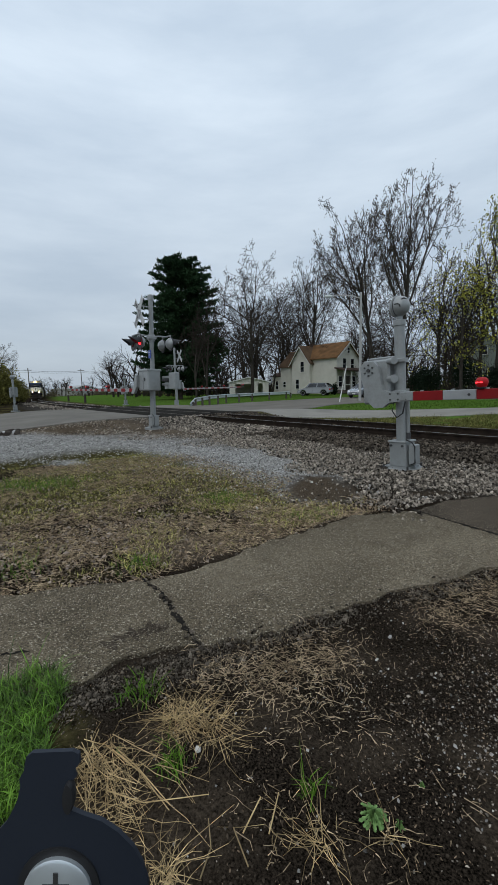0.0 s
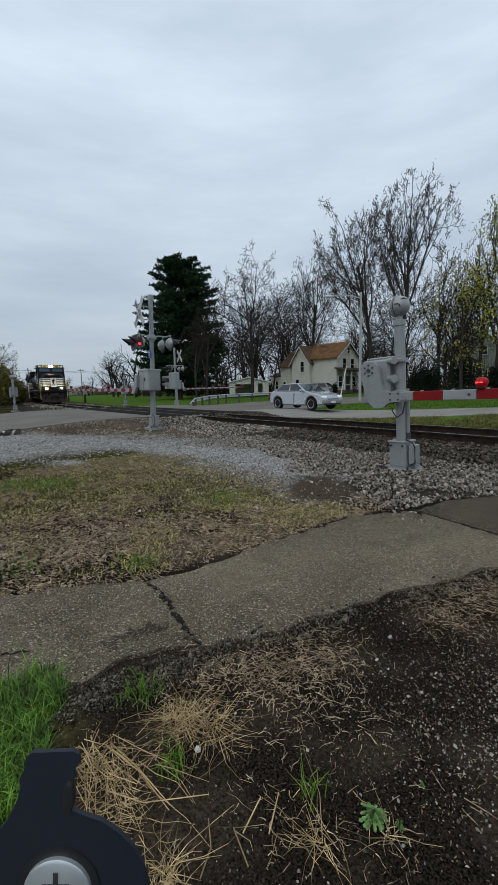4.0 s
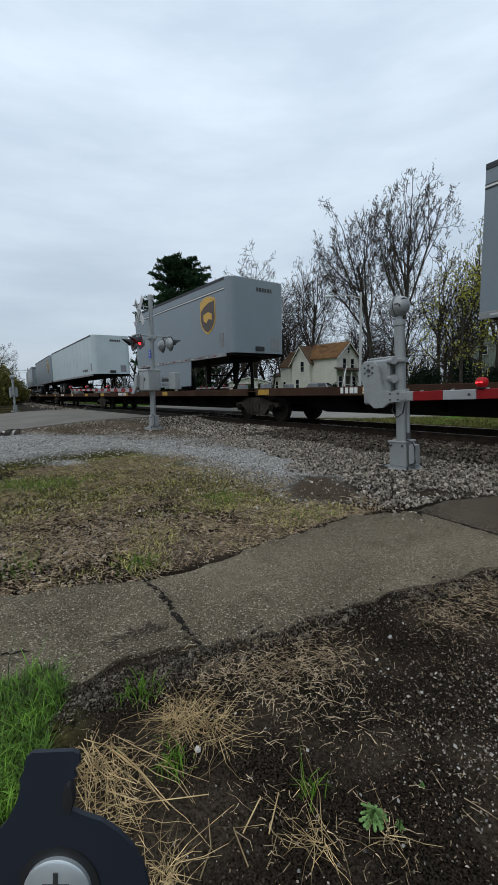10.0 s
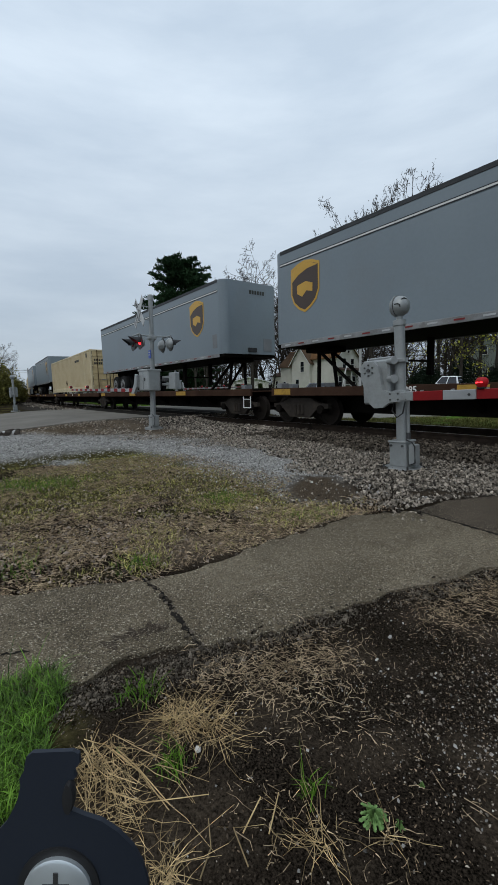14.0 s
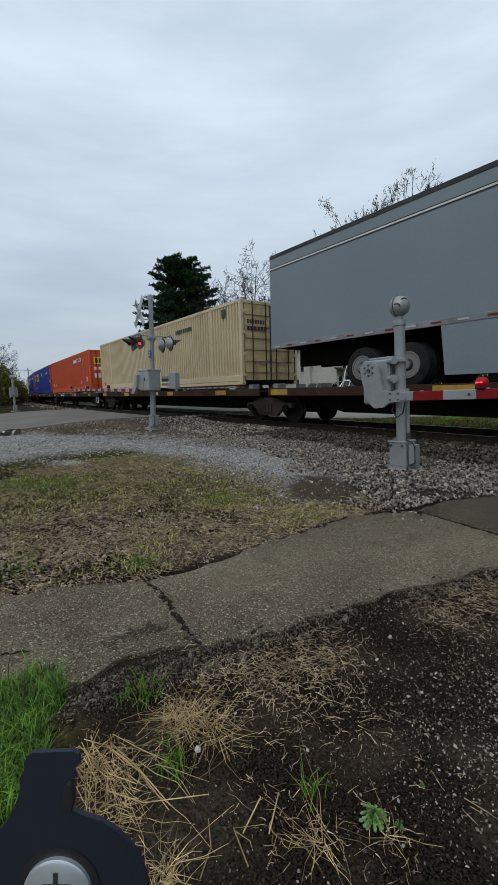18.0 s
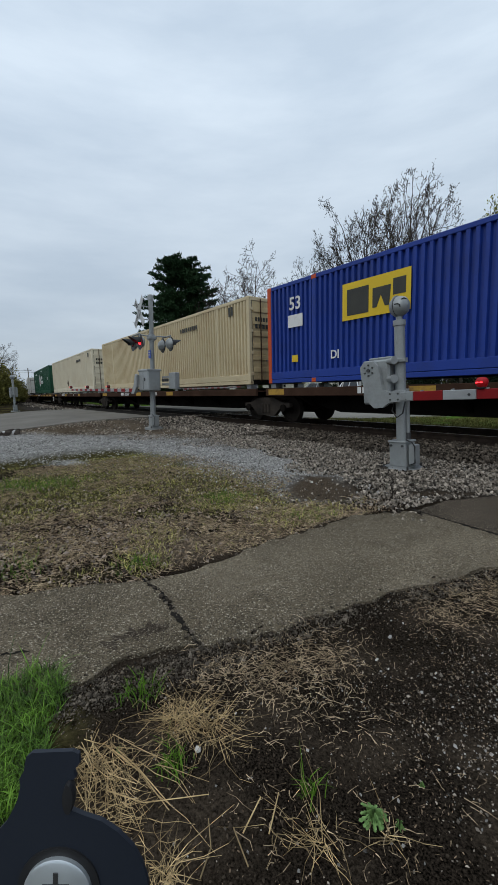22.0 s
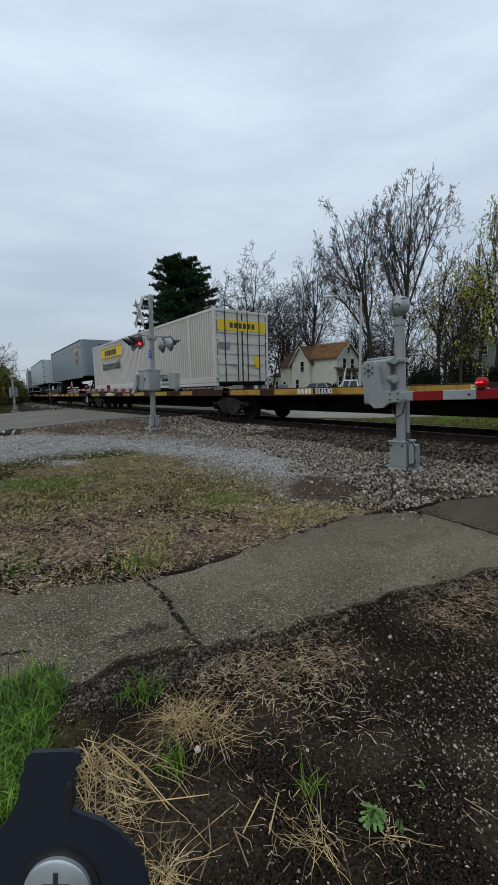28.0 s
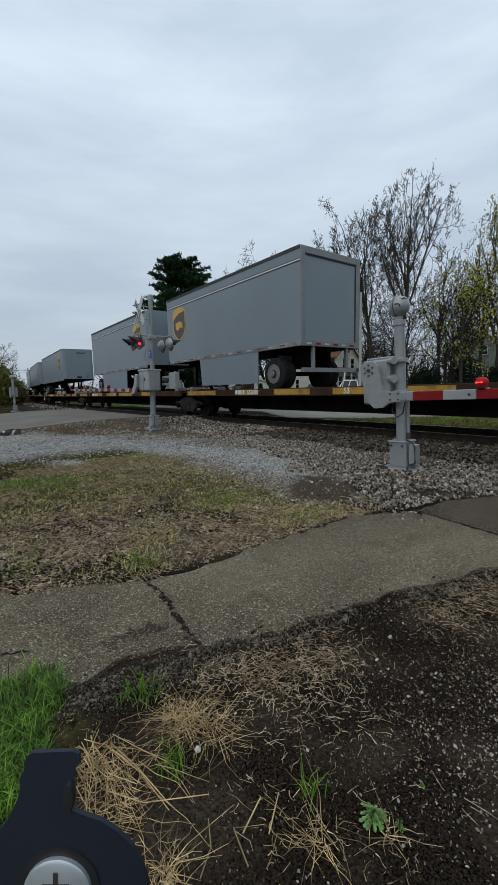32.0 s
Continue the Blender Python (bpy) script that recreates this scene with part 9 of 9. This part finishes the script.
# ---- cracks in the path ----
def crack(pts, wide, seed, label, material=None):
    rng = random.Random(seed)
    line = []
    for i in range(len(pts) - 1):
        a, b = Vector((*pts[i], 0)), Vector((*pts[i + 1], 0))
        m = max(2, int((b - a).length / 0.02))
        line += [a.lerp(b, k / m) for k in range(m)]
    sh = Shape()
    for i, p in enumerate(line):
        d = (line[min(i + 1, len(line) - 1)] - line[max(i - 1, 0)]).normalized()
        s = Vector((-d.y, d.x, 0))
        c = p + s * rng.uniform(-0.010, 0.010)
        w = wide * rng.choice((0.12, 0.4, 0.7, 1.0, 1.3)) * rng.uniform(0.7, 1.0)
        for q in (-1, 1):
            e = c + s * w * q
            sh.v.append((e.x, e.y, float(base_height(e.x, e.y)) + 0.0225))
        if i:
            sh.f.append((2 * i - 2, 2 * i - 1, 2 * i + 1, 2 * i))
    return tagged(new("path_crack", sh.mesh("path_crack", material or M_TAR)), label, "crack", kind="structure")


crack([(-2.66, 1.02), (-2.38, 1.03), (-2.22, 1.01), (-2.10, 0.98), (-1.98, 0.97), (-1.84, 0.955), (-1.70, 0.94)], 0.017, 1, "dark open crack across the footpath")
crack([(-2.02, 0.56), (-2.06, 0.66), (-2.05, 0.78), (-2.0, 0.88), (-1.96, 0.93)], 0.075, 5, "shallow worn hollow in the footpath", M_APRON)
crack([(-2.30, 0.12), (-2.26, 0.20), (-2.24, 0.26)], 0.010, 3, "short dark crack in the footpath")
crack_x = np.random.default_rng(51).uniform(-2.6, -1.7, 170)
crack([(-2.38, 3.92), (-2.1, 3.87), (-1.8, 3.835), (-1.5, 3.79), (-1.27, 3.76)], 0.024, 8, "ragged dark joint between footpath and apron")
stones("crack_stones", np.stack([crack_x, np.interp(crack_x, [-2.66, -2.22, -1.98, -1.70], [1.025, 1.01, 0.97, 0.94]) + np.random.default_rng(52).normal(0, 0.014, 170)], 1), 0.0075, M_CRUMB, "loose chips in the path crack", 0.6, -2.2, 7)
edge_chips = scatter(26000, -2.05, -1.1, -0.1, 3.2, lambda x, y: step(0.15, 0.03, np.abs(x - 0.05 - np.interp(y, [0.08, 0.4, 0.96, 2.2, 3.2], [-1.92, -1.80, -1.70, -1.40, -1.16]))) * (0.4 + 0.6 * (value_noise(x, y, 0.3, 78) > 0.5)), 28)
stones("edge_chips", edge_chips, 0.0056, M_CRUMB, "broken asphalt chips along the path edge", 0.7, -1.2, 8, fine=True)
gully = scatter(18000, -2.0, -1.35, 0.05, 1.1, lambda x, y: step(0.0, 0.06, x - np.interp(y, [0.08, 0.96], [-1.97, -1.76])) * step(0.36, 0.1, x - np.interp(y, [0.08, 0.96], [-1.97, -1.76])), 29)
stones("gully_chips", gully, 0.0038, M_CRUMB, "dark gravel spilling from the broken path edge", 0.7, 0.0, 18, fine=True)
stones("white_chips", np.concatenate([blob(7, -0.95, 1.62, 0.09, 61), blob(6, -1.0, 2.0, 0.2, 62), blob(5, -0.6, 1.6, 0.2, 63), blob(4, -1.2, 0.56, 0.06, 64), blob(9, -0.55, 1.9, 0.25, 65)]), 0.008, M_PALESTONE, "a few pale chips on the soil", 0.5, 0.2, 9)


# ---- tripod under the camera ----
M_TRIPOD = surface("dark_blue_black_plastic", (0.014, 0.018, 0.027), (0.020, 0.025, 0.036), 6, 200, 0.55, bump=0.08, depth=0.0008)
M_SCREW = surface("brushed_steel_screw", (0.50, 0.55, 0.57), (0.62, 0.66, 0.68), 8, 200, 0.35, 0.6, bump=0.1, depth=0.0005)


def tripod():
    """Clamp plate and knob in front of the lens; its column and legs go down out of view."""
    k = 0.25 / 721.7

    def at(px, py):
        return ((px - 441) * k, -(py - 784) * k)

    m = AIM @ Matrix.Translation((0, 0, -0.25))
    t = thing("tripod", "dark plastic tripod clamp with a steel screw", "tripod", m=m)
    head = [at(*p) for p in ((46, 1342), (56, 1334), (128, 1331), (139, 1336), (141, 1352), (130, 1366), (134, 1378), (122, 1386), (113, 1402), (113, 1420), (122, 1434), (150, 1445), (180, 1455), (210, 1475), (236, 1502), (252, 1530), (261, 1560), (264, 1600), (255, 1660), (200, 1730), (100, 1760),
                               (-10, 1740), (-70, 1680), (-80, 1600), (-60, 1540), (-20, 1490), (12, 1455), (30, 1420), (36, 1392), (34, 1380), (42, 1366))]
    part("clamp_plate", Shape().slab(head, "z", -0.003, 0.0), M_TRIPOD, t)
    c = at(105, 1572)
    part("screw_recess", Shape().turned([(0.0, 0.0), (0.0252, 0.0), (0.0252, 0.0012), (0.0, 0.0012)], "z", 32, (c[0], c[1], 0.0)), M_BLACK, t)
    part("screw", Shape().turned([(0.0, 0.0012), (0.0205, 0.0012), (0.0205, 0.0035), (0.019, 0.0045), (0.0, 0.0048)], "z", 32, (c[0], c[1], 0.0)), M_SCREW, t, "pale steel screw head", smooth=True)
    part("screw_slot", Shape().box(c[0] - 0.008, c[0] + 0.008, c[1] - 0.0012 + 0.006, c[1] + 0.0012 + 0.006, 0.004, 0.0052).box(c[0] - 0.0014, c[0] + 0.0014, c[1] - 0.004, c[1] + 0.014, 0.004, 0.0052), M_BOLT, t)
    kx, ky = at(124, 1408)
    part("side_knob", Shape().turned([(0.0, -0.002), (0.0042, -0.002), (0.0046, 0.001), (0.0042, 0.004), (0.0, 0.0045)], "z", 20).moved(Matrix.Translation((kx, ky, 0.0)) @ Matrix.Diagonal((0.75, 2.1, 1.0, 1.0))), M_BLACK, t, "small black clamp knob")
    inv = m.inverted()
    hub = m @ Vector((c[0], c[1] - 0.03, -0.005))
    low = inv @ Vector((hub.x, hub.y, 0.45))
    part("column", Shape().tube((c[0], c[1] - 0.03, -0.005), tuple(low), 0.014, n=12), M_TRIPOD, t)
    for gx, gy in ((-0.42, -0.30), (0.22, -0.22), (-0.22, 0.36)):
        foot = Vector((hub.x + gx * 0.8, hub.y + gy * 0.8, 0))
        foot.z = lay(foot.x, foot.y)
        part("leg", Shape().tube(tuple(inv @ Vector((hub.x, hub.y, 0.50))), tuple(inv @ foot), 0.011, 0.008, n=10), M_TRIPOD, t)


tripod()


# ---- what moves ----
DRIVE = [(0.0, -27.6, 36.0), (0.6, -26.6, 31.6), (1.2, -24.4, 26.8), (1.8, -22.9, 23.5), (2.4, -21.5, 20.7), (3.0, -19.6, 18.2), (3.5, -18.0, 16.8), (4.0, -16.5, 16.3), (4.6, -14.7, 16.8), (5.0, -13.2, 17.5), (5.5, -11.2, 18.7), (6.0, -9.35, 20.5), (6.5, -8.1, 22.8), (7.0, -6.3, 24.6), (8.0, -1.0, 26.0), (14.0, 50.0, 28.8), (32.0, 50.0, 28.8)]
WAIT = [(0.0, 40, 42.5), (11.0, -8, 39.0), (14.0, -19.0, 37.4), (16.0, -25.4, 35.6), (18.0, -27.9, 34.2), (32.0, -27.9, 34.2)]


def along(rows, t):
    """Place on a driven line at t, between its rows."""
    ts = np.array([r[0] for r in rows])
    k = int(np.clip(np.searchsorted(ts, t, side="right") - 1, 0, len(rows) - 2))
    p = [Vector((r[1], r[2], 0)) for r in rows]

    def slope(i):
        if i == 0 or i == len(rows) - 1:
            return Vector((0, 0, 0)) if i and rows[i][1:] == rows[i - 1][1:] else (p[min(i + 1, len(p) - 1)] - p[max(i - 1, 0)]) / (ts[min(i + 1, len(p) - 1)] - ts[max(i - 1, 0)])
        if rows[i][1:] == rows[i + 1][1:]:
            return Vector((0, 0, 0))
        return (p[i + 1] - p[i - 1]) / (ts[i + 1] - ts[i - 1])

    h = ts[k + 1] - ts[k]
    u = (t - ts[k]) / h
    return (p[k] * (2 * u ** 3 - 3 * u ** 2 + 1) + slope(k) * h * (u ** 3 - 2 * u ** 2 + u) + p[k + 1] * (-2 * u ** 3 + 3 * u ** 2) + slope(k + 1) * h * (u ** 3 - u ** 2))


def drive(ob, rows, times, up=0.04):
    """Poses of a car along a line, turned the way it goes."""
    out, turn = [], None
    for t in times:
        a, b = along(rows, max(t - 0.15, 0)), along(rows, min(t + 0.15, 32.0))
        c = along(rows, t)
        if (b - a).length > 0.03:
            turn = math.degrees(math.atan2(b.y - a.y, b.x - a.x))
        out.append((t, pose(c.x, c.y, lay(c.x, c.y) + up, 0, 0, turn)))
    walk(ob, out)


def motions():
    for ob, front, rear in GO:
        walk(ob, [(t, place_on_track(front, rear, t)) for t in range(33)])
    drive(sedan, DRIVE, [0.2 * i for i in range(36)] + [7.5, 8.5, 10, 12, 14, 20, 26, 32])
    gone, angle, last = [0.1 * i for i in range(76)], 0.0, along(DRIVE, 0.0)
    angles = []
    for t in gone:
        p = along(DRIVE, t)
        angle += math.degrees((p - last).length / 0.33)
        last = p
        angles.append(angle)
    for w, x, y, r in sedan_wheels:
        walk(w, [(t, pose(x, y, r, 0, a, 0)) for t, a in zip(gone, angles)] + [(32.0, pose(x, y, r, 0, angles[-1], 0))])
    drive(pickup, WAIT, [0.5 * i for i in range(37)] + [32.0])


motions()
